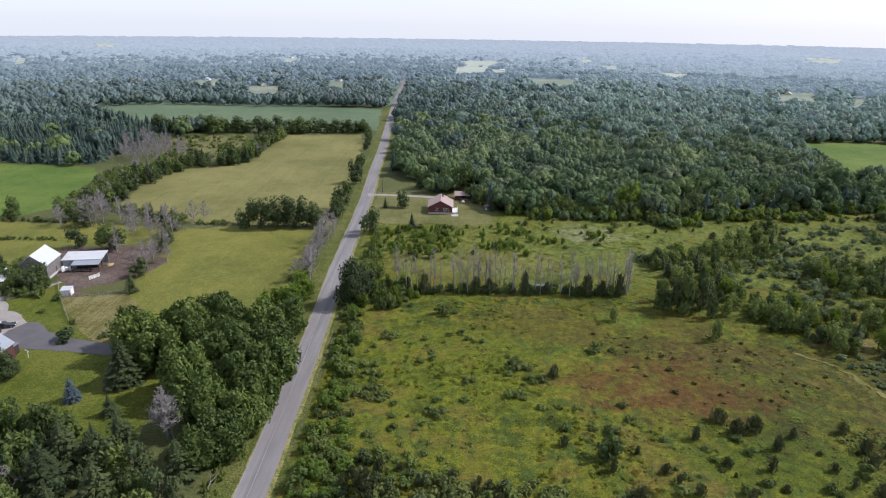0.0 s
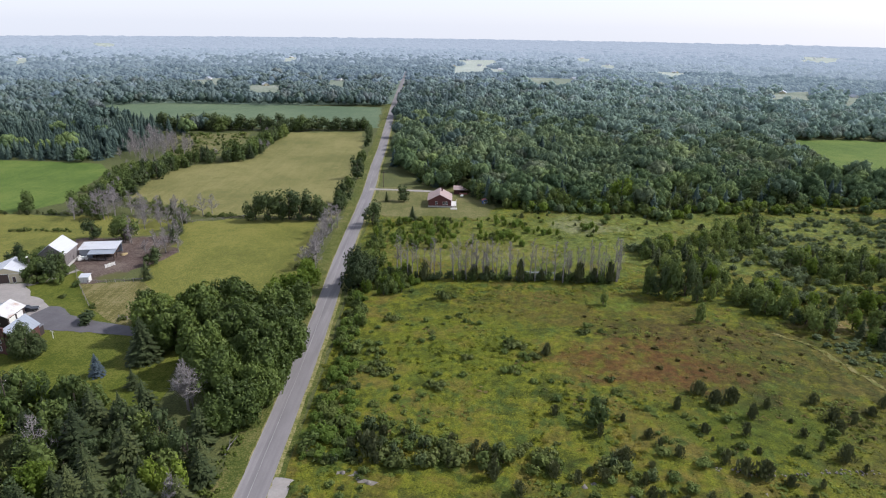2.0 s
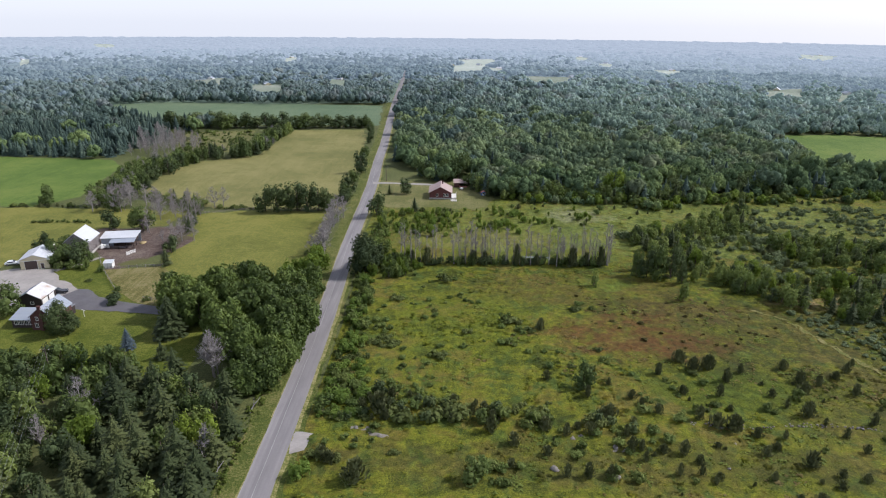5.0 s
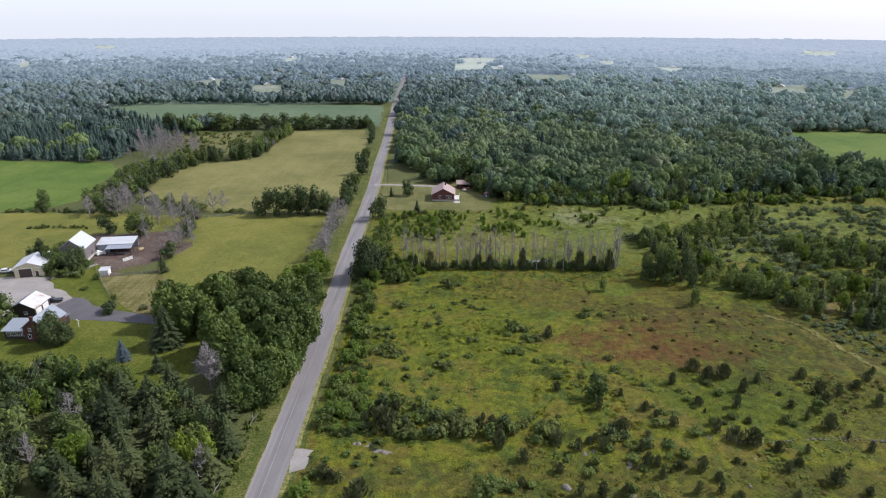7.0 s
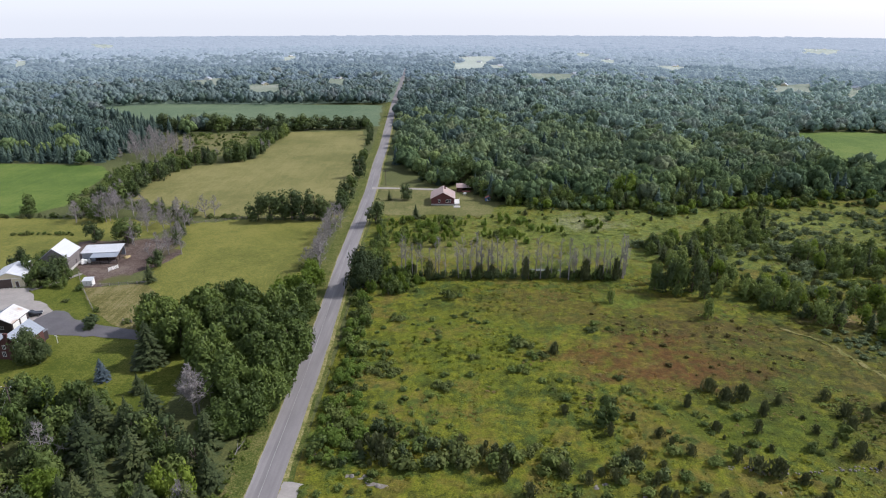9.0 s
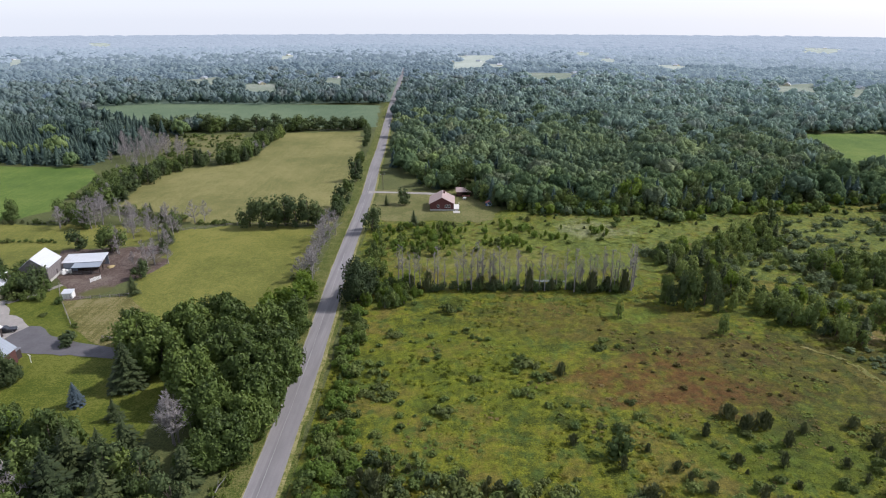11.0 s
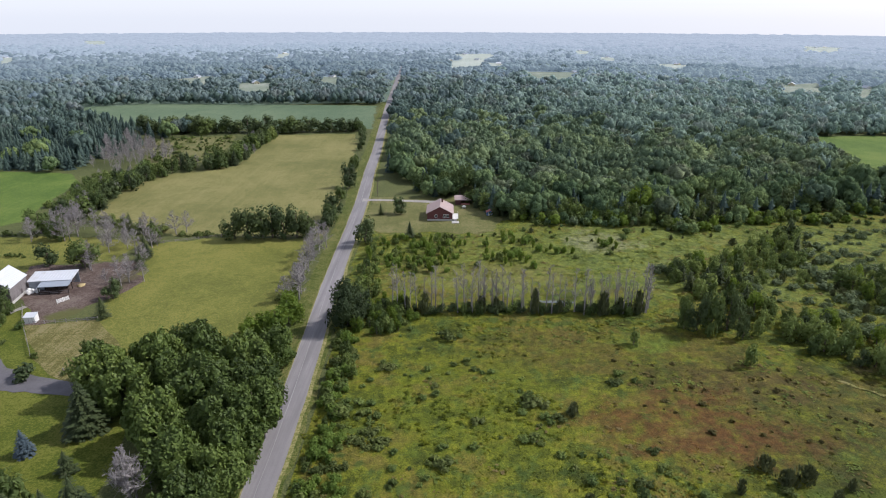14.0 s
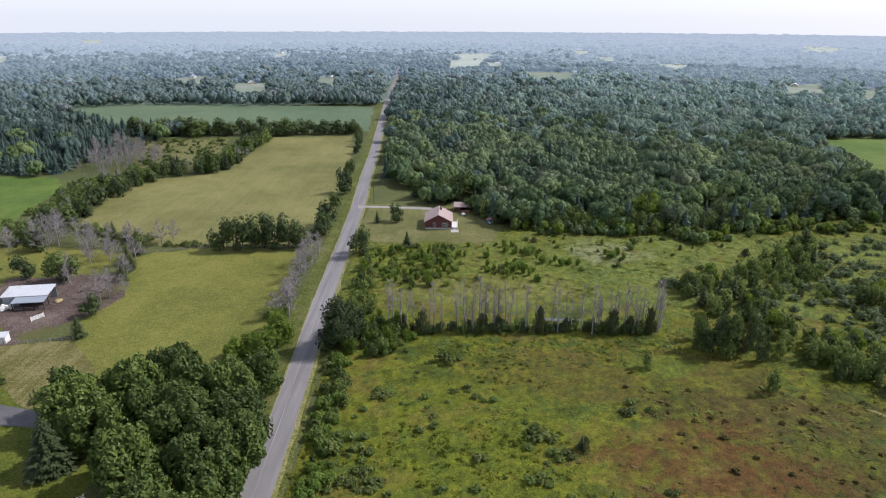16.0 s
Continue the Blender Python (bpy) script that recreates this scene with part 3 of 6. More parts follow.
def shrub(name, seed, h, R, n, leaf, material, lobes=7):
    """A bush of several stems and low lobes of leaves."""
    rnd = np.random.default_rng(seed)
    bush = new(name)
    P, N, C, r = crown_points(rnd, R, 0.0, h, n, lobes, 0.46, 5)
    inner = [ball(rnd, c, 1.0, 1.0, 0.15, 4, 6) for c in C]
    inner = [((v - c) * q * 0.58 + c, f) for (v, f), c, q in zip(inner, C, r)]
    V, F = joined(leaves(P, N, leaf, rnd, 0.45), *inner)
    V[:, 2] = np.maximum(V[:, 2], -0.1)
    mesh_part("foliage", np_mesh("foliage", V, F, material), bush)
    V, F = tubes([[(Vector((0, 0, -0.2)), 0.05), (Vector(c), 0.015)] for c in C], 4)
    mesh_part("stem", np_mesh("stem", V, F, BARK), bush)
    return bush


def dead_tree(name, seed, h, spread, limbs, twigs, narrow=False):
    """A leafless tree: trunk, limbs and a haze of twigs."""
    rnd = np.random.default_rng(seed)
    tree = new(name)
    w = (0.014 * h + 0.04) * (0.8 if narrow else 1.0)
    lean = rnd.normal(0, 0.03 * h, 2)
    top = Vector((lean[0], lean[1], h))
    stem = [(Vector((0, 0, -0.3)), w * 1.2), (top * 0.4, w * 0.8), (top * 0.75, w * 0.45), (top, 0.02)]
    paths, tips = [stem], []
    for i in range(limbs):
        f = rnd.uniform(0.25, 0.97) if narrow else rnd.uniform(0.2, 0.95)
        a = rnd.uniform(0, 2 * math.pi)
        L = spread * (1.35 - f if narrow else 1.15 - f) * rnd.uniform(0.6, 1.2)
        p = top * f
        up = rnd.uniform(0.4, 1.1) * (1.8 if narrow else 1.0)
        q = p + Vector((math.cos(a), math.sin(a), up)).normalized() * L
        m = p.lerp(q, 0.5) + Vector((0, 0, -0.08 * L))
        paths.append([(p, w * 0.42 * (1.1 - f) + 0.025), (m, w * 0.25 * (1.1 - f) + 0.018), (q, 0.012)])
        tips += [(m, q, L)] * 2
    wood = tubes(paths, 5)
    P = []
    for i in range(twigs):
        a, b, L = tips[rnd.integers(0, len(tips))]
        s = a.lerp(b, rnd.uniform(0, 1))
        e = s + Vector(rnd.normal(0, 0.5, 3) + np.array([0, 0, 0.35])).normalized() * L * rnd.uniform(0.2, 0.5)
        d = (e - s).cross(Vector(rnd.normal(0, 1, 3))).normalized() * (0.03 if narrow else 0.055)
        P += [s - d, e - d * 0.3, e + d * 0.3, s + d]
    V = np.array([list(p) for p in P])
    V, F = joined(wood, (V, np.arange(len(V)).reshape(-1, 4)))
    mesh_part("bare_trunk", np_mesh("bare_trunk", V, F, DEAD_WOOD), tree)
    return tree


def put(proto, x, y, scale=1.0, turn=0.0, tall=1.0, label="", group=""):
    """Stands a copy of a plant on the ground."""
    z = float(height(np.array(x), np.array(y)))
    m = pose(x, y, z - 0.05, 0, 0, turn) @ Matrix.Diagonal((scale, scale, scale * tall, 1))
    ob = copy_thing(proto, m)
    return tagged(ob, label, "", group)


def in_poly(x, y, poly):
    x, y = np.asarray(x, float), np.asarray(y, float)
    inside = np.zeros(x.shape, bool)
    for (x0, y0), (x1, y1) in zip(poly, poly[1:] + poly[:1]):
        c = (y0 > y) != (y1 > y)
        with np.errstate(divide="ignore", invalid="ignore"):
            inside ^= c & (x < (x1 - x0) * (y - y0) / (y1 - y0 + 1e-12) + x0)
    return inside


def scatter(poly, gap, rnd, keep=1.0):
    """Jittered points inside a polygon."""
    xs, ys = [p[0] for p in poly], [p[1] for p in poly]
    X, Y = np.meshgrid(np.arange(min(xs), max(xs), gap), np.arange(min(ys), max(ys), gap))
    X = X.ravel() + rnd.uniform(-0.48, 0.48, X.size) * gap
    Y = Y.ravel() + rnd.uniform(-0.48, 0.48, Y.size) * gap
    k = in_poly(X, Y, poly) & (rnd.uniform(0, 1, X.size) < keep)
    return np.stack([X[k], Y[k]], 1)


def road_x(y):
    """The road's middle."""
    return np.interp(y, ROAD_Y, ROAD_X)


ROAD_Y = [-400, 60, 76, 95, 113, 133, 150, 168, 190, 214, 246, 293, 343, 394, 487, 615, 756, 947, 1190, 1600]
ROAD_X = [-28, -34.1, -34.3, -34.6, -34.9, -35.5, -36.2, -37.1, -38.1, -38.9, -39.5, -41.3, -44.4, -46.4, -52, -59.5, -66.5, -76, -87, -106]


def sheet(name, poly, z, material, label, category, ragged=0.8, step=4.0, seed=1, grid=0.0):
    """A piece of land: a polygon with an uneven edge, laid just over the ground."""
    rnd = np.random.default_rng(seed)
    pts = []
    for (x0, y0), (x1, y1) in zip(poly, poly[1:] + poly[:1]):
        n = max(1, int(math.hypot(x1 - x0, y1 - y0) / step))
        for i in range(n):
            pts.append((x0 + (x1 - x0) * i / n, y0 + (y1 - y0) * i / n))
    bm = bmesh.new()
    vs = []
    for x, y in pts:
        x, y = x + rnd.normal(0, ragged), y + rnd.normal(0, ragged)
        vs.append(bm.verts.new((x, y, float(height(np.array(x), np.array(y))) + z)))
    f = bm.faces.new(vs)
    if f.normal.z < 0 or sum(a[0] * b[1] - b[0] * a[1] for a, b in zip(pts, pts[1:] + pts[:1])) < 0:
        f.normal_flip()
    bmesh.ops.triangulate(bm, faces=[f])
    return tagged(part(name, bm, material, None), label, category, kind="structure")


def strip(name, x_of, y0, y1, left, right, z, material, label, category, step=5.0, ragged=0.0, seed=2):
    """A band along the road between two offsets from its middle."""
    rnd = np.random.default_rng(seed)
    ys = np.arange(y0, y1 + step, step)
    n = len(ys)
    offs = [left, *np.linspace(left, right, 4)[1:-1], right]
    V = []
    for y in ys:
        for k, o in enumerate(offs):
            x = x_of(y) + o + (rnd.normal(0, ragged) if k in (0, 3) else 0)
            V.append((x, y, float(height(np.array(x), np.array(y))) + z + 0.0008 * max(0.0, y - 500)))
    i, j = np.meshgrid(np.arange(n - 1), np.arange(3), indexing="ij")
    a = i * 4 + j
    F = np.stack([a, a + 1, a + 5, a + 4], -1).reshape(-1, 4)
    return tagged(new(name, np_mesh(name, np.array(V), F, material)), label, category, kind="structure")


# ---- the land ----
def make_ground():
    radii = np.concatenate([np.linspace(0, 700, 36), np.geomspace(740, 4960, 60)])
    seg = 256
    a = np.linspace(0, 2 * math.pi, seg, endpoint=False)
    R, A = np.meshgrid(radii, a, indexing="ij")
    X, Y = R * np.sin(A), R * np.cos(A)
    V = np.stack([X, Y, height(X, Y)], -1).reshape(-1, 3)
    i, j = np.meshgrid(np.arange(len(radii) - 1), np.arange(seg), indexing="ij")
    b, c = i * seg + j, i * seg + (j + 1) % seg
    F = np.stack([b, c, c + seg, b + seg], -1).reshape(-1, 4)
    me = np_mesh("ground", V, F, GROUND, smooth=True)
    # past 620 m the ground takes hazed canopy colours, past 930 m their glow
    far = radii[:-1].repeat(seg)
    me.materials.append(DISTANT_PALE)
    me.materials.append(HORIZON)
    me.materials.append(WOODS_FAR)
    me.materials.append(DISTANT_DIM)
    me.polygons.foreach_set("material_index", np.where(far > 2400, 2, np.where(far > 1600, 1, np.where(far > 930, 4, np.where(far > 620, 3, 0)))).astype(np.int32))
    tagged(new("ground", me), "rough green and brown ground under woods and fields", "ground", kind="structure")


make_ground()

FIELD_A = [(-98, 163), (-111, 227), (-90, 235), (-53, 235), (-50, 205), (-50, 150), (-84, 147), (-85, 153)]
FIELD_B = [(-106, 237), (-149, 258), (-160, 308), (-150, 336), (-122, 353), (-124, 453), (-69, 459), (-59, 393), (-53, 303), (-49, 253), (-50, 237)]
GREEN_FIELD = [(-187, 237), (-176, 254), (-189, 319), (-204, 336), (-262, 341), (-430, 345), (-430, 232)]
CROP_FIELD = [(-356, 592), (-290, 505), (-245, 484), (-150, 476), (-60, 478), (-70, 609), (-114, 613), (-287, 622)]
OLD_FIELD = [(-211, 433), (-152, 451), (-136, 368), (-169, 349)]
EAST_FIELD = [(240, 451), (300, 458), (360, 445), (350, 330), (240, 304), (205, 318), (222, 370)]
PASTURE_WEST = [(-112, 232), (-180, 236), (-320, 225), (-320, 120), (-160, 150), (-146, 176), (-140, 205), (-118, 212)]
FAR_FIELDS = [
    [(-383, 904), (-349, 954), (-286, 764), (-322, 743)],
    [(-453, 1660), (-422, 1746), (-351, 1424), (-372, 1361)],
    [(-5, 1381), (78, 1429), (58, 1111), (-6, 1061)],
    [(-6, 1695), (120, 1776), (100, 1395), (31, 1347)],
    [(73, 1336), (113, 1247), (90, 1041), (65, 1096)],
    [(115, 1058), (209, 1041), (159, 836), (111, 874)],
    [(419, 825), (506, 875), (388, 669), (346, 666)],
    [(499, 798), (521, 789), (421, 639), (408, 646)],
    [(430, 1339), (479, 1280), (391, 1051), (353, 1082)],
    [(378, 1668), (426, 1625), (342, 1310), (306, 1320)],
    [(422, 2218), (473, 2138), (364, 1675), (334, 1734)],
]
FAR_FIELDS_B = [
    [(-194, 945), (-155, 929), (-133, 771), (-158, 784)],
    [(-273, 831), (-230, 837), (-187, 670), (-235, 695)],
    [(-1031, 1462), (-1014, 1496), (-799, 1174), (-824, 1170)],
    [(1363, 2521), (1479, 2423), (1153, 1913), (1062, 1946)],
    [(-1875, 3298), (-1649, 3094), (-1281, 2381), (-1382, 2438)],
]
sheet("pasture", FIELD_A, 0.03, PASTURE, "grazed green pasture with faint tracks beside the road", "field", seed=3)
sheet("hay_field", FIELD_B, 0.03, HAYFIELD, "wide mown hay field, dry yellow-green", "field", seed=4)
sheet("green_field", GREEN_FIELD, 0.03, LUSH_FIELD, "lush bright green field", "field", seed=5)
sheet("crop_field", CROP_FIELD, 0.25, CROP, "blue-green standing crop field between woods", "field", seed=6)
sheet("old_field", OLD_FIELD, 0.05, DRY_LAWN, "overgrown old field with shrubs", "field", seed=7)
sheet("east_field", EAST_FIELD, 0.05, LUSH_FIELD, "light green field enclosed by woods", "field", seed=8)
sheet("west_pasture", PASTURE_WEST, 0.02, PASTURE, "grazed pasture behind the farm buildings", "field", seed=9)
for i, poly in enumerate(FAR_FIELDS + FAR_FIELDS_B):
    sheet("far_field", poly, 1.2, PALE_HAZED_GRASS if poly[0][1] > 1200 else HAZED_GRASS, "small green field far off among woods, coloured pale for haze", "field", 4.0, 12.0, seed=20 + i)


MEADOW_EDGE = [(-26, -70), (-29.5, 60), (-29.5, 130), (-31, 160), (-33.5, 200), (-35, 245), (-36, 268), (-20, 262), (20, 258), (120, 256), (166, 274), (230, 272), (260, 100), (150, 20), (130, -70)]


YARD = [(-37, 292), (-34, 244), (-24, 241), (-8, 242.5), (6, 241), (17, 244), (20, 262), (16, 285), (0, 292)]
YARD_WIDE = [(-40, 296), (-38, 242), (-24, 239), (-8, 240.5), (6, 239), (19, 242), (23, 262), (19, 288), (0, 296)]


STEP = 0.9


def make_meadow():
    """The weedy meadow has a lumpy, uneven surface of its own."""
    xs, ys = np.arange(-36, 232, STEP), np.arange(-70, 276, STEP)
    X, Y = np.meshgrid(xs, ys, indexing="ij")
    Z = np.zeros_like(X)
    for i in range(len(xs)):
        for j in range(len(ys)):
            p = Vector((X[i, j] * 0.09, Y[i, j] * 0.09, 0))
            Z[i, j] = 0.36 + 0.24 * noise.noise(p) + 0.20 * noise.noise(p * 3.3) + 0.24 * noise.noise(p * 8.1) + 0.15 * noise.noise(p * 15)
    Z = np.maximum(Z, 0.06)
    edge = np.clip((X - road_x(Y) - 5.0) / 4.0, 0, 1) * np.where(in_poly(X, Y, YARD_WIDE), 0.0, 1.0)
    Z = 0.02 + (Z - 0.02) * edge
    V = np.stack([X, Y, Z], -1).reshape(-1, 3)
    n = len(ys)
    i, j = np.meshgrid(np.arange(len(xs) - 1), np.arange(n - 1), indexing="ij")
    a = (i * n + j).ravel()
    F = np.stack([a, a + n, a + n + 1, a + 1], -1)
    mid = V[F].mean(1)
    F = F[in_poly(mid[:, 0], mid[:, 1], MEADOW_EDGE)]
    tagged(new("meadow", np_mesh("meadow", V, F, MEADOW, smooth=True)), "overgrown meadow in yellow-green and rusty brown", "meadow", kind="structure")
    return xs, ys, Z


MX, MY, MZ = make_meadow()


def meadow_z(x, y):
    i = np.clip(((np.asarray(x) + 36) / STEP).astype(int), 0, len(MX) - 1)
    j = np.clip(((np.asarray(y) + 70) / STEP).astype(int), 0, len(MY) - 1)
    return MZ[i, j]


strip("road_verge", road_x, -60, 640, -7.6, 4.8, 0.05, VERGE, "mown green and straw-coloured roadside verge", "verge", ragged=0.35)
strip("road_shoulder", road_x, -60, 900, -3.15, 3.75, 0.075, TRODDEN, "narrow straw-coloured grassy road shoulder", "shoulder", ragged=0.15)
strip("road", road_x, -60, 1190, -2.85, 2.85, 0.10, ROAD, "straight two-lane country road of worn grey asphalt", "road", ragged=0.04)

strip("road_seam", road_x, -60, 420, -0.45, -0.32, 0.106, SEAM, "pale worn seam along the middle of the road", "road seam", ragged=0.03)
strip("road_edge_line", road_x, -60, 420, -2.82, -2.70, 0.106, SEAM, "faded white line along the road's edge", "road marking", ragged=0.02)
sheet("yard_lawn", YARD, 0.10, DRY_LAWN, "mown lawn round the red house", "lawn", 0.9, 2.0, seed=11)
sheet("house_drive", [(-41, 289.5), (-41, 284.5), (-36, 285.6), (-24, 285.0), (-10, 283), (-2, 282), (-2, 285.5), (-12, 286.5), (-25, 288), (-36, 288.6)], 0.16, GRAVEL, "pale gravel driveway to the red house", "driveway", 0.15, 2.0, seed=12)
sheet("field_entrance", [(-31.4, 79.5), (-25.6, 78), (-24.4, 75.6), (-27, 74.2), (-31.0, 72)], 0.16, GRAVEL, "small grey gravel field entrance", "driveway", 0.12, 1.2, seed=13)

# farmstead ground
sheet("farm_lawn", [(-150, 110), (-150, 160), (-134, 164), (-122, 176), (-116, 164), (-98, 166), (-84, 150), (-70, 140), (-62, 100), (-90, 96), (-110, 100)], 0.04, LAWN, "mown green lawn round the farmhouse", "lawn", 0.5, seed=14)
sheet("paddock", [(-116, 164), (-98, 167), (-84, 152), (-84, 136), (-95, 140), (-103, 147)], 0.07, DRY_PADDOCK, "dry yellow trodden paddock", "paddock", 0.4, seed=15)
sheet("barnyard", [(-123, 175), (-116, 164.5), (-110, 165), (-106, 172), (-101, 184), (-99, 194), (-106, 211), (-122, 209), (-141, 206), (-136, 188)], 0.06, DIRT, "bare brown trampled barnyard", "barnyard", 0.8, 3.0, seed=16)
sheet("gravel_yard", [(-160, 158), (-146, 163), (-133.5, 163.5), (-127, 157), (-119, 150.5), (-115.5, 147.5), (-117, 143), (-121, 133), (-150, 138)], 0.09, GRAVEL, "pale gravel farmyard in front of the garage", "farmyard", 0.4, 2.5, seed=17)
sheet("farm_drive", [(-117.5, 143), (-115.8, 147.8), (-112.5, 147.6), (-106.5, 142.5), (-97, 139), (-84, 135.8), (-60, 134), (-50, 133.5), (-50, 130), (-60, 130), (-83, 131), (-96, 132.6), (-104, 133.2), (-111, 134), (-117, 138)], 0.12, TAR, "dark asphalt farm driveway", "driveway", 0.12, 2.0, seed=18)
sheet("farm_track", [(-134, 163), (-131, 161.6), (-126, 168), (-122.6, 175), (-124, 176), (-127.5, 169)], 0.10, GRAVEL, "narrow gravel track to the barn", "track", 0.1, 1.5, seed=19)




def trail(points, width, material, label):
    """A narrow path over the lumpy meadow."""
    P = np.array(points, float)
    t = np.linspace(0, len(P) - 1, 60)
    X, Y = np.interp(t, np.arange(len(P)), P[:, 0]), np.interp(t, np.arange(len(P)), P[:, 1])
    V = []
    for i, (x, y) in enumerate(zip(X, Y)):
        for o in (-width / 2, 0, width / 2):
            xx = x + o + 0.35 * math.sin(i * 0.9) + 0.3 * o * math.sin(i * 2.3)
            V.append((xx, y, float(meadow_z(xx, y)) + 0.07))
    i, j = np.meshgrid(np.arange(59), np.arange(2), indexing="ij")
    a = i * 3 + j
    F = np.stack([a, a + 1, a + 4, a + 3], -1).reshape(-1, 4)
    tagged(new("trail", np_mesh("trail", np.array(V), F, material, smooth=True)), label, "trail", kind="structure")


trail([(88, 139), (95.5, 133), (98.8, 122), (101.3, 111.8), (105, 103), (110, 92)], 1.5, WORN_PATH, "pale trodden grass trail through the meadow")


# ---- the woods ----
EDGE_X = [-47, -40, -36, -12, 8, 20, 50, 92, 124, 166, 198, 420, 3000]
EDGE_Y = [470, 360, 344, 292, 280, 262, 257, 253, 258, 272, 270, 280, 300]
OPEN = [FIELD_A, FIELD_B, GREEN_FIELD, CROP_FIELD, OLD_FIELD, EAST_FIELD, PASTURE_WEST, *FAR_FIELDS, *FAR_FIELDS_B]


def wooded(x, y):
    right = x > road_x(y)
    ok = np.where(right, y > np.interp(x, EDGE_X, EDGE_Y), y > np.interp(x, [-430, -262, -204, -170, -125, -60, -45], [345, 342, 338, 620, 620, 620, 620]))
    ok &= (np.abs(x - road_x(y)) > np.where(y > 620, 7.0, np.where(y > 470, 6.5, 9.5))) | (y > 1195)
    for poly in OPEN:
        ok &= ~in_poly(x, y, poly)
    return ok


def lobed_crown(rnd, lobes, rings, seg, sprays, leaf, upright=0.25):
    """A crown 1 high and 1 wide: round lobes all over its top and flanks, ragged with leaf sprays."""
    u = (np.arange(lobes) + 0.5) / lobes
    ct = 1.0 - 1.5 * u + rnd.normal(0, 0.06, lobes)
    ct = np.clip(ct, -0.7, 1.0)
    st, a = np.sqrt(1 - ct ** 2), 2.39996 * np.arange(lobes) + rnd.normal(0, 0.3, lobes)
    D = np.stack([st * np.cos(a), st * np.sin(a), ct], 1)
    C = D * rnd.uniform(0.22, 0.34, lobes)[:, None] * np.array([1, 1, 0.72])
    r = rnd.uniform(0.7, 1.2, lobes) * (0.17 if lobes > 10 else 0.22)
    chunks = [ball(rnd, (0, 0, -0.05), 0.30, 1.0, 0.08, 3, 6)]
    chunks += [ball(rnd, c, q * 0.88, 0.95, 0.26, rings, seg) for c, q in zip(C, r)]
    d = rnd.normal(0, 1, (sprays, 3))
    d /= np.linalg.norm(d, axis=1)[:, None]
    k = rnd.integers(0, lobes, sprays)
    chunks.append(leaves(C[k] + d * r[k][:, None] * rnd.uniform(0.86, 1.18, (sprays, 1)), d + np.array([0, 0, 0.3]), leaf, rnd, 0.35, 0.65, upright))
    V, F = joined(*chunks)
    lo, hi = V[:, 2].min(), V[:, 2].max()
    V[:, 2] = 0.05 + 0.95 * (V[:, 2] - lo) / (hi - lo)
    return V, F


def wood_archetypes(seed, count, lobes, rings, seg, sprays, leaf):
    """A few unit broadleaf crowns to fill the woods with."""
    rnd = np.random.default_rng(seed)
    return [lobed_crown(rnd, lobes, rings, seg, sprays, leaf) for _ in range(count)]


def conifer_archetypes(seed, count):
    rnd = np.random.default_rng(seed)
    return [conifer_mesh(rnd, 1.0, 0.26, 11, 8, 1, base=0.05, droop=0.7) for _ in range(count)]


def lump_archetypes(seed, count):
    """Small cauliflower crowns for trees far off."""
    rnd = np.random.default_rng(seed)
    kinds = []
    for _ in range(count):
        chunks = [ball(rnd, (q, rnd.normal(0, 0.1), 0.45), r, 1.35, 0.16, 4, 5) for q, r in ((-0.2, rnd.uniform(0.24, 0.36)), (0.2, rnd.uniform(0.2, 0.36)))]
        kinds.append(joined(*chunks))
    return kinds


def plant_woods(name, spots, sizes, widths, kinds, material, label, seed, z=None):
    """Many trees as one mesh; each has its own turn, size and tint."""
    rnd = np.random.default_rng(seed)
    z = height(spots[:, 0], spots[:, 1]) if z is None else z
    pick = rnd.integers(0, len(kinds), len(spots))
    Vs, Fs, Ts, base = [], [], [], 0
    for k, (V, F) in enumerate(kinds):
        i = np.nonzero(pick == k)[0]
        a = rnd.uniform(0, 2 * math.pi, len(i))
        c, s = np.cos(a)[:, None], np.sin(a)[:, None]
        X = (V[None, :, 0] * c - V[None, :, 1] * s) * widths[i][:, None] + spots[i, 0][:, None]
        Y = (V[None, :, 0] * s + V[None, :, 1] * c) * widths[i][:, None] + spots[i, 1][:, None]
        Z = V[None, :, 2] * sizes[i][:, None] + z[i][:, None]
        Vs.append(np.stack([X, Y, Z], -1).reshape(-1, 3))
        Fs.append((F[None] + (np.arange(len(i)) * len(V))[:, None, None] + base).reshape(-1, 4))
        Ts.append(np.repeat(rnd.uniform(0, 1, len(i)), len(V)))
        base += len(i) * len(V)
    me = np_mesh(name, np.concatenate(Vs), np.concatenate(Fs), material, np.concatenate(Ts), material != WOODS_CONIFER)
    return tagged(new(name, me), label, "woods", kind="stuff")


def ring_spots(d0, d1, least, spread, half, seed):
    """Jittered spots in a fan, wider apart with distance."""
    rnd = np.random.default_rng(seed)
    out, d = [], d0
    while d < d1:
        s = max(least, spread * d)
        n = int(2 * half * d / s)
        a = -half + 2 * half * (np.arange(n) + rnd.uniform(0, 1, n)) / n
        r = d + rnd.uniform(-0.5, 0.5, n) * s
        out.append(np.stack([r * np.sin(a), r * np.cos(a), np.full(n, s)], 1))
        d += s
    return np.concatenate(out)


HALF = radians(39.5)


def stature(P):
    """Groups of old and young growth in the woods, from -1 to 1."""
    x, y = P[:, 0], P[:, 1]
    return np.sin(x / 23 + 1.7 * np.sin(y / 37)) * np.sin(y / 19 + 1.4 * np.sin(x / 41 + 2))


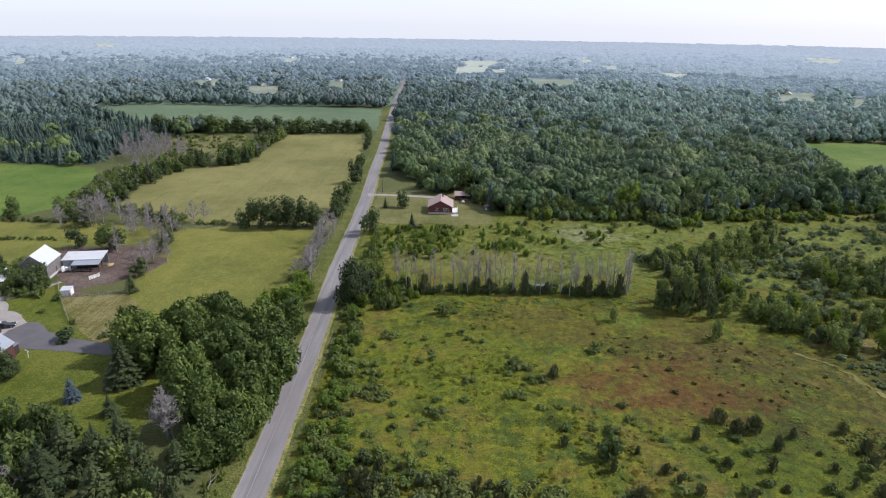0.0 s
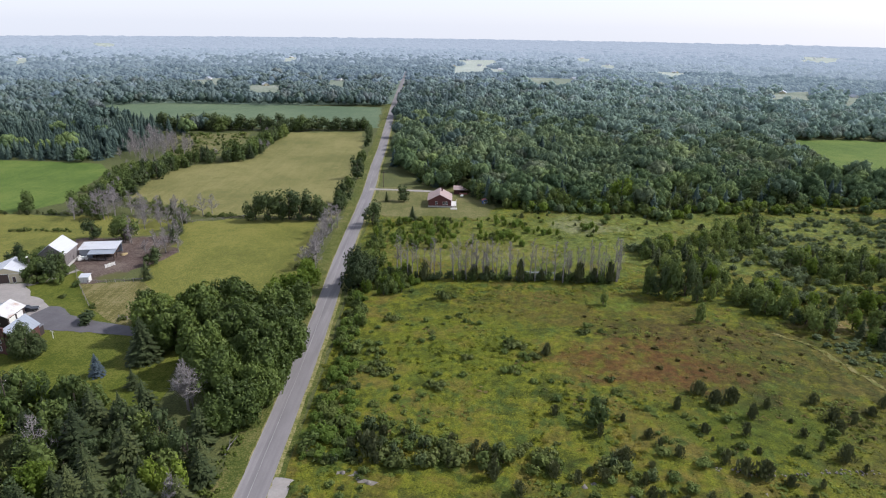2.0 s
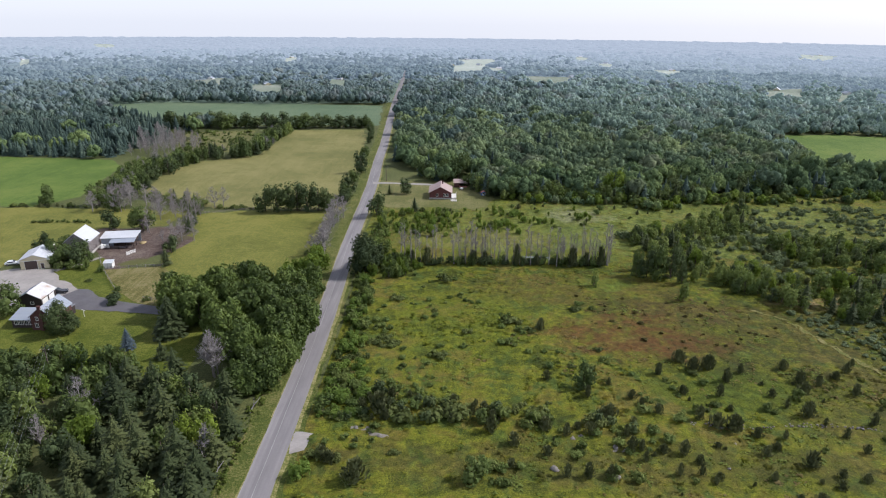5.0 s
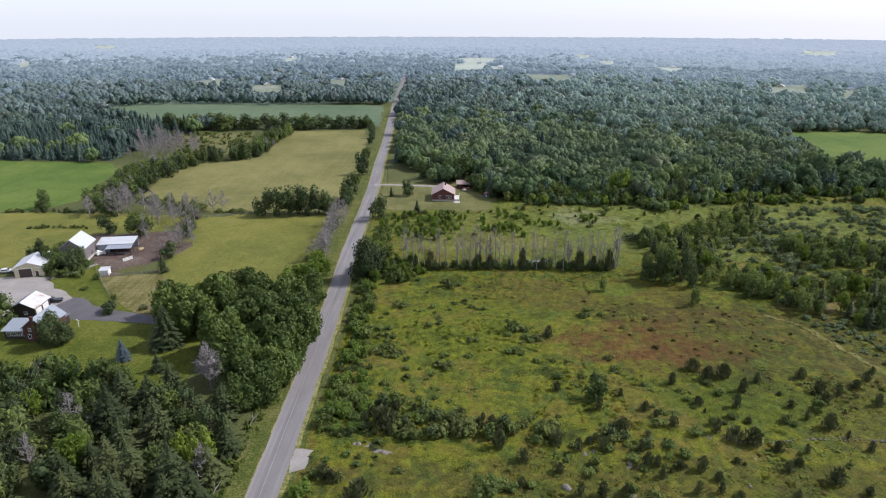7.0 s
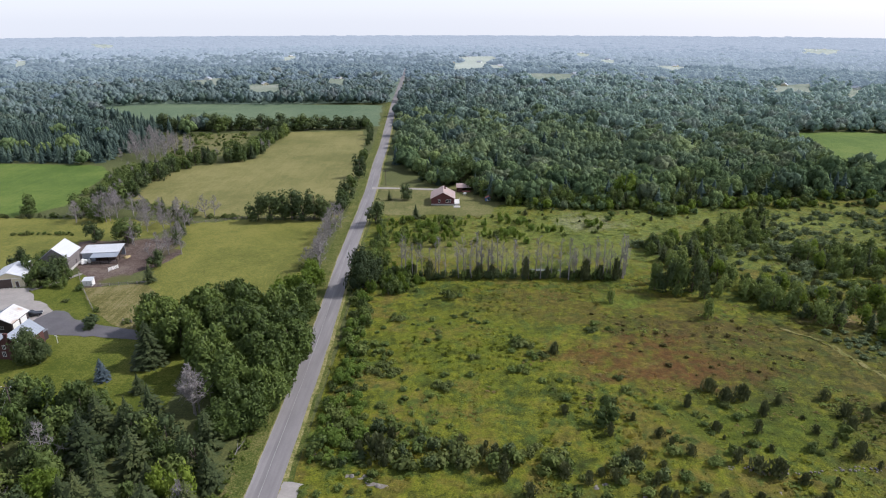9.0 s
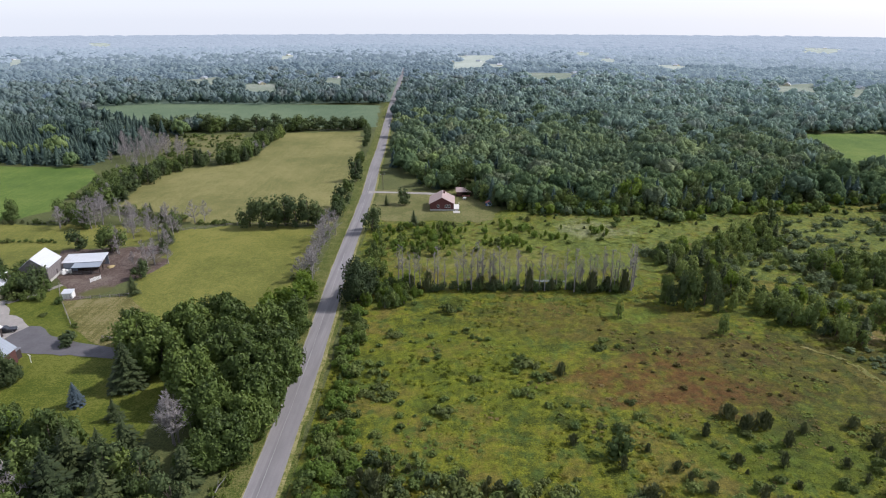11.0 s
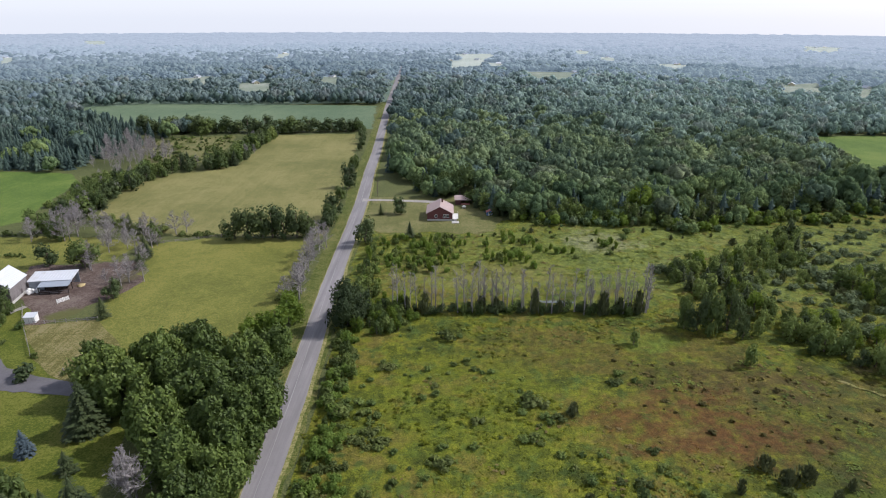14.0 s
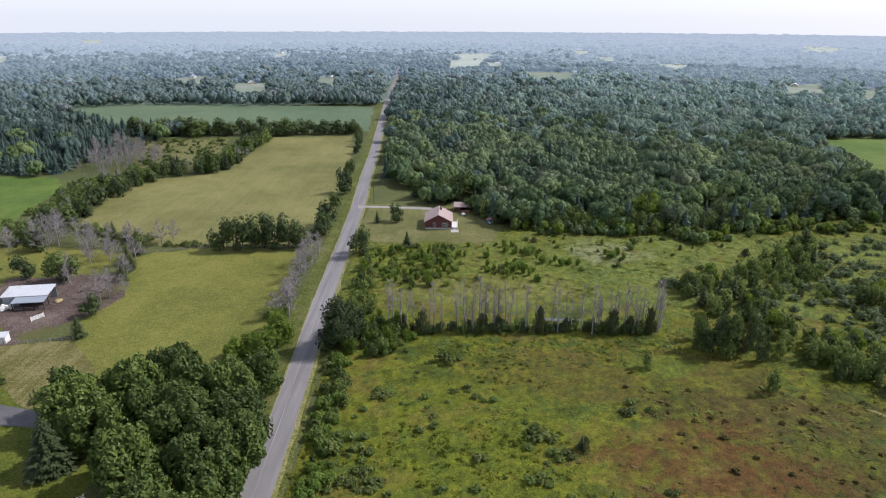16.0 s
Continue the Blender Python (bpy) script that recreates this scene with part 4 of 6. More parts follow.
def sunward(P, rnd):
    """Picks the trees east of the road, whose canopy copies hold brighter, sunlit haze."""
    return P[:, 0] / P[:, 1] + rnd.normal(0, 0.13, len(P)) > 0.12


def make_woods():
    rnd = np.random.default_rng(31)
    near = ring_spots(240, 560, 7.2, 0.0, HALF, 41)
    near = near[wooded(near[:, 0], near[:, 1])]
    extra = scatter([(-430, 349), (-212, 344), (-222, 430), (-300, 500), (-430, 500)], 5.6, rnd)
    near = np.concatenate([near, np.c_[extra, np.full(len(extra), 5.6)]])
    near = near[wooded(near[:, 0], near[:, 1])]
    pines = (near[:, 0] < -200) & (near[:, 1] < 500) & (rnd.uniform(0, 1, len(near)) < 0.92)
    a, b = near[~pines], near[pines]
    big = np.clip(rnd.uniform(0, 1, len(a)) ** 2 * 0.9 + 0.45 * stature(a), 0, 1.2)
    h = 6.5 + 6.5 * big + rnd.uniform(0, 2.5, len(a))
    conif = rnd.uniform(0, 1, len(a)) < np.where(a[:, 1] < np.interp(a[:, 0], EDGE_X, EDGE_Y) + 25, 0.4, 0.08)
    k = ~conif
    w = 8.4 + 7.0 * big + rnd.uniform(0, 2.0, len(a))
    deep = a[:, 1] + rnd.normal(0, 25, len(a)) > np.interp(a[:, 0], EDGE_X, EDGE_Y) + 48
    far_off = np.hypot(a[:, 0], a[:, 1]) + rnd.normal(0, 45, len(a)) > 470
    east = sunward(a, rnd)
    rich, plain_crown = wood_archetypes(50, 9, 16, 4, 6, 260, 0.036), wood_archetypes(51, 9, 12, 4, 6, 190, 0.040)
    for name, pick, m, seed, kinds in (("wood_edge", k & ~deep & ~far_off, WOODS_EDGE, 61, rich), ("near_woods", k & deep & ~far_off, WOODS, 66, plain_crown), ("farther_woods", k & far_off & ~east, WOODS_FAR, 67, plain_crown), ("poplar_woods", k & far_off & east, EAST_HAZED, 68, plain_crown)):
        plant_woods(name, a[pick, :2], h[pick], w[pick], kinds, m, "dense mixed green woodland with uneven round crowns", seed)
    plant_woods("wood_conifers", a[conif, :2], h[conif] * 1.0, h[conif] * 1.1, conifer_archetypes(55, 4), WOODS_CONIFER, "dark conifers standing among broadleaf woods", 65)
    h = rnd.uniform(7.5, 11.5, len(b))
    plant_woods("conifer_plantation", b[:, :2], h, h * rnd.uniform(0.95, 1.4, len(b)), conifer_archetypes(52, 5), WOODS_CONIFER, "dark spruce plantation in close rows", 62)
    mid = ring_spots(560, 1250, 7.0, 0.0116, HALF, 42)
    mid = mid[wooded(mid[:, 0], mid[:, 1])]
    big = np.clip(rnd.uniform(0, 1, len(mid)) ** 2 * 0.8 + 0.5 * stature(mid * 0.6), 0, 1.2)
    h = 6 + 7.5 * big + rnd.uniform(0, 2, len(mid))
    w = mid[:, 2] * (1.15 + 0.8 * big)
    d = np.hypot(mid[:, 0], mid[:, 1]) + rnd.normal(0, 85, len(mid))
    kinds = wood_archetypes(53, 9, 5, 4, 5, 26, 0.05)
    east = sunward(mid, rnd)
    for name, lo, hi, side, m, label in (("middle_woods", 0, 660, ~east, WOODS_FAR, "broad green woodland canopy in the middle distance"), ("middle_poplar_woods", 0, 660, east, EAST_HAZED, "middle-distance woods east of the road, coloured paler for sunlit haze"),
                                         ("grey_green_woods", 660, 930, ~east, WOODS_HAZED, "woods in the middle distance, coloured grey-green for haze"), ("silver_poplar_woods", 660, 930, east, EAST_HAZED_PALE, "farther woods east of the road, coloured palest for sunlit haze"),
                                         ("backdrop_woods", 930, 9e9, ~east, DISTANT, "wooded plain far off, glowing pale blue-green for haze"), ("backdrop_sunny_woods", 930, 9e9, east, DISTANT_SUNNY, "wooded plain far off, glowing pale blue-green for haze")):
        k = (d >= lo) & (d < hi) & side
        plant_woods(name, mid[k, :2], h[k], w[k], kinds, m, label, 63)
    far = np.concatenate([ring_spots(1250, 2500, 10, 0.0118, HALF, 43), ring_spots(2500, 4900, 10, 0.0155, HALF, 44)])
    far = far[wooded(far[:, 0], far[:, 1])]
    h = (rnd.uniform(7, 11, len(far)) + 4 * (rnd.uniform(0, 1, len(far)) > 0.85)) * np.where(far[:, 1] > 2500, 0.6, 1.0)
    w = far[:, 2] * rnd.uniform(1.0, 1.6, len(far))
    d = np.hypot(far[:, 0], far[:, 1]) * rnd.normal(1, 0.11, len(far))
    kinds = lump_archetypes(54, 8)
    east = sunward(far, rnd)
    for name, lo, hi, side, m, label in (("backdrop_plain", 0, 1700, ~east, DISTANT_DIM, "wooded plain far off, glowing pale blue-green for haze"), ("backdrop_hazy_plain", 0, 1700, east, DISTANT_HAZY, "wooded plain far off, glowing brighter for sunlit haze"), ("backdrop_rise", 1700, 2500, east | ~east, DISTANT_PALE, "woods beyond the plain, glowing blue-grey for haze"), ("backdrop_horizon", 2500, 9e9, east | ~east, HORIZON, "woods along the horizon, glowing pale blue-grey for haze")):
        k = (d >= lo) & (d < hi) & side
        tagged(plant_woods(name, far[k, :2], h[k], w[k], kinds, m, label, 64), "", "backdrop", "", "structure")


make_woods()


# ---- trees and bushes one by one ----
MAPLES = [broadleaf("maple_tree", 101 + i, 13.0, 7.0, 0.8, 6400, 0.50, LEAF_MAPLE, 20, 0.35) for i in range(3)]
ASHES = [broadleaf("ash_tree", 111 + i, 11.0, 4.6, 0.5, 900, 0.47, LEAF_ASH, 9, 0.44) for i in range(4)]
DARKS = [broadleaf("linden_tree", 116 + i, 12.0, 4.6, 0.4, 640, 0.53, LEAF_DEEP, 9, 0.44) for i in range(3)]
WIDE_TREE = broadleaf("roadside_tree", 120, 15.5, 6.4, 0.5, 4200, 0.40, LEAF_DEEP, 16, 0.38)
LIGHTS = [broadleaf("poplar_tree", 121 + i, 9.0, 3.6, 0.2, 600, 0.46, LEAF_LIGHT, 9, 0.42) for i in range(2)]
SAPLINGS = [broadleaf(("young_tree", "young_tree", "hawthorn_tree")[i], 126 + i, 5.5, 2.3, 0.05, 290, 0.40, m, 7, 0.45) for i, m in enumerate((LEAF_ASH, LEAF_YOUNG, LEAF_DARK))]
SPRUCES = [conifer("spruce_tree", 131 + i, 10.0, 2.5, 23, 11, 3, NEEDLE_DARK, ragged=0.4, twigs=True) for i in range(3)]
BIG_SPRUCE = conifer("spruce_tree", 138, 12.5, 3.9, 34, 18, 4, NEEDLE_DARK, ragged=0.3, twigs=True)
BLUE_SPRUCE = conifer("blue_spruce", 141, 6.0, 1.7, 17, 13, 3, NEEDLE_BLUE, ragged=0.12, twigs=True)
JUNIPERS = [juniper(151 + i, h, R) for i, (h, R) in enumerate([(3.0, 1.0), (2.6, 1.3), (3.6, 1.1), (2.0, 1.1)])]
SHRUBS = [shrub("shrub", 161, 2.0, 1.7, 260, 0.23, LEAF_SCRUB), shrub("buckthorn_bush", 162, 2.6, 1.7, 260, 0.23, LEAF_DARK), shrub("dogwood_bush", 163, 1.6, 1.5, 270, 0.23, LEAF_DOGWOOD)]
HEDGES = [shrub("hedge_bush", 166 + i, 2.6, 1.4, 260, 0.24, LEAF_DEEP) for i in range(2)]
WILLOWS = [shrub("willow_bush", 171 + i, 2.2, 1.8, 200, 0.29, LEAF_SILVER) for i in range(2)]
SUMACS = [shrub("sumac_bush", 176 + i, 2.8, 2.0, 290, 0.28, LEAF_SUMAC) for i in range(2)]
DEADS = [dead_tree("dead_tree", 181 + i, 10.0, 4.2, 34, 460) for i in range(3)]
SNAGS = [dead_tree("dead_ash", 186 + i, 12.0, 2.3, 22, 260, True) for i in range(4)]
PROTOS = [*SAPLINGS, *MAPLES, *ASHES, *DARKS, WIDE_TREE, *LIGHTS, *SPRUCES, BIG_SPRUCE, BLUE_SPRUCE, *JUNIPERS, *SHRUBS, *HEDGES, *WILLOWS, *SUMACS, *DEADS, *SNAGS]
TAGS = {
    "maple_tree": ("large spreading maple in full dark green leaf", "tree"),
    "linden_tree": ("tall dark green broadleaf tree in full leaf", "tree"),
    "roadside_tree": ("large spreading dark grey-green tree beside the road", "tree"),
    "ash_tree": ("rounded green broadleaf tree in full leaf", "tree"),
    "hawthorn_tree": ("small dense dark green hawthorn tree", "tree"),
    "young_tree": ("young bushy green broadleaf tree", "tree"),
    "poplar_tree": ("young light green broadleaf tree", "tree"),
    "spruce_tree": ("dark green pointed spruce with drooping branches", "conifer"),
    "blue_spruce": ("silvery blue spruce on the lawn", "conifer"),
    "juniper": ("dark olive juniper standing in rough grass", "juniper"),
    "buckthorn_bush": ("dark green dense buckthorn bush", "bush"),
    "dogwood_bush": ("pale olive dogwood bush", "bush"),
    "shrub": ("dull green leafy bush in rough grass", "bush"),
    "hedge_bush": ("dark green dense bush in a hedge", "bush"),
    "willow_bush": ("silvery grey-green willow bush", "bush"),
    "sumac_bush": ("bright green leafy sumac bush", "bush"),
    "dead_tree": ("bare grey dead tree with fine twigs", "dead tree"),
    "dead_ash": ("tall thin bare dead ash trunk with few twigs", "dead tree"),
}
for p in PROTOS:
    tagged(p, *TAGS[p.name.split(".")[0]])


def stand(kinds, x, y, h, wide=1.0, group="", label=""):
    """One plant of a kind, grown to height h."""
    p = kinds[rng.integers(0, len(kinds))]
    if "bush" in p.name or "shrub" in p.name or "juniper" in p.name:
        h = min(h, 4.6 if "juniper" not in p.name else 9.0)
        if h > 3.6 and "juniper" not in p.name:
            p = SAPLINGS[rng.integers(0, len(SAPLINGS))]
    tall = max(v.co.z for c in p.children[:1] for v in c.data.vertices) if p.name not in TOP else TOP[p.name]
    TOP[p.name] = tall
    s = h / tall
    z = float(meadow_z(x, y)) - 0.12 if x > road_x(y) + 5 and y < 262 else float(height(np.array(x), np.array(y)))
    m = pose(x, y, z - 0.05, 0, 0, rng.uniform(0, 360)) @ Matrix.Diagonal((s * wide, s * wide, s, 1))
    ob = copy_thing(p, m)
    tagged(ob, label, "", group)
    return ob


TOP = {}

for x, y, h in [(-80, 136, 11), (-76, 130, 12.5), (-67, 138, 12.8), (-60, 131, 12), (-55, 137, 13), (-46, 138, 12.5), (-58, 114, 13), (-42, 128, 12), (-42.5, 146, 10), (-45, 117, 12.5), (-40.4, 110, 11), (-40.3, 120, 11.5), (-41, 102, 10), (-43, 96, 10), (-47, 92, 8.5), (-63, 147, 11), (-52, 126, 13.5), (-68, 125, 12), (-50, 105, 11.5)]:
    stand(MAPLES, x, y, h * 1.05, 1.06, "maple grove by the road")
for x, y, h in [(-82, 234, 12), (-77, 234, 12.4), (-72, 235, 13.6), (-68, 235, 12.9), (-63.5, 235, 12.1), (-59, 236, 12.4), (-54.5, 236, 11)]:
    stand(DARKS, x, y, h * 1.06, 1.0, "row of trees between the fields", "dark green tree in a close row along a field edge")
for x, y, h in [(-49, 261, 12), (-50, 254, 9), (-51, 287, 7.6), (-50, 309, 13), (-53, 343, 9.8), (-54, 352, 8), (-59, 422, 9), (-57, 400, 8), (-61, 440, 9), (-50, 243, 8), (-49, 248, 8)]:
    stand(ASHES + DARKS + DARKS, x, y, h, 1.0, "roadside trees")
stand([WIDE_TREE], -28.6, 165, 15.0, 1.0, "roadside trees")
for x, y, h in [(-32, 229, 11.6), (-25.5, 170, 9), (-29, 172, 10), (-22, 266, 8.4)]:
    stand(DARKS, x, y, h, 1.15, "roadside trees")
stand([SPRUCES[0]], -30, 265, 5.3, 1.0, label="small green conifer on the lawn")
stand([SPRUCES[1]], -16, 236, 6.5, 1.2)
stand(JUNIPERS, 0, 232, 3.1)
for x, y, h in [(-44.5, 155, 11), (-49, 160, 7.5), (-54, 160, 5.5), (-45, 166, 9), (-46, 172, 7.5), (-52, 155, 8)]:
    stand(LIGHTS, x, y, h, 1.2, "light trees beside the road")
for x, y, h in [(-45.5, 181, 11), (-47, 187, 9), (-47.5, 196, 9), (-48, 205, 10), (-48, 213, 11), (-47.5, 221, 11.3), (-49, 179, 8)]:
    stand(DEADS, x, y, h * 1.1, 1.0, "dead roadside trees")
    stand(DEADS, x + rng.normal(0, 0.8), y + 4, h * 0.9, 0.9, "dead roadside trees")
    stand(SHRUBS, x - 1.5, y + 2, 2.6)
for x, y, h in [(62, 164, 10), (65, 163, 12), (68, 162, 13), (73, 163, 12.4), (77, 165, 8.7), (70, 168, 9.5), (64, 169, 8), (75, 158, 8), (71, 145, 6.5), (46, 155, 5.5), (80, 160, 6)]:
    stand(ASHES + DARKS + DARKS if h > 7 else SAPLINGS[1:2], x, y, h, rng.uniform(0.5, 0.75) if h > 7 else 0.7, "clump of trees in the meadow")
for x, y, h in [(4, 298, 16), (80, 268, 14.3), (28, 260, 9.5), (141, 270, 12.5), (163, 274, 10), (200, 315, 13), (152, 273, 13), (-3, 297, 12), (-14, 300, 10), (110, 266, 12)]:
    stand(ASHES + DARKS if x != 80 else LIGHTS, x, y, h, 1.1, "trees along the wood's edge")

# round the farm
for x, y, h in [(-137.2, 172.3, 8.5), (-134, 167, 6), (-136, 207, 9), (-122, 204, 12), (-159, 239, 10.9), (-148, 232, 10), (-132, 171, 7.5), (-128.5, 168.5, 8), (-129, 173, 8), (-147, 180, 8), (-138, 179, 7), (-125.5, 170.5, 5), (-162, 274, 10), (-112, 233, 7)]:
    stand(ASHES + DARKS, x, y, h, 1.1, "farmyard trees")
for x, y, h in [(-146, 230, 9), (-157, 230, 8), (-122, 219, 7.5), (-126, 228, 7.5), (-115, 231, 8), (-106, 238, 8.5), (-112, 218, 8), (-103, 190, 6), (-104, 197, 7), (-120, 203, 9), (-118, 224, 7), (-151, 250, 9), (-131, 236, 9), (-138, 240, 9), (-143, 236, 10), (-152, 238, 9), (-155, 247, 8), (-102, 193, 7), (-105, 208, 7), (-109, 224, 7), (-124, 236, 8)]:
    stand(DEADS, x, y, h * 1.2, 1.05, "dead trees by the barnyard")
    stand(DEADS, x + rng.normal(0, 3), y + rng.normal(2, 3), h * rng.uniform(0.8, 1.15), 1.0, "dead trees by the barnyard")
for x, y, h in [(-101, 181, 6.9), (-97.5, 169, 6.5), (-104, 205, 6), (-107, 212, 6.5), (-109, 219, 7), (-110, 228, 6.5), (-114, 236, 7.5), (-120, 240, 7), (-126, 243, 7.5), (-106, 215, 5), (-103, 186, 5)]:
    stand(SPRUCES + DARKS[:1], x, y, h, 1.15, "fence-line trees")
stand(ASHES, -125.5, 129.5, 10, 1.25, "farmyard trees", "rounded green tree beside the old garage")
stand(DEADS, -76, 81.5, 11, 0.85, label="leafless grey dead tree among spruces")
stand([WIDE_TREE], -103, 119.5, 10.5, 1.0, label="dark green dense tree beside the farmhouse")
stand([BLUE_SPRUCE], -82, 112, 5.8, 1.1)
stand([BIG_SPRUCE], -74, 119, 12.0)
stand(SPRUCES, -71, 107, 5.2, 1.2)
stand(DEADS, -55.6, 99.5, 12.5, 0.8, label="leafless grey-violet dead tree among green maples")
stand(DEADS, -54.6, 100, 11, 0.9, label="leafless grey-violet dead tree among green maples")
stand(DEADS, -55, 99, 12, 0.9, label="leafless grey-violet dead tree among green maples")
stand(HEDGES, -99, 138.5, 3.5, 1.7, "farm garden bushes", "round dense green garden bush")
for x, y, h in [(-122.7, 164, 3.8), (-116.2, 162, 2.2), (-115.8, 154, 1.2), (-102.8, 147.5, 1.4), (-91, 140.5, 1.5), (-130, 164, 3), (-127, 165, 3)]:
    stand(SHRUBS, x, y, h, 1.1, "farm garden bushes", "round clipped green garden bush")
for x, y, h in [(-162, 282, 9.5), (-163, 290, 9.9), (-157, 290, 10.4), (-155, 302, 10), (-156, 312, 8), (-156, 321, 9.3), (-154, 330, 8), (-150, 338, 9), (-129, 350, 13), (-133, 345, 9), (-128, 377, 10), (-127, 390, 9), (-126, 405, 10), (-127, 420, 9), (-127, 435, 8), (-128, 448, 9), (-127, 362, 9), (-143, 341, 7), (-166, 264, 8), (-160, 265, 8), (-170, 300, 8), (-168, 315, 7)]:
    stand(ASHES + DARKS, x, y, h, 1.1, "hedgerow trees between the fields")
for x, y, h in [(-158, 270, 9), (-165, 296, 9), (-156, 262, 9), (-176, 330, 9), (-168, 340, 8)]:
    stand(DEADS, x, y, h, 1.0, "dead hedgerow trees")
for i in range(40):
    f = rng.uniform(0, 1)
    x, y = (-106 - 43 * f, 237 + 20 * f) if i % 2 else (-158 - 6 * f, 258 + 50 * f)
    stand(SHRUBS, x + rng.normal(0, 1.5), y + rng.normal(0, 1.5), rng.uniform(1.5, 4), 1.1)
HEDGE = [(-150, 255), (-162, 256), (-174, 300), (-170, 338), (-150, 356), (-132, 366), (-133, 452), (-123, 452), (-119, 354), (-148, 337), (-158, 308)]
for x, y in scatter(HEDGE, 4.6, rng, 0.75):
    f = rng.uniform(0, 1)
    stand(SAPLINGS + ASHES[:1] + DARKS[:2] if f < 0.72 else (DEADS if f < 0.82 else SPRUCES), x, y, rng.uniform(4.5, 9.5), 1.1, "hedgerow trees between the fields")
for x, y in scatter([(-187, 334), (-160, 346), (-168, 300), (-174, 258), (-186, 318)], 4.4, rng, 0.75):
    stand(SAPLINGS + SHRUBS[:2] + DEADS[:1], x, y, rng.uniform(1.8, 5.0), 1.1, "bushes along the green field")
for x, y in scatter(OLD_FIELD, 6.5, rng, 0.55):
    stand(SHRUBS + SAPLINGS[:1], x, y, rng.uniform(1.2, 3.4), 1.2, "bushes in the old field")
for x, y in scatter([(-200, 350), (-172, 346), (-160, 372), (-190, 402), (-214, 425), (-222, 405)], 6.0, rng, 0.8):
    stand(DEADS, x, y, rng.uniform(8, 12), 0.8, "dead trees by the plantation")
for x in np.arange(-172, -148, 2.3):
    stand(SHRUBS, x, 214 + rng.normal(0, 0.5), rng.uniform(1.2, 2.0), 0.9, "clipped hedge in the pasture")
for x in np.arange(-196, -150, 3.2):
    stand(SHRUBS + JUNIPERS, x, 236 + rng.normal(0, 0.8), rng.uniform(0.9, 2.4), 1.0, "bushes along the pasture wall")
stand(ASHES, -184, 241, 9.5, 1.1, "farmyard trees")
for i in range(26):
    stand(SHRUBS, rng.uniform(-104, -84), 237 + rng.normal(0, 0.6), rng.uniform(0.8, 2.2))

for x in np.arange(-222, -64, 5.2):
    stand(DARKS + ASHES[:1], x + rng.normal(0, 1), (456 if x < -130 else 456 + 0.15 * (x + 130)) + rng.normal(5, 2), rng.uniform(9, 14), 1.55, "row of trees behind the hay field", "dark green tree in a row along a field edge")

LOW_WOOD = [(-110, 101), (-88, 107), (-80, 103), (-73, 98), (-62, 97), (-42.5, 85), (-41.5, 48), (-110, 48)]
for x, y in scatter(LOW_WOOD, 4.5, rng):
    f = rng.uniform(0, 1)
    east = x > -72
    if f < (0.6 if east else 0.1):
        stand(SPRUCES, x, y, rng.uniform(6.5, 11), 1.15, "mixed thicket by the road")
    elif f < 0.86:
        stand(ASHES[:2] + DARKS[:2] + SAPLINGS, x, y, rng.uniform(5, 9.0), 1.0, "mixed thicket by the road")
    elif f < 0.97:
        stand(LIGHTS, x, y, rng.uniform(5.5, 9), 0.9, "mixed thicket by the road")
    else:
        stand(DEADS, x, y, rng.uniform(7, 9.5), 0.7, "mixed thicket by the road")

# the meadow
JUNIPER_A = [(25, 125), (23, 100), (50, 103), (57, 109), (59, 105), (63, 106), (70, 104), (81, 106), (37, 98), (41, 93), (53, 95), (61, 94), (65, 100), (74, 90), (82, 100), (81, 96), (92, 95), (96, 105), (34, 85), (45, 87), (53, 85), (56, 83), (77, 87), (79, 84), (89, 84)]
JUNIPER_B = [(24, 79), (29, 80), (36, 79), (13, 76), (20, 81), (36, 75), (38, 75), (38, 72), (46, 74), (43, 68), (47, 68), (62, 74), (60, 67), (69, 71), (82, 75), (81, 80), (73, 68), (77, 67), (22, 67), (26, 67), (30, 67), (49, 66), (59, 82), (68, 79), (63, 80)]
for x, y in JUNIPER_A + JUNIPER_B:
    stand(JUNIPERS, x, y, rng.uniform(2.1, 4.2), 0.85, "junipers in the meadow")
for x, y in scatter([(10, 40), (130, 40), (130, 110), (96, 108), (40, 96), (10, 70)], 5.2, rng, 0.5):
    stand(JUNIPERS + SHRUBS[:1], x, y, rng.uniform(0.7, 2.6), 0.95, "junipers in the meadow")
for x, y in scatter([(-28, 60), (10, 60), (90, 100), (45, 108), (20, 130), (0, 165), (-28, 165)], 3.4, rng, 0.65):
    if noise.noise(Vector((x * 0.06, y * 0.06, 21))) + 0.6 * noise.noise(Vector((x * 0.2, y * 0.2, 4))) > 0.14:
        stand(SHRUBS + SHRUBS[1:2], x, y, rng.uniform(0.6, 1.9), 1.25, "low bushes in the meadow")
for x, y, n, h in [(-17.5, 122, 6, 1.9), (-14.5, 115.7, 5, 1.7), (16.6, 130, 5, 2.0), (-21, 127, 4, 1.6), (38, 138, 5, 1.6), (7, 141, 3, 1.5), (-4, 133, 3, 1.4)]:
    for k in range(n):
        stand(SHRUBS[1:2] + SHRUBS, x + rng.normal(0, 1.8), y + rng.normal(0, 1.8), h * rng.uniform(0.6, 1.15), 1.2, "low bushes in the meadow")
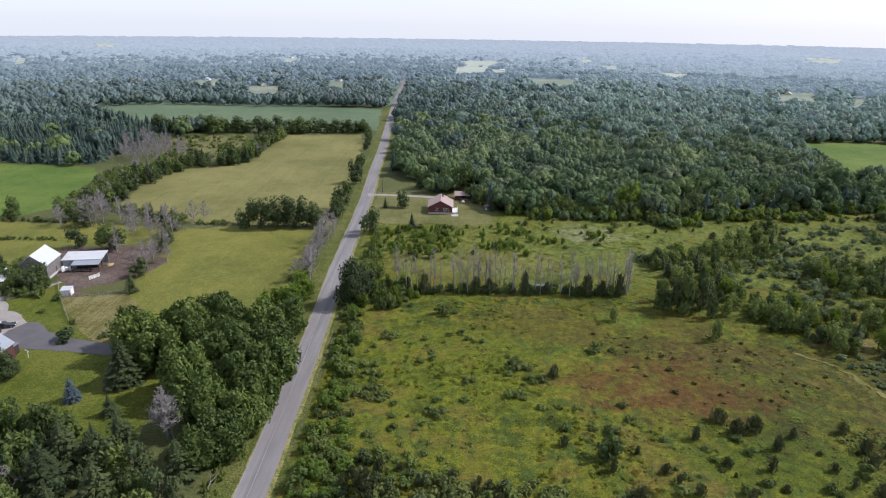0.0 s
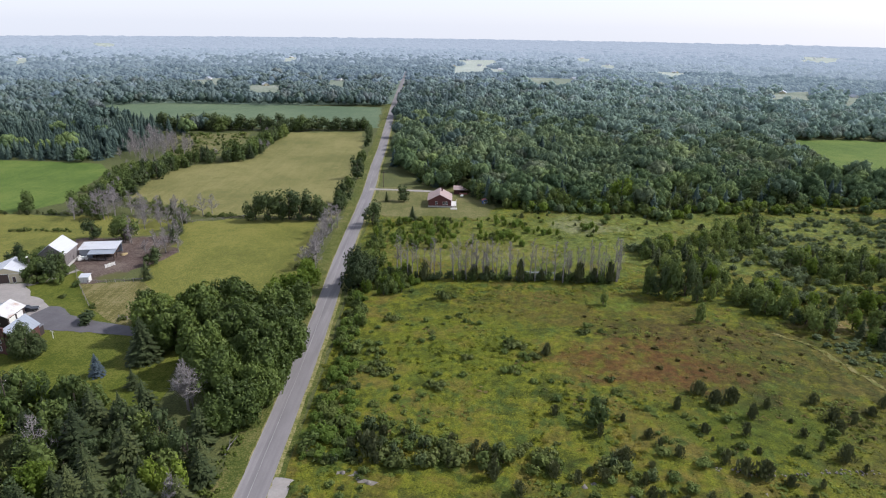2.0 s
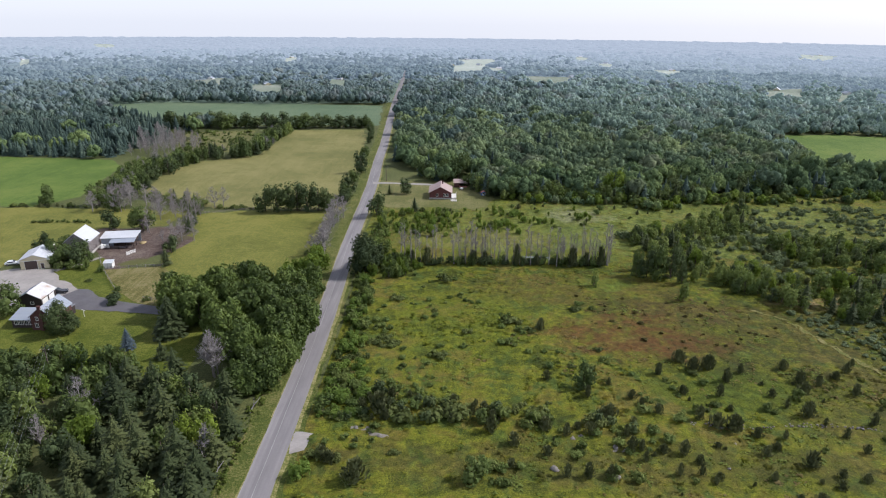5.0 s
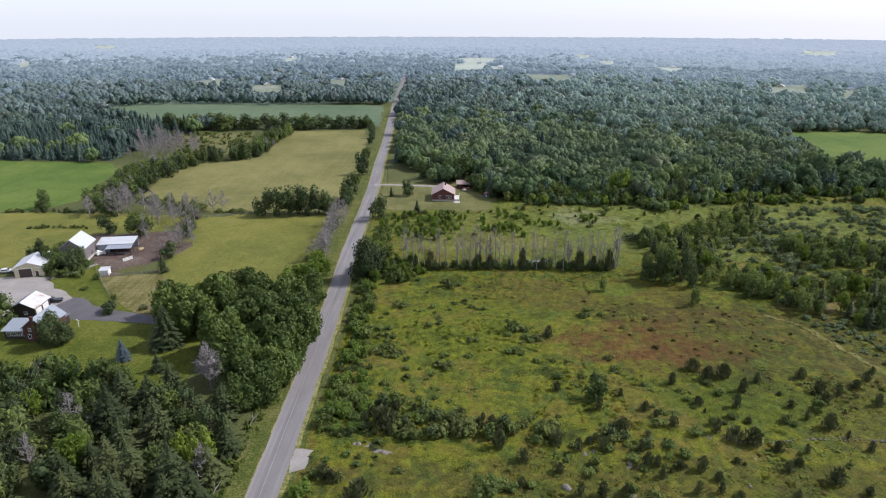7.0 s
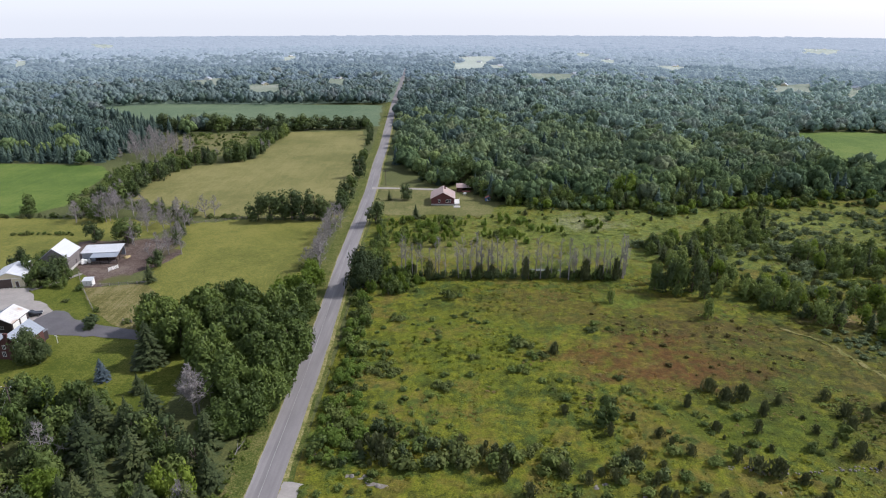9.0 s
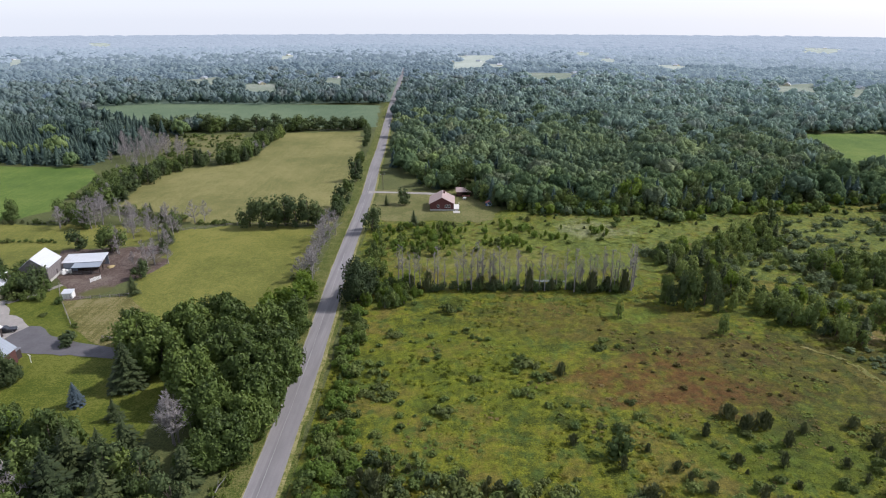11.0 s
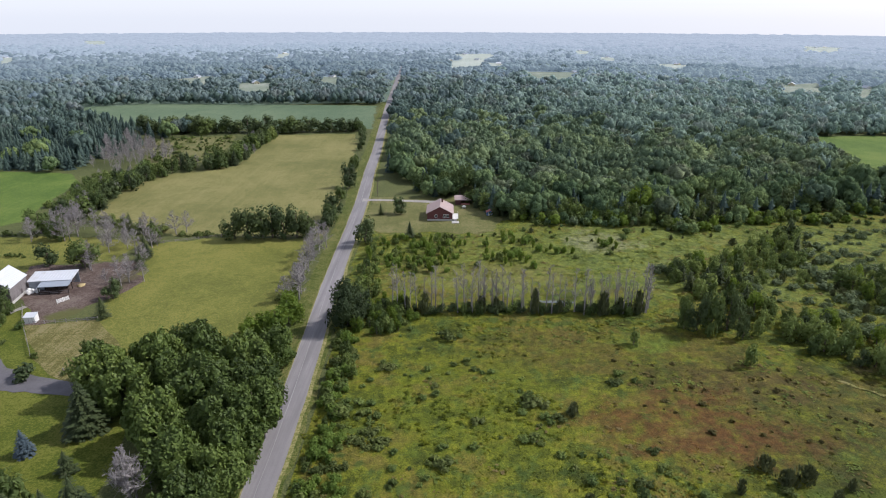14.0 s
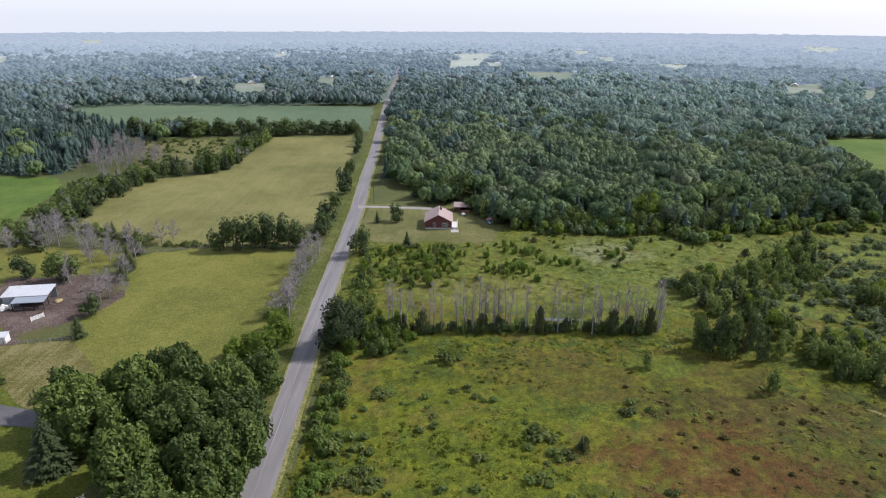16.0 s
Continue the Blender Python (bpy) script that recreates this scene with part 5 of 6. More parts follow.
for kinds, x, y, h, w in [(SAPLINGS[:1], 4.2, 66.3, 5.2, 1.3), (SAPLINGS[2:], 6.5, 67.5, 4.0, 1.2), (JUNIPERS, -17, 65.2, 4.8, 1.0), (SUMACS, -27.3, 66.5, 3.4, 1.0), (JUNIPERS, -24, 71, 3.6, 1.0), (JUNIPERS, -22.5, 70, 2.8, 1.0),
                          (SAPLINGS[:1], 31, 97.5, 6.3, 1.2), (JUNIPERS, 31, 92.8, 3.4, 1.0), (SPRUCES, 24.6, 126, 3.3, 1.0), (JUNIPERS, -14.5, 86, 5.6, 0.9), (JUNIPERS, 8.7, 80, 4.6, 0.9)]:
    stand(kinds, x, y, h, w, "single bushes and trees in the meadow")
for x, y in scatter([(-27.6, 84), (-18, 82), (-19, 100), (-23, 120), (-25.5, 160), (-29.6, 160), (-28.4, 120)], 2.3, rng, 0.95):
    if noise.noise(Vector((x * 0.12, y * 0.07, 2))) > -0.45:
        stand(SUMACS + SUMACS + SUMACS + SAPLINGS[:1] + SHRUBS, x, y, rng.uniform(1.2, 3.1), 1.0, "roadside thicket")
for x, y in scatter([(-26, 84), (-12, 83), (0, 81), (14, 82), (40, 80), (40, 84), (14, 87), (-4, 92), (-20, 98)], 2.4, rng, 0.75):
    stand(SHRUBS + HEDGES + JUNIPERS[:2], x, y, rng.uniform(1.4, 3.6), 1.0, "thicket along the old fence line")
for x, y in scatter([(-28, 160), (-14, 158), (-8, 170), (-22, 185), (-28, 225), (-31, 225)], 2.8, rng, 0.85):
    stand(SHRUBS[:2] + SUMACS + SUMACS + LIGHTS, x, y, rng.uniform(2.0, 5.5), 0.9, "thicket by the road")
for x, y in scatter([(-20, 171), (56, 172), (56, 176), (-20, 175)], 1.9, rng, 0.85):
    stand(HEDGES + HEDGES + SHRUBS[1:2], x, y, rng.uniform(1.8, 4.0), 0.85, "hedge under the dead trees")
for x in np.concatenate([np.linspace(-18, -3, 9), np.linspace(1, 14, 15), np.linspace(15, 38, 13), np.linspace(38, 56, 16)]):
    stand(SNAGS, float(x) + rng.uniform(-0.8, 0.8), 173.5 + rng.normal(0, 0.8), rng.uniform(9.5, 15.5), 0.9, "row of dead trees across the meadow")
for x, y, h in [(23, 172.5, 8.5), (42, 172, 8), (52, 172.5, 8.5), (-8, 172, 7), (-13, 173, 5.5), (12, 173, 5.5), (37, 172.5, 5), (47, 173, 5.5), (8, 172.5, 6), (30, 173, 4.5)]:
    stand(JUNIPERS, x, y, h, 0.55, label="tall dark columnar juniper among dead trees")
for x, y, h in [(-25, 142, 6.5), (-23.5, 139, 4), (-18, 162, 5.5), (-2, 157, 3.0), (8, 172, 4.2), (-26, 150, 4)]:
    stand(SHRUBS, x, y, h, 0.9)
for x, y in scatter([(-25, 196), (0, 200), (25, 205), (60, 220), (60, 240), (-20, 236), (-29, 225)], 2.9, rng, 0.8):
    f = noise.noise(Vector((x * 0.07, y * 0.09, 11)))
    if f > (-0.12 if x < 14 else 0.1):
        stand(SUMACS + LIGHTS + LIGHTS + SHRUBS[:1], x, y, rng.uniform(1.2, 3.0) + 3.5 * max(0.0, f), 0.75, "scrub behind the dead trees")
    elif rng.uniform(0, 1) < 0.12:
        stand(SUMACS + SHRUBS + JUNIPERS[:1], x, y, rng.uniform(0.8, 2.2), 0.9, "scrub behind the dead trees")
SCRUB = [(78, 172), (70, 186), (66, 205), (92, 212), (128, 240), (190, 250), (215, 190), (165, 120), (112, 128), (95, 145), (84, 158)]
for x, y in scatter(SCRUB, 3.4, rng, 0.74):
    f = noise.noise(Vector((x * 0.03, y * 0.03, 5))) - max(0.0, x - 130) * 0.006
    if f > 0.08:
        stand(SAPLINGS + SAPLINGS[:2] + LIGHTS[:1] + DARKS[:1] + SPRUCES[:1], x, y, rng.uniform(3.0, 7.5), 1.0, "scrub on the meadow's far side")
    elif f > -0.25:
        stand(JUNIPERS[:1] + SHRUBS[1:2] + SAPLINGS[1:2] + WILLOWS, x, y, rng.uniform(1.8, 4.2), 1.1, "scrub on the meadow's far side")
    elif rng.uniform(0, 1) < 0.75:
        stand(WILLOWS, x, y, rng.uniform(1.0, 2.4), 1.2, "scrub on the meadow's far side")
for x, y in scatter([(20, 238), (90, 212), (130, 240), (190, 252), (190, 270), (166, 270), (120, 254), (30, 256)], 6.0, rng, 0.4):
    stand(JUNIPERS + SHRUBS, x, y, rng.uniform(1.0, 3.2), 1.0, "bushes before the wood")
for x, y in scatter([(8, 288), (8, 279), (20, 262), (50, 257), (92, 253), (124, 258), (124, 264), (92, 259), (50, 263), (22, 268)], 3.4, rng, 0.9):
    stand(SPRUCES if rng.uniform(0, 1) < 0.55 else ASHES + SAPLINGS, x, y, rng.uniform(4, 9.5), 1.1, "conifers and young trees along the wood's edge")

for p in PROTOS:
    for o in (*p.children_recursive, p):
        bpy.data.objects.remove(o)


# ---- grass and weeds ----
def make_tufts():
    """Tufts of weeds all over the meadow: blades of the meadow's own colours."""
    rnd = np.random.default_rng(71)
    P = []
    for y0, y1, gap in ((50, 110, 0.8), (110, 180, 1.1), (180, 262, 1.8)):
        poly = [(-28.5, y0), (-34 if y0 > 170 else -28.5, y1), (0.8 * y1 + 34, y1), (0.8 * y0 + 34, y0)]
        P.append(scatter(poly, gap, rnd))
    P = np.concatenate(P)
    P = P[(P[:, 0] > road_x(P[:, 1]) + 5.2) & (rnd.uniform(0, 1, len(P)) < 0.85)]
    P = P[~in_poly(P[:, 0], P[:, 1], [(-37, 292), (-34, 238), (18, 240), (20, 292)])]
    n = len(P)
    z = meadow_z(P[:, 0], P[:, 1]) - 0.1
    lush = np.array([0.5 + 0.9 * noise.noise(Vector((x * 0.06, y * 0.06, 3))) + 0.5 * noise.noise(Vector((x * 0.3, y * 0.3, 8))) for x, y in P])
    h = np.clip(rnd.uniform(0.15, 0.4, n) * (0.4 + 0.8 * lush), 0.1, 0.45)
    Vs = []
    for k in range(2):
        # two leaning fans of blades a tuft
        a = rnd.uniform(0, math.pi, n)
        across = np.stack([np.cos(a), np.sin(a), np.zeros(n)], 1) * (0.07 + 0.18 * h)[:, None]
        b = rnd.uniform(0, 2 * math.pi, n)
        lean = np.stack([np.cos(b) * h * 0.8, np.sin(b) * h * 0.8, h * 0.7], 1)
        foot = np.c_[P + rnd.normal(0, 0.12, (n, 2)), z]
        Vs.append(np.stack([foot - across * 0.5, foot + across * 0.5, foot + lean + across, foot + lean - across], 1).reshape(-1, 3))
    V = np.concatenate(Vs)
    F = np.arange(len(V)).reshape(-1, 4)
    tagged(new("meadow_weeds", np_mesh("meadow_weeds", V, F, MEADOW_TUFTS)), "uneven tufts of weeds and tall grass", "weeds", kind="stuff")


make_tufts()


def make_low_scrub():
    """Knee-high clumps of goldenrod, briar and grass, too many to count."""
    rnd = np.random.default_rng(72)
    kinds = []
    for _ in range(6):
        P, N, C, r = crown_points(rnd, 0.5, 0.0, 0.6, 14, 4, 0.6, 3)
        V, F = leaves(P, N + np.array([0, 0, 1.4]), 0.15, rnd, 0.4, 0.6)
        kinds.append((V, F))
    for name, m, seed, gap, limit, label in (("goldenrod", MEADOW_TUFTS, 81, 2.0, 0.16, "yellow-green knee-high goldenrod and weeds"), ("briar", LEAF_BRIAR, 82, 2.2, 0.22, "dull green low briar clumps"), ("dry_weeds", LEAF_DRY, 83, 3.0, 0.34, "brownish dry weed clumps")):
        P = scatter([(-28, 45), (-33, 235), (60, 255), (220, 268), (112, 45)], gap, rnd, 0.9)
        dens = np.array([noise.noise(Vector((x * 0.045, y * 0.045, seed))) + 0.5 * noise.noise(Vector((x * 0.15, y * 0.15, seed))) for x, y in P])
        rust = np.hypot((P[:, 0] - 50) / 25, (P[:, 1] - 121) / 13) < 1
        dens = dens + np.where(rust, 0.4 if m == LEAF_DRY else -0.5, 0.0)
        dens = dens + np.where(P[:, 1] > 178, 0.22, 0.0)
        P = P[(dens > limit) & (P[:, 0] > road_x(P[:, 1]) + 5.5) & ~in_poly(P[:, 0], P[:, 1], YARD_WIDE)]
        s = rnd.uniform(0.5, 1.9, len(P)) ** 1.2
        ob = plant_woods(name, P, s * 0.30, s * rnd.uniform(1.0, 1.7, len(P)), kinds, m, label, seed, meadow_z(P[:, 0], P[:, 1]) - 0.12)
        tagged(ob, "", "weeds")


make_low_scrub()


def make_wood_fringe():
    """Young growth of all heights that frays the edge of the woods."""
    rnd = np.random.default_rng(91)
    kinds = [lobed_crown(rnd, 6, 4, 5, 70, 0.09) for _ in range(5)]
    P = scatter([(24, 240), (92, 232), (150, 240), (300, 250), (300, 282), (24, 276)], 2.6, rnd, 0.9)
    gap = np.interp(P[:, 0], EDGE_X, EDGE_Y) - P[:, 1]
    clump = np.array([noise.noise(Vector((x * 0.05, y * 0.09, 7.3))) + 0.5 * noise.noise(Vector((x * 0.17, y * 0.17, 2.1))) for x, y in P])
    k = (gap > -3) & (clump * 20 + 5 > gap) & ~in_poly(P[:, 0], P[:, 1], YARD_WIDE)
    P, gap = P[k], gap[k]
    h = np.clip(rnd.uniform(1.2, 6.5, len(P)) - 0.12 * gap, 0.9, 7)
    pick = rnd.integers(0, 3, len(P))
    for j, name, m, label in ((0, "fringe_saplings", LEAF_SCRUB, "green saplings along the edge of the woods"), (1, "fringe_young_trees", LEAF_LIGHT, "light green young trees along the edge of the woods"), (2, "fringe_thicket", WOODS_EDGE, "dark green thicket along the edge of the woods")):
        q = pick == j
        tagged(plant_woods(name, P[q], h[q], h[q] * rnd.uniform(0.75, 1.3, q.sum()), kinds, m, label, 92 + j), "", "saplings")


make_wood_fringe()


def make_trail_bushes():
    """Knee- to waist-high bushes grown together on both sides of the trail."""
    rnd = np.random.default_rng(74)
    kinds = [lobed_crown(rnd, 5, 4, 5, 40, 0.12) for _ in range(5)]
    dense = scatter([(96, 138), (150, 138), (150, 88), (113, 88), (105, 108), (100, 124)], 2.5, rnd, 0.88)
    loose = scatter([(34, 132), (38, 148), (76, 148), (92, 126), (62, 110)], 3.0, rnd, 0.34)
    for name, P, m, label in (("low_willow_bushes", dense, LEAF_SILVER, "low grey-green willow bushes grown together"), ("low_dogwood_bushes", loose, LEAF_RUSSET, "low dull green bushes in rusty grass")):
        h = rnd.uniform(0.4, 1.5, len(P)) * (1.0 if m == LEAF_SILVER else 0.62)
        tagged(plant_woods(name, P, h, h * rnd.uniform(1.3, 2.6, len(P)), kinds, m, label, 75, meadow_z(P[:, 0], P[:, 1]) - 0.15), "", "bushes")


make_trail_bushes()


def make_verge_weeds():
    rnd = np.random.default_rng(76)
    kinds = [lobed_crown(rnd, 4, 3, 5, 40, 0.13) for _ in range(4)]
    P = scatter([(-43.5, 48), (-40.2, 48), (-40.4, 92), (-41.5, 96), (-43.5, 96)], 1.0, rnd, 0.8)
    Q = scatter(OLD_FIELD, 4.2, rnd, 0.45)
    k = rnd.uniform(0.5, 1.7, len(Q))
    tagged(plant_woods("old_field_scrub", Q, k, k * rnd.uniform(1.2, 2.0, len(Q)), kinds, LEAF_SCRUB, "low scrub scattered over the old field", 78), "", "bushes")
    h = rnd.uniform(0.3, 1.1, len(P))
    tagged(plant_woods("verge_weeds", P, h, h * rnd.uniform(1.0, 1.6, len(P)), kinds, LEAF_BRIAR, "tall green weeds along the roadside thicket", 77), "", "weeds")


make_verge_weeds()


# ---- buildings ----
ROOF_WHITE = plain("white_corrugated_steel", (0.54, 0.55, 0.575), 0.08, 0.5, 0.5, 0.4, streak=(6, 0.3, 6), stain=(0.48, 0.47, 0.46))
ROOF_GREY = plain("grey_blue_steel", (0.29, 0.32, 0.365), 0.08, 0.5, 0.45, 0.5, streak=(6, 0.3, 6), stain=(0.30, 0.32, 0.35))
ROOF_RUST = plain("rusting_pale_steel", (0.60, 0.59, 0.58), 0.08, 0.6, 0.5, 0.4, streak=(5, 0.3, 5), stain=(0.38, 0.22, 0.13), stain_at=(0.5, 0.68))
ROOF_PINK = plain("faded_terracotta_shingles", (0.385, 0.295, 0.275), 0.12, 1.2, 0.85, 0.2, stain=(0.33, 0.23, 0.20))
ROOF_SLATE = plain("grey_shingles", (0.20, 0.205, 0.225), 0.15, 1.2, 0.85, 0.2, stain=(0.27, 0.27, 0.29))
BOARD_GREY = plain("weathered_grey_boards", (0.24, 0.215, 0.21), 0.25, 0.8, 0.9, 0.1, streak=(7, 7, 0.3), stain=(0.16, 0.14, 0.135))
BOARD_DARK = plain("dark_brown_boards", (0.055, 0.043, 0.040), 0.25, 0.8, 0.85, 0.15, streak=(7, 7, 0.3))
CREAM = plain("cream_siding", (0.60, 0.53, 0.36), 0.07, 0.8, 0.7, 0.3, streak=(0.3, 0.3, 7), stain=(0.50, 0.44, 0.31))
WHITE = plain("white_paint", (0.74, 0.73, 0.70), 0.06, 1.0, 0.6, 0.3, stain=(0.62, 0.60, 0.56))
BRICK_RED = plain("red_brick", (0.128, 0.050, 0.047), 0.2, 2.5, 0.85, 0.2, stain=(0.115, 0.046, 0.043))
BRICK_DULL = plain("dull_brown_red_brick", (0.105, 0.050, 0.045), 0.2, 2.5, 0.85, 0.2, stain=(0.095, 0.048, 0.043))
BROWN_DOOR = plain("dark_brown_door", (0.085, 0.060, 0.052), 0.15, 1.0, 0.6, 0.3)
CONCRETE = plain("pale_concrete", (0.46, 0.44, 0.41), 0.12, 0.7, 0.85, 0.2)
BLUE = plain("faded_blue_plastic", (0.10, 0.19, 0.42), 0.12, 1.0, 0.5, 0.4)
RED = plain("faded_red_paint", (0.42, 0.17, 0.14), 0.12, 1.0, 0.6, 0.3)
GLASS = plain("dark_window_glass", (0.03, 0.035, 0.04), 0.1, 1.0, 0.08, 0.6)
CAR_DARK = plain("dark_car_paint", (0.022, 0.024, 0.030), 0.08, 1.0, 0.25, 0.6)
CAR_WHITE = plain("white_car_paint", (0.72, 0.72, 0.72), 0.04, 1.0, 0.25, 0.6)
RUBBER = plain("black_rubber", (0.02, 0.02, 0.02), 0.1, 2.0, 0.85, 0.2)
STEEL = plain("dull_steel", (0.45, 0.45, 0.46), 0.1, 2.0, 0.4, 0.5, 0.7)
STRAW_BALE = plain("straw", (0.42, 0.33, 0.17), 0.2, 2.0, 0.95, 0.1)


def at(name, x, y, turn, label, category, group="", z=None):
    ob = new(name)
    ob.matrix_world = pose(x, y, float(height(np.array(x), np.array(y))) if z is None else z, 0, 0, turn)
    return tagged(ob, label, category, group)


def chevron(w, eave, ridge, over, thick=0.14):
    """A gable roof's profile, with its overhang."""
    k = (ridge - eave) / (w / 2)
    x, ze = w / 2 + over, eave - over * k
    return [(-x, ze), (0, ridge), (x, ze), (x, ze + thick), (0, ridge + thick), (-x, ze + thick)]


def gable_body(w, l, eave, ridge):
    h = w / 2
    return prism([(-h, -0.2), (h, -0.2), (h, eave), (0, ridge - 0.01), (-h, eave)], -l / 2, l / 2)


def gable_roof(parent, w, l, eave, ridge, over, left_mat, right_mat, ribs=0.0, ends=0.35):
    """Two slabs, a ridge cap and, on steel roofs, raised seams."""
    prof = chevron(w, eave, ridge, over)
    y = l / 2 + ends
    a = part("roof_slope", prism([prof[0], prof[1], prof[4], prof[5]], -y, y), left_mat, parent)
    b = part("roof_slope", prism([prof[1], prof[2], prof[3], prof[4]], -y, y), right_mat, parent)
    z = ridge + 0.14
    part("ridge_cap", prism([(-0.22, z - 0.1), (0, z + 0.05), (0.22, z - 0.1), (0, z - 0.02)], -y, y), right_mat, parent)
    if ribs:
        for side, slab, m in ((-1, a, left_mat), (1, b, right_mat)):
            n = int(2 * y / ribs)
            for i in range(n + 1):
                yy = -y + 0.03 + (2 * y - 0.06) * i / n
                x0, z0 = prof[0][0] * -side, prof[0][1] + 0.14
                bm = bmesh.new()
                vs = [bm.verts.new(p) for p in ((0, yy - 0.03, z), (0, yy + 0.03, z), (x0, yy + 0.03, z0), (x0, yy - 0.03, z0), (0, yy, z + 0.05), (x0, yy, z0 + 0.05))]
                for f in ((0, 4, 5, 3), (1, 2, 5, 4), (0, 1, 4), (2, 3, 5)):
                    bm.faces.new([vs[k] for k in f])
                part("roof_seam", bm, m, slab)


def opening(parent, kind, x, z, w, h, face_y, material, trim=WHITE, bars=True, side=0):
    """A window or door set into a wall: frame, leaf or pane. side turns it onto a long wall."""
    def turn(bm):
        if side:
            bmesh.ops.rotate(bm, verts=bm.verts[:], cent=(0, 0, 0), matrix=Matrix.Rotation(radians(90 * side), 3, "Z"))
        return bm
    f = 0.09
    d = 0.05
    frame_bm = boxes((x - w / 2 - f, face_y - d, z - f, x - w / 2, face_y + 0.05, z + h + f), (x + w / 2, face_y - d, z - f, x + w / 2 + f, face_y + 0.05, z + h + f),
                     (x - w / 2, face_y - d, z + h, x + w / 2, face_y + 0.05, z + h + f), (x - w / 2, face_y - d * 1.6, z - f, x + w / 2, face_y + 0.05, z))
    win = part(kind + "_frame", turn(frame_bm), trim, parent)
    part("pane" if kind == "window" else "leaf", turn(boxes((x - w / 2, face_y - 0.02, z, x + w / 2, face_y + 0.04, z + h))), material, win)
    if bars and kind == "window":
        part("glazing_bar", turn(boxes((x - 0.03, face_y - 0.035, z, x + 0.03, face_y - 0.021, z + h))), trim, win)
    elif bars:
        n = max(2, int(h / 0.55))
        for i in range(1, n):
            zz = z + h * i / n
            part("door_rail", turn(boxes((x - w / 2, face_y - 0.035, zz - 0.025, x + w / 2, face_y - 0.021, zz + 0.025))), material, win)


def red_house():
    h = at("house", -4.9, 263.0, 0, "red brick bungalow with a faded terracotta gable roof", "house")
    w, l, e, r = 10.4, 12.0, 3.3, 6.0
    part("wall", gable_body(w, l, e, r), BRICK_RED, h)
    gable_roof(h, w, l, e, r, 0.5, ROOF_PINK, ROOF_PINK)
    part("foundation", boxes((-w / 2 - 0.05, -l / 2 - 0.05, -0.2, w / 2 + 0.05, l / 2 + 0.05, 0.8)), CONCRETE, h)
    for x in (-1.6, 1.9, 3.2):
        opening(h, "window", x, 1.5, 0.9, 1.2, -l / 2, GLASS)
    for y in (-3, 1.5):
        opening(h, "window", y, 1.5, 1.2, 1.1, -w / 2, GLASS, side=1)
    opening(h, "door", -2.0, 0.9, 0.95, 2.05, -w / 2, WHITE, side=1)
    part("chimney", boxes((0.6, 2.0, 4.5, 1.2, 2.7, 6.9), (0.52, 1.92, 6.8, 1.28, 2.78, 6.95)), BRICK_DULL, h)
    deck = part("deck", boxes((w / 2, -5.8, 0.75, w / 2 + 2.4, 1.5, 0.9)), WHITE, h, "white wooden deck")
    for y in (-5.6, -3.2, -0.8, 1.4):
        part("post", boxes((w / 2 + 2.25, y - 0.05, -0.1, w / 2 + 2.37, y + 0.05, 1.85)), WHITE, deck)
    for z in (1.3, 1.8):
        part("rail", boxes((w / 2 + 2.27, -5.7, z, w / 2 + 2.35, 1.45, z + 0.06)), WHITE, deck)
    for i in range(4):
        part("step", boxes((w / 2 + 0.4, -6.1 - 0.3 * i, 0.55 - 0.2 * i, w / 2 + 1.9, -5.8 - 0.3 * i, 0.72 - 0.2 * i)), CONCRETE, deck)
    tagged(part("patio", boxes((0.0, 253.4, -0.05, 3.0, 256.3, 0.2)), CONCRETE, None), "pale concrete slab beside the deck steps", "patio", kind="structure")


def red_shed():
    s = at("shed", 5.0, 282.6, 0, "open-fronted dark red shed with a terracotta roof", "shed")
    part("back_wall", boxes((-3.3, 2.4, 0, 3.3, 2.6, 2.6)), BRICK_DULL, s)
    for x in (-3.3, -0.9, 3.1):
        part("side_wall", prism([(x, 0), (x + 0.2, 0), (x + 0.2, 2.6), (x, 2.6)], -2.4, 2.4), BRICK_DULL, s)
    part("front_wall", boxes((-3.1, -2.5, 0, -0.9, -2.35, 2.4)), BRICK_DULL, s)
    part("front_sill", boxes((-0.7, -2.5, 0, 3.1, -2.35, 0.8)), RED, s)
    part("lintel", boxes((-3.3, -2.55, 2.35, 3.3, -2.35, 2.65)), RED, s)
    g = part("roof", prism([(-3.1, 2.35), (0, 3.75), (3.1, 2.35), (3.1, 2.5), (0, 3.9), (-3.1, 2.5)], -3.7, 3.7), ROOF_PINK, s)
    g.rotation_euler = (0, 0, radians(90))


def barn():
    b = at("barn", -132.9, 181.1, 9.2, "tall weathered grey board barn with white steel roof", "barn")
    w, l, e, r = 8.0, 10.0, 5.2, 8.4
    part("wall", gable_body(w, l, e, r), BOARD_GREY, b)
    part("foundation", boxes((-w / 2 - 0.06, -l / 2 - 0.06, -0.2, w / 2 + 0.06, l / 2 + 0.06, 0.9)), CONCRETE, b)
    gable_roof(b, w, l, e, r, 0.35, ROOF_WHITE, ROOF_WHITE, 0.9)
    for i in range(26):
        y = -l / 2 + 0.2 + (l - 0.4) * i / 25
        part("batten", boxes((w / 2, y - 0.04, 0.9, w / 2 + 0.04, y + 0.04, e - 0.05)), BOARD_GREY, b)
    opening(b, "door", -0.5, 0.2, 3.0, 3.2, -l / 2, BOARD_DARK, BOARD_GREY)
    opening(b, "door", 1.0, 0.3, 1.2, 2.1, -w / 2, BOARD_DARK, BOARD_GREY, side=1)


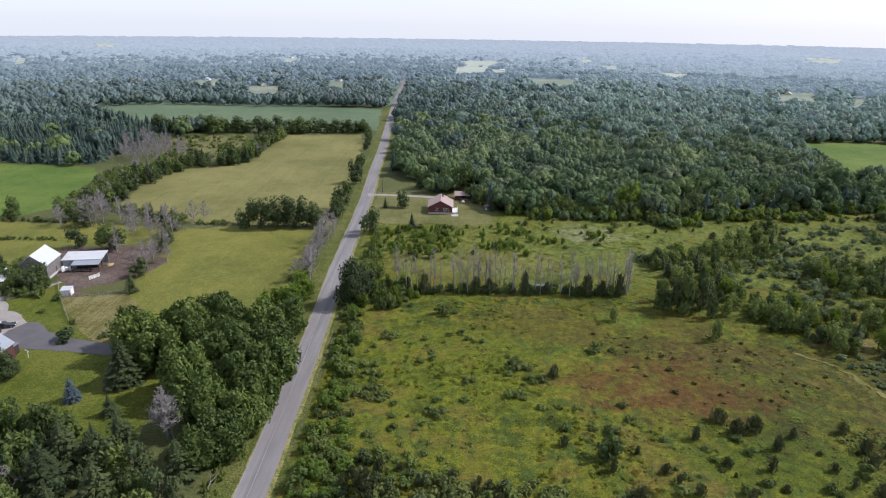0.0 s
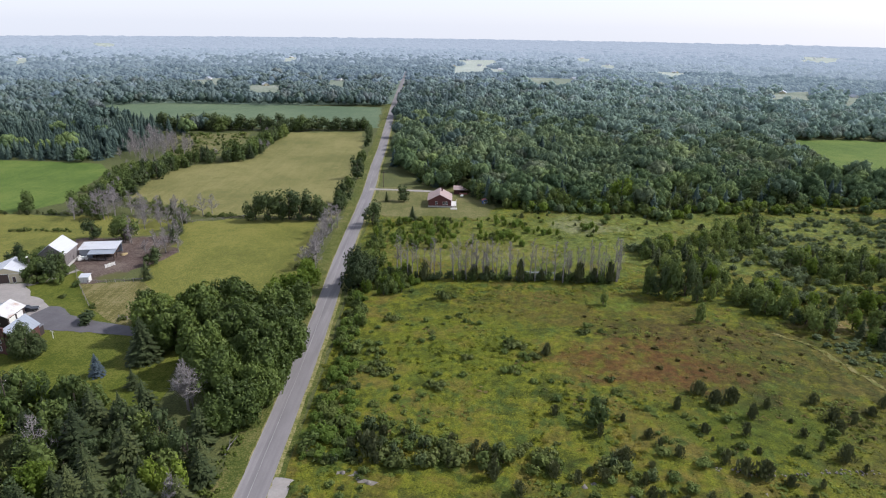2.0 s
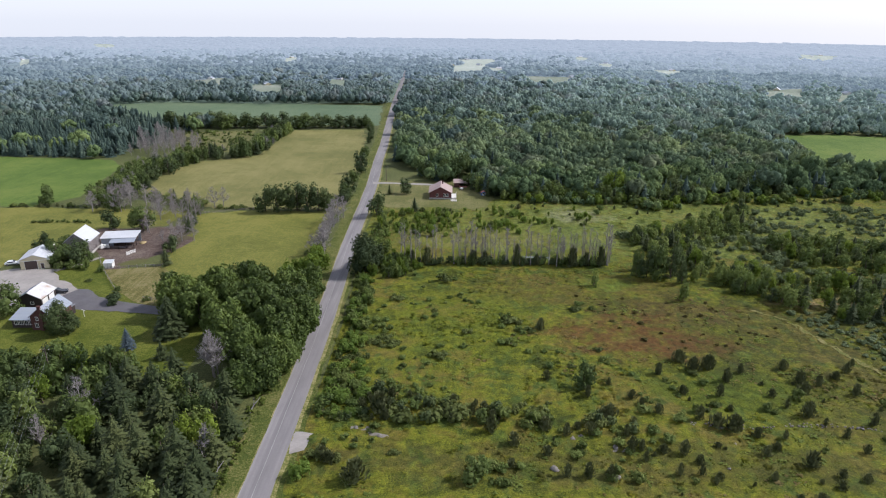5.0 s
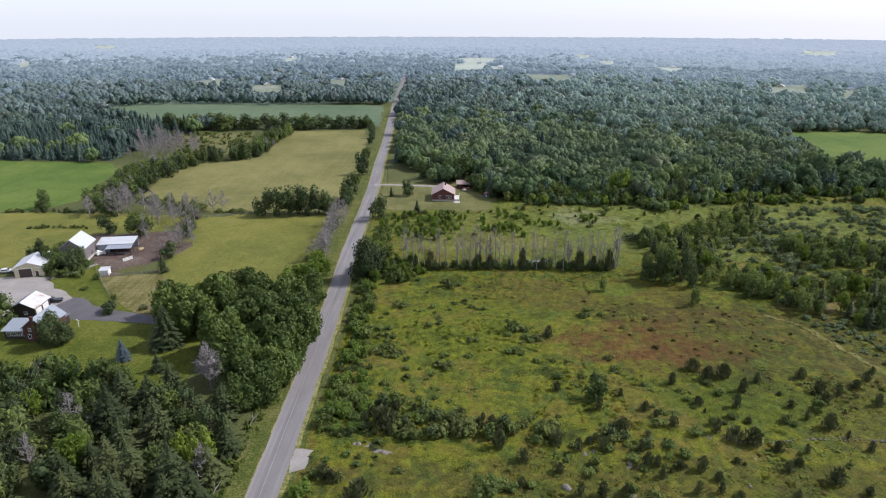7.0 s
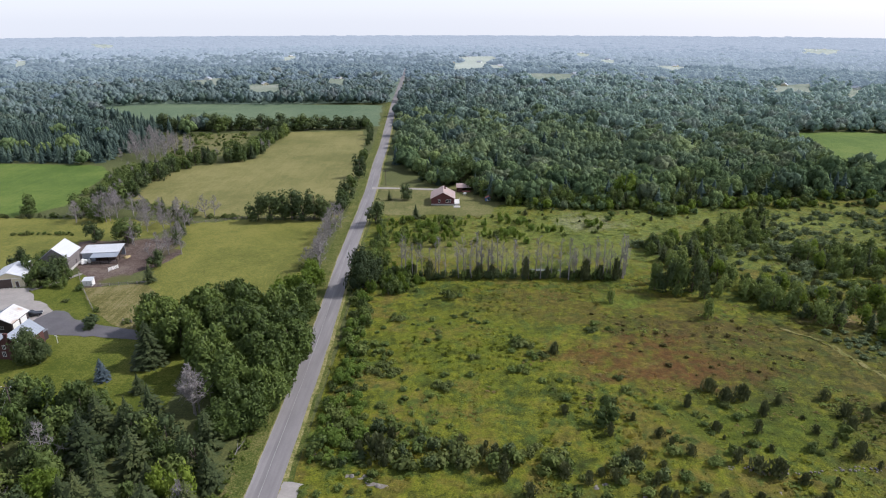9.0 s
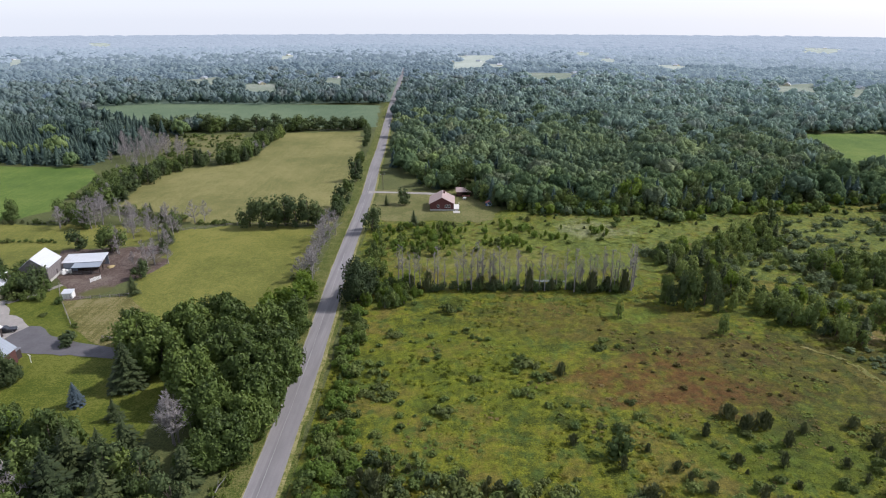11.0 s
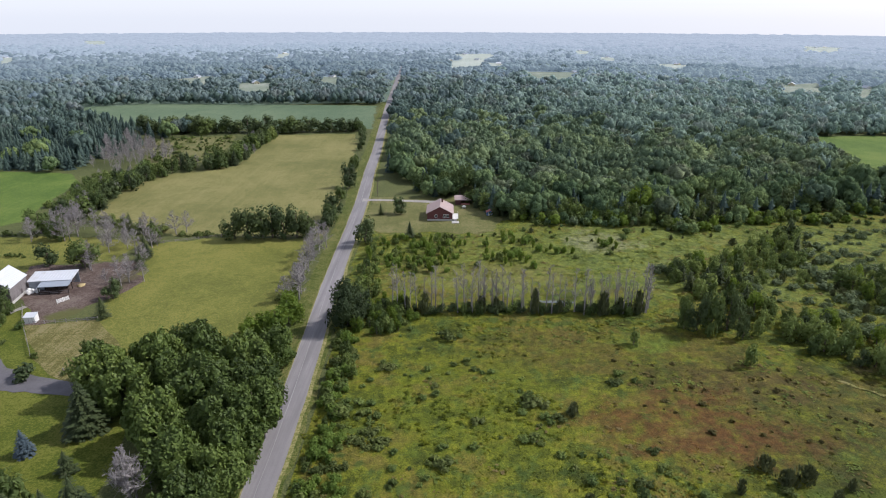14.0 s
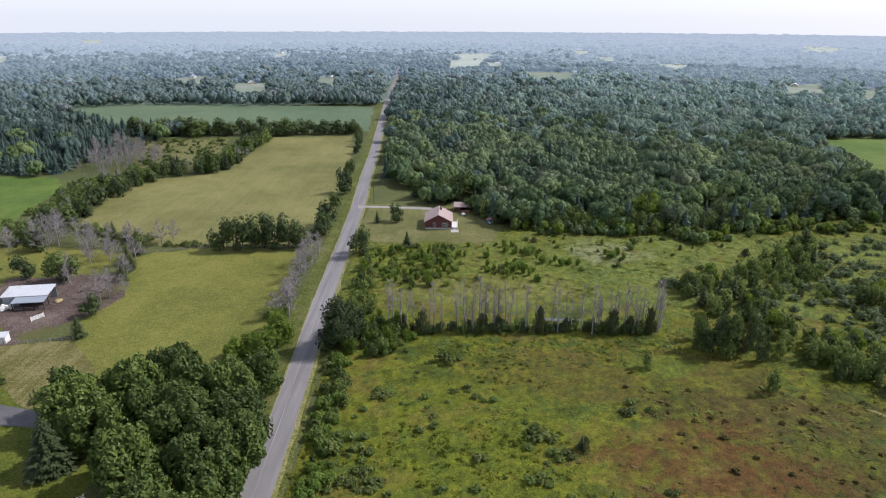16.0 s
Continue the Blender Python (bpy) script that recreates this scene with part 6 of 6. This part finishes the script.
def shelter():
    s = at("cattle_shelter", -123.4, 189.6, 9.0, "long open-fronted livestock shelter with pale steel roofs", "shelter")
    part("back_wall", boxes((-6.1, 2.9, 0, 6.1, 3.05, 3.9)), ROOF_GREY, s)
    part("side_wall", boxes((-6.1, -2.4, 0, -5.95, 2.9, 3.2)), ROOF_GREY, s)
    part("front_wall", boxes((-6.1, -2.55, 0, -2.0, -2.4, 3.15)), ROOF_GREY, s)
    part("gable_panel", prism([(5.95, 2.0), (6.1, 2.0), (6.1, 3.2), (5.95, 3.2)], -2.4, 0.2), BOARD_DARK, s)
    ra = part("roof", prism([(-2.9, 3.12), (3.3, 3.98), (3.3, 4.1), (-2.9, 3.24)], -6.4, 6.4), ROOF_WHITE, s)
    ra.rotation_euler = (0, 0, radians(90))
    for i in range(15):
        x = -6.3 + 12.6 * i / 14
        q = part("roof_seam", prism([(-2.9, 3.24), (3.3, 4.1), (3.3, 4.15), (-2.9, 3.29)], x - 0.03, x + 0.03), ROOF_WHITE, ra)
    lean = part("lean_to_roof", prism([(-6.1, 2.45), (-2.6, 2.95), (-2.6, 3.07), (-6.1, 2.57)], -6.4, 2.3), ROOF_GREY, s, "blue-grey lean-to roof")
    lean.rotation_euler = (0, 0, radians(90))
    for x in (-2.1, 0.7, 3.5, 6.2):
        part("post", boxes((x - 0.09, -5.95, 0, x + 0.09, -5.77, 2.45)), BOARD_DARK, s)
    for x in (-2.0, 2.0, 5.9):
        part("post", boxes((x - 0.09, -2.5, 0, x + 0.09, -2.32, 3.1)), BOARD_DARK, s)
    part("feed_rail", boxes((-2.1, -5.9, 0.9, 6.2, -5.82, 1.05), (-2.1, -5.9, 0.4, 6.2, -5.82, 0.55)), BOARD_GREY, s)


def hut():
    h = at("small_hut", -115.7, 166.2, 8, "small white steel hut with lean roof", "hut")
    part("wall", prism([(-1.1, 0), (1.1, 0), (1.1, 2.25), (-1.1, 1.85)], -1.4, 1.4), WHITE, h).rotation_euler = (0, 0, radians(90))
    part("roof", prism([(-1.25, 1.83), (1.25, 2.29), (1.25, 2.37), (-1.25, 1.91)], -1.55, 1.55), ROOF_WHITE, h).rotation_euler = (0, 0, radians(90))
    opening(h, "door", 0.3, 0.1, 0.8, 1.6, -1.1, WHITE, STEEL)


def garage():
    g = at("garage", -140.7, 168.5, 16.5, "cream workshop garage with a white steel roof", "garage")
    w, l, e, r = 8.6, 10.0, 3.4, 5.0
    part("wall", gable_body(w, l, e, r), CREAM, g)
    gable_roof(g, w, l, e, r, 0.4, ROOF_WHITE, ROOF_WHITE, 0.9)
    opening(g, "door", -1.1, 0.05, 3.7, 2.9, -l / 2, BROWN_DOOR)
    opening(g, "door", 2.2, 0.05, 0.9, 1.9, -l / 2, BROWN_DOOR, bars=False)
    for y in (-2.5, 2.0):
        opening(g, "window", y, 1.3, 1.1, 0.9, -w / 2, GLASS, side=1)
    part("eave_board", boxes((-w / 2 - 0.45, -l / 2 - 0.4, e - 0.32, w / 2 + 0.45, -l / 2 - 0.33, e - 0.2)), WHITE, g)


def old_garage():
    g = at("old_garage", -122.0, 138.0, 4, "dark board garage with a rusting pale steel roof", "garage")
    w, l, e, r = 6.8, 7.6, 3.0, 4.8
    part("wall", gable_body(w, l, e, r), BOARD_DARK, g)
    gable_roof(g, w, l, e, r, 0.4, ROOF_GREY, ROOF_RUST, 0.8)
    for y in (-1.9, 1.5):
        opening(g, "door", y, 0.05, 2.5, 2.2, -w / 2, WHITE, side=1)
    opening(g, "window", 0.8, 1.2, 0.8, 0.7, -l / 2, GLASS)


def farmhouse():
    h = at("farmhouse", -109.4, 125.2, 1, "old brown-red brick farmhouse with outside chimney and low wing", "house")
    w, l, e, r = 6.0, 8.6, 4.1, 6.6
    part("wall", gable_body(w, l, e, r), BRICK_DULL, h)
    gable_roof(h, w, l, e, r, 0.35, ROOF_SLATE, ROOF_GREY, 0.8)
    part("chimney", boxes((-0.4, -l / 2 - 0.45, -0.1, 0.4, -l / 2, 7.2), (-0.48, -l / 2 - 0.53, 7.1, 0.48, -l / 2 + 0.1, 7.3)), BRICK_DULL, h, "tall red brick chimney")
    for x in (-1.6, 1.7):
        opening(h, "window", x, 0.9, 0.75, 1.2, -l / 2, GLASS)
        opening(h, "window", x * 0.8, 3.0, 0.6, 0.9, -l / 2, GLASS)
    for y in (-2.2, 1.6):
        opening(h, "window", y, 0.9, 0.9, 1.2, -w / 2, GLASS, side=1)
    wing = part("wing", boxes((-9.2, -3.0, -0.1, -3.0, 1.6, 2.6)), BOARD_DARK, h)
    part("wing_roof", prism([(-3.5, 2.45), (2.0, 3.65), (2.0, 3.78), (-3.5, 2.58)], 2.98, 9.6), ROOF_GREY, wing, "blue-grey metal wing roof").rotation_euler = (0, 0, radians(90))
    for x in (-8.0, -6.6, -5.2, -3.8):
        opening(wing, "window", x, 1.0, 0.9, 1.1, -3.0, GLASS)
    part("porch", boxes((-3.0, l / 2, 0, 2.4, l / 2 + 2.4, 2.5)), BOARD_DARK, h)
    part("porch_roof", boxes((-3.2, l / 2 - 0.05, 2.5, 2.6, l / 2 + 2.6, 2.62)), ROOF_SLATE, h)


def vehicle(name, x, y, turn, paint, label, pickup=False):
    v = at(name, x, y, turn, label, "car", z=0.05)
    L, W = (5.2, 1.9) if pickup else (4.5, 1.8)
    prof = [(-L / 2, 0.45), (L / 2, 0.45), (L / 2 - 0.05, 0.85), (L / 2 - 1.2, 1.0)]
    prof += [(0.75, 1.05), (0.15, 1.62), (-0.9, 1.66), (-1.15, 1.02), (-L / 2, 1.0)] if pickup else [(0.85, 1.02), (0.1, 1.45), (-1.3, 1.45), (-1.95, 1.0), (-L / 2, 0.92)]
    bm = prism(prof, -W / 2, W / 2)
    bmesh.ops.bevel(bm, geom=bm.edges[:], offset=0.05, segments=1, affect="EDGES")
    part("body", bm, paint, v)
    gx = (-0.85, 0.35) if pickup else (-1.25, 0.4)
    for s in (-1, 1):
        y0, y1 = sorted((s * (W / 2 - 0.01), s * (W / 2 + 0.012)))
        part("side_window", boxes((gx[0], y0, 1.08, gx[1], y1, 1.4)), GLASS, v)
    k = 0.5 if pickup else 0.55
    part("windscreen", prism([(k - 0.28, 1.47), (k + 0.27, 1.09), (k + 0.3, 1.12), (k - 0.25, 1.5)], -W / 2 + 0.15, W / 2 - 0.15), GLASS, v)
    if pickup:
        part("cargo_bed", boxes((-L / 2 + 0.1, -W / 2 + 0.12, 0.7, -1.25, W / 2 - 0.12, 1.03)), RUBBER, v)
    for s in (-1, 1):
        part("headlight", boxes((L / 2 - 0.06, s * 0.65 - 0.18, 0.68, L / 2 + 0.01, s * 0.65 + 0.18, 0.82)), WHITE, v)
    for sx in (-1, 1):
        for sy in (-1, 1):
            bm = bmesh.new()
            bmesh.ops.create_cone(bm, cap_ends=True, segments=14, radius1=0.35, radius2=0.35, depth=0.24, matrix=pose(sx * L * 0.31, sy * (W / 2 - 0.1), 0.35, 90, 0, 0))
            tyre = part("tyre", bm, RUBBER, v)
            bm = bmesh.new()
            bmesh.ops.create_cone(bm, cap_ends=True, segments=12, radius1=0.2, radius2=0.2, depth=0.26, matrix=pose(sx * L * 0.31, sy * (W / 2 - 0.1), 0.35, 90, 0, 0))
            part("rim", bm, STEEL, tyre)


def pole(x, y, h, label, arm=True):
    p = at("utility_pole", x, y, 0, label, "pole")
    V, F = tubes([[(Vector((0, 0, -0.3)), 0.15), (Vector((0, 0, h * 0.5)), 0.13), (Vector((0, 0, h)), 0.10)]], 8)
    mesh_part("shaft", np_mesh("shaft", V, F, BARK, smooth=True), p)
    if arm:
        part("crossarm", boxes((-1.05, -0.05, h - 0.7, 1.05, 0.05, h - 0.6)), BARK, p)
        for dx in (-1, 0, 1):
            part("insulator", boxes((dx - 0.05, -0.05, h - 0.58, dx + 0.05, 0.05, h - 0.4)), WHITE, p)
    else:
        part("lamp_head", boxes((-0.15, -0.7, h - 0.15, 0.15, 0.1, h + 0.05)), WHITE, p)


def playhouse():
    p = at("playhouse", 16.3, 265.4, 0, "small blue playhouse with a faded red roof", "playhouse")
    part("wall", gable_body(3.0, 2.2, 1.5, 2.2), BLUE, p)
    gable_roof(p, 3.0, 2.2, 1.5, 2.2, 0.2, RED, RED, ends=0.2)
    opening(p, "window", 0.5, 0.6, 0.5, 0.5, -1.1, GLASS)
    opening(p, "door", -0.5, 0.05, 0.6, 1.2, -1.1, WHITE, bars=False)


def tank():
    t = at("fuel_tank", 5.4, 274.4, 25, "white horizontal fuel tank on two feet", "tank", z=0.1)
    bm = bmesh.new()
    bmesh.ops.create_uvsphere(bm, u_segments=14, v_segments=10, radius=0.55, matrix=pose(0, 0, 0.85) @ Matrix.Diagonal((1.9, 1, 1, 1)))
    part("vessel", bm, WHITE, t)
    for x in (-0.55, 0.55):
        part("foot", boxes((x - 0.08, -0.35, 0, x + 0.08, 0.35, 0.5)), CONCRETE, t)


def fence(x0, y0, x1, y1, gap, label, rails=2):
    L = math.hypot(x1 - x0, y1 - y0)
    f = at("fence", x0, y0, math.degrees(math.atan2(y1 - y0, x1 - x0)), label, "fence")
    n = max(1, int(L / gap))
    for i in range(n + 1):
        x = L * i / n
        dz = rng.uniform(-0.1, 0.12)
        part("post", boxes((x - 0.07, -0.07, -0.2, x + 0.07, 0.07, 1.25 + dz)), DEAD_WOOD, f)
    for k in range(rails):
        z = 1.05 - 0.45 * k
        part("rail", boxes((0, -0.11, z - 0.05, L, -0.075, z + 0.05)), DEAD_WOOD, f)


def boulder(x, y, s, z=0.25, seed=0):
    rnd = np.random.default_rng(900 + seed)
    V, F = ball(rnd, (0, 0, 0), 1.0, 0.65, 0.12, 6, 9)
    ob = new("boulder", np_mesh("boulder", V, F, ROCK))
    ob.matrix_world = pose(x, y, z, 0, 0, rnd.uniform(0, 360)) @ Matrix.Diagonal((s, s * 0.8, s, 1))
    return tagged(ob, "pale grey limestone boulder in the grass", "boulder", "boulders in the meadow")


red_house(), red_shed(), barn(), shelter(), hut(), garage(), old_garage(), farmhouse(), playhouse(), tank()
vehicle("pickup_truck", -119.6, 144.4, 25, CAR_DARK, "dark pickup truck parked on the farmyard", True)
vehicle("car", -149.4, 167.2, 20, CAR_WHITE, "white car parked on grass beside the garage")
pole(-135.0, 169.3, 7.0, "wooden yard lamp pole beside the garage", False)
pole(-34.2, 291.0, 8.5, "wooden utility pole by the house drive")
fence(-114.0, 164.4, -98.0, 167.2, 2.6, "weathered rail fence along the barnyard")
fence(-117.6, 165.0, -123.8, 174.6, 2.6, "weathered rail fence along the barnyard")
fence(-104.0, 147.5, -115.6, 162.5, 3.0, "weathered post and rail fence of the paddock")
fence(-110.5, 227.0, -88.0, 236.0, 4.0, "old post and rail fence between fields")
fence(-88.0, 236.4, -52.0, 237.2, 4.0, "old post and rail fence between fields")
fence(-92.0, 141.0, -84.0, 139.2, 2.4, "weathered post and rail fence of the paddock")
wf = at("white_board_fence", -115.4, 177.2, 60, "short white board pen panel on bare dirt", "fence")
for i in range(4):
    part("board", boxes((0, -0.03, 0.25 + 0.3 * i, 3.6, 0.03, 0.45 + 0.3 * i)), WHITE, wf)
for x in (0.1, 1.8, 3.5):
    part("post", boxes((x - 0.06, 0.03, -0.1, x + 0.06, 0.14, 1.5)), WHITE, wf)
for i, (x, y) in enumerate([(-128.8, 185.4), (-127.4, 184.8), (-126.2, 185.1), (-128.0, 183.8)]):
    bale = at("wrapped_bale", x, y, 20 * i, "white plastic-wrapped round hay bale", "hay bale", "bales by the shelter")
    bm = bmesh.new()
    bmesh.ops.create_cone(bm, cap_ends=True, segments=16, radius1=0.65, radius2=0.65, depth=1.2, matrix=pose(0, 0, 0.66, 90, 0, 0))
    bmesh.ops.bevel(bm, geom=bm.edges[:], offset=0.08, segments=2, affect="EDGES")
    part("wrapping", bm, WHITE, bale)
hay = at("straw_pile", -115.8, 190.4, 0, "loose heap of yellow straw beside the shelter", "straw")
hv, hf = ball(np.random.default_rng(5), (0, 0, 0.1), 1.3, 0.45, 0.15, 7, 12)
mesh_part("heap", np_mesh("heap", hv, hf, STRAW_BALE), hay)
line = at("clothes_line", -103.1, 129.2, -30, "white T-shaped clothes line post on the lawn", "clothes line")
part("post", boxes((-0.06, -0.06, -0.1, 0.06, 0.06, 2.2)), WHITE, line)
part("crossbar", boxes((-0.8, -0.05, 2.0, 0.8, 0.05, 2.12)), WHITE, line)
pole(-92.0, 96.5, 8.8, "wooden utility pole rising out of the thicket")
pole(-69.0, 46.0, 8.8, "wooden utility pole rising out of the thicket")


def power_line(a, b, sag):
    """A wire that hangs between two points."""
    a, b = Vector(a), Vector(b)
    path = [(a.lerp(b, k / 12) - Vector((0, 0, sag * 4 * (k / 12) * (1 - k / 12))), 0.010) for k in range(13)]
    V, F = tubes([path], 4)
    return tagged(new("power_line", np_mesh("power_line", V, F, STEEL)), "thin pale overhead wire between two poles", "wire", "overhead wires")


for dx in (-1, 0, 1):
    power_line((-92.0 + dx, 96.5, 8.45), (-69.0 + dx, 46.0, 8.45), 0.7)


def leaning_stem(x, y, turn, length):
    """A dead bare stem that leans out over the verge."""
    o = at("leaning_stem", x, y, turn, "pale dead stem leaning out over the verge", "dead stem")
    V, F = tubes([[(Vector((0, 0, -0.1)), 0.11), (Vector((length * 0.35, 0.1, length * 0.28)), 0.09), (Vector((length * 0.75, -0.1, length * 0.5)), 0.05)], [(Vector((length * 0.35, 0.1, length * 0.28)), 0.05), (Vector((length * 0.5, 0.5, length * 0.6)), 0.02)]], 6)
    mesh_part("stem", np_mesh("stem", V, F, DEAD_WOOD, smooth=True), o)


leaning_stem(-42.6, 85.0, 60, 4.5)
leaning_stem(-42.8, 65.5, 70, 3.6)

for i, (x, y, s) in enumerate([(20, 69, 0.9), (31, 67, 0.9), (25, 78, 0.6), (33, 75.5, 0.7), (-14, 78, 0.7), (-16, 79, 0.5), (-19, 80.5, 0.6), (34, 77, 0.5), (27, 79, 0.5), (36, 68, 0.35), (53, 70, 0.35)]):
    boulder(x, y, s, seed=i)
bare = [((25, 78.5), (2.6, 1.2)), ((33, 75.5), (2.4, 1.3)), ((-14, 78), (2.2, 1.0)), ((-18, 80.5), (2.0, 0.8)), ((56, 77.5), (1.6, 1.8))]
for i, ((x, y), (a, b)) in enumerate(bare):
    sheet("bare_rock", [(x + a * math.cos(k * 0.7), y + b * math.sin(k * 0.7)) for k in range(9)], 0.30, ROCK, "bare pale limestone showing through the turf", "bare rock", 0.2, 1.0, seed=70 + i)
wall_ob = at("stone_wall", 70, 83, 0, "low tumbled dry stone wall half hidden in weeds", "stone wall")
for i in range(90):
    rnd = np.random.default_rng(300 + i % 6)
    if i < 6:
        V, F = ball(rnd, (0, 0, 0), 1.0, 0.6, 0.14, 5, 7)
        STONES = [] if i == 0 else STONES
        STONES.append(np_mesh("stone", V, F, ROCK))
    o = mesh_part("stone", STONES[i % 6], wall_ob)
    x = -20 + 40 * rng.uniform(0, 1)
    s = rng.uniform(0.14, 0.30)
    o.matrix_basis = pose(x, 0.6 * math.sin(x * 0.2) + rng.normal(0, 0.4), 0.3 + 0.2 * rng.uniform(0, 1), 0, 0, rng.uniform(0, 360)) @ Matrix.Diagonal((s, s, s, 1))
pond = sheet("pond", [(24, 180), (26, 178.8), (31, 178.2), (35, 178.4), (36, 179.6), (30, 180.6)], 0.6, Nodes("still_pale_water", 0.08, 0.5).colour((0.10, 0.11, 0.10)).m, "small still pool of water behind the dead trees", "water", 0.2, 1.5, seed=90)


def far_house(x, y, turn, wall, roof):
    h = at("far_house", x, y, turn, "small pale house far off among fields", "house", "far houses")
    part("wall", gable_body(8, 10, 2.8, 5.0), wall, h)
    gable_roof(h, 8, 10, 2.8, 5.0, 0.4, roof, roof)
    for x in (-2.2, 2.2):
        opening(h, "window", x, 1.0, 1.2, 1.3, -5, GLASS)


for i, (x, y) in enumerate([(-365, 925), (0, 1370), (60, 1400), (95, 1255), (200, 1030), (440, 830), (510, 790), (455, 1290), (400, 1640), (440, 2170), (40, 1690), (-435, 1700), (-1020, 1470), (-250, 825), (-170, 930), (1400, 2420), (1300, 2300)]):
    far_house(x, y, 30 * i, (WHITE, CREAM)[i % 2], (ROOF_GREY, ROOF_WHITE)[i % 2])
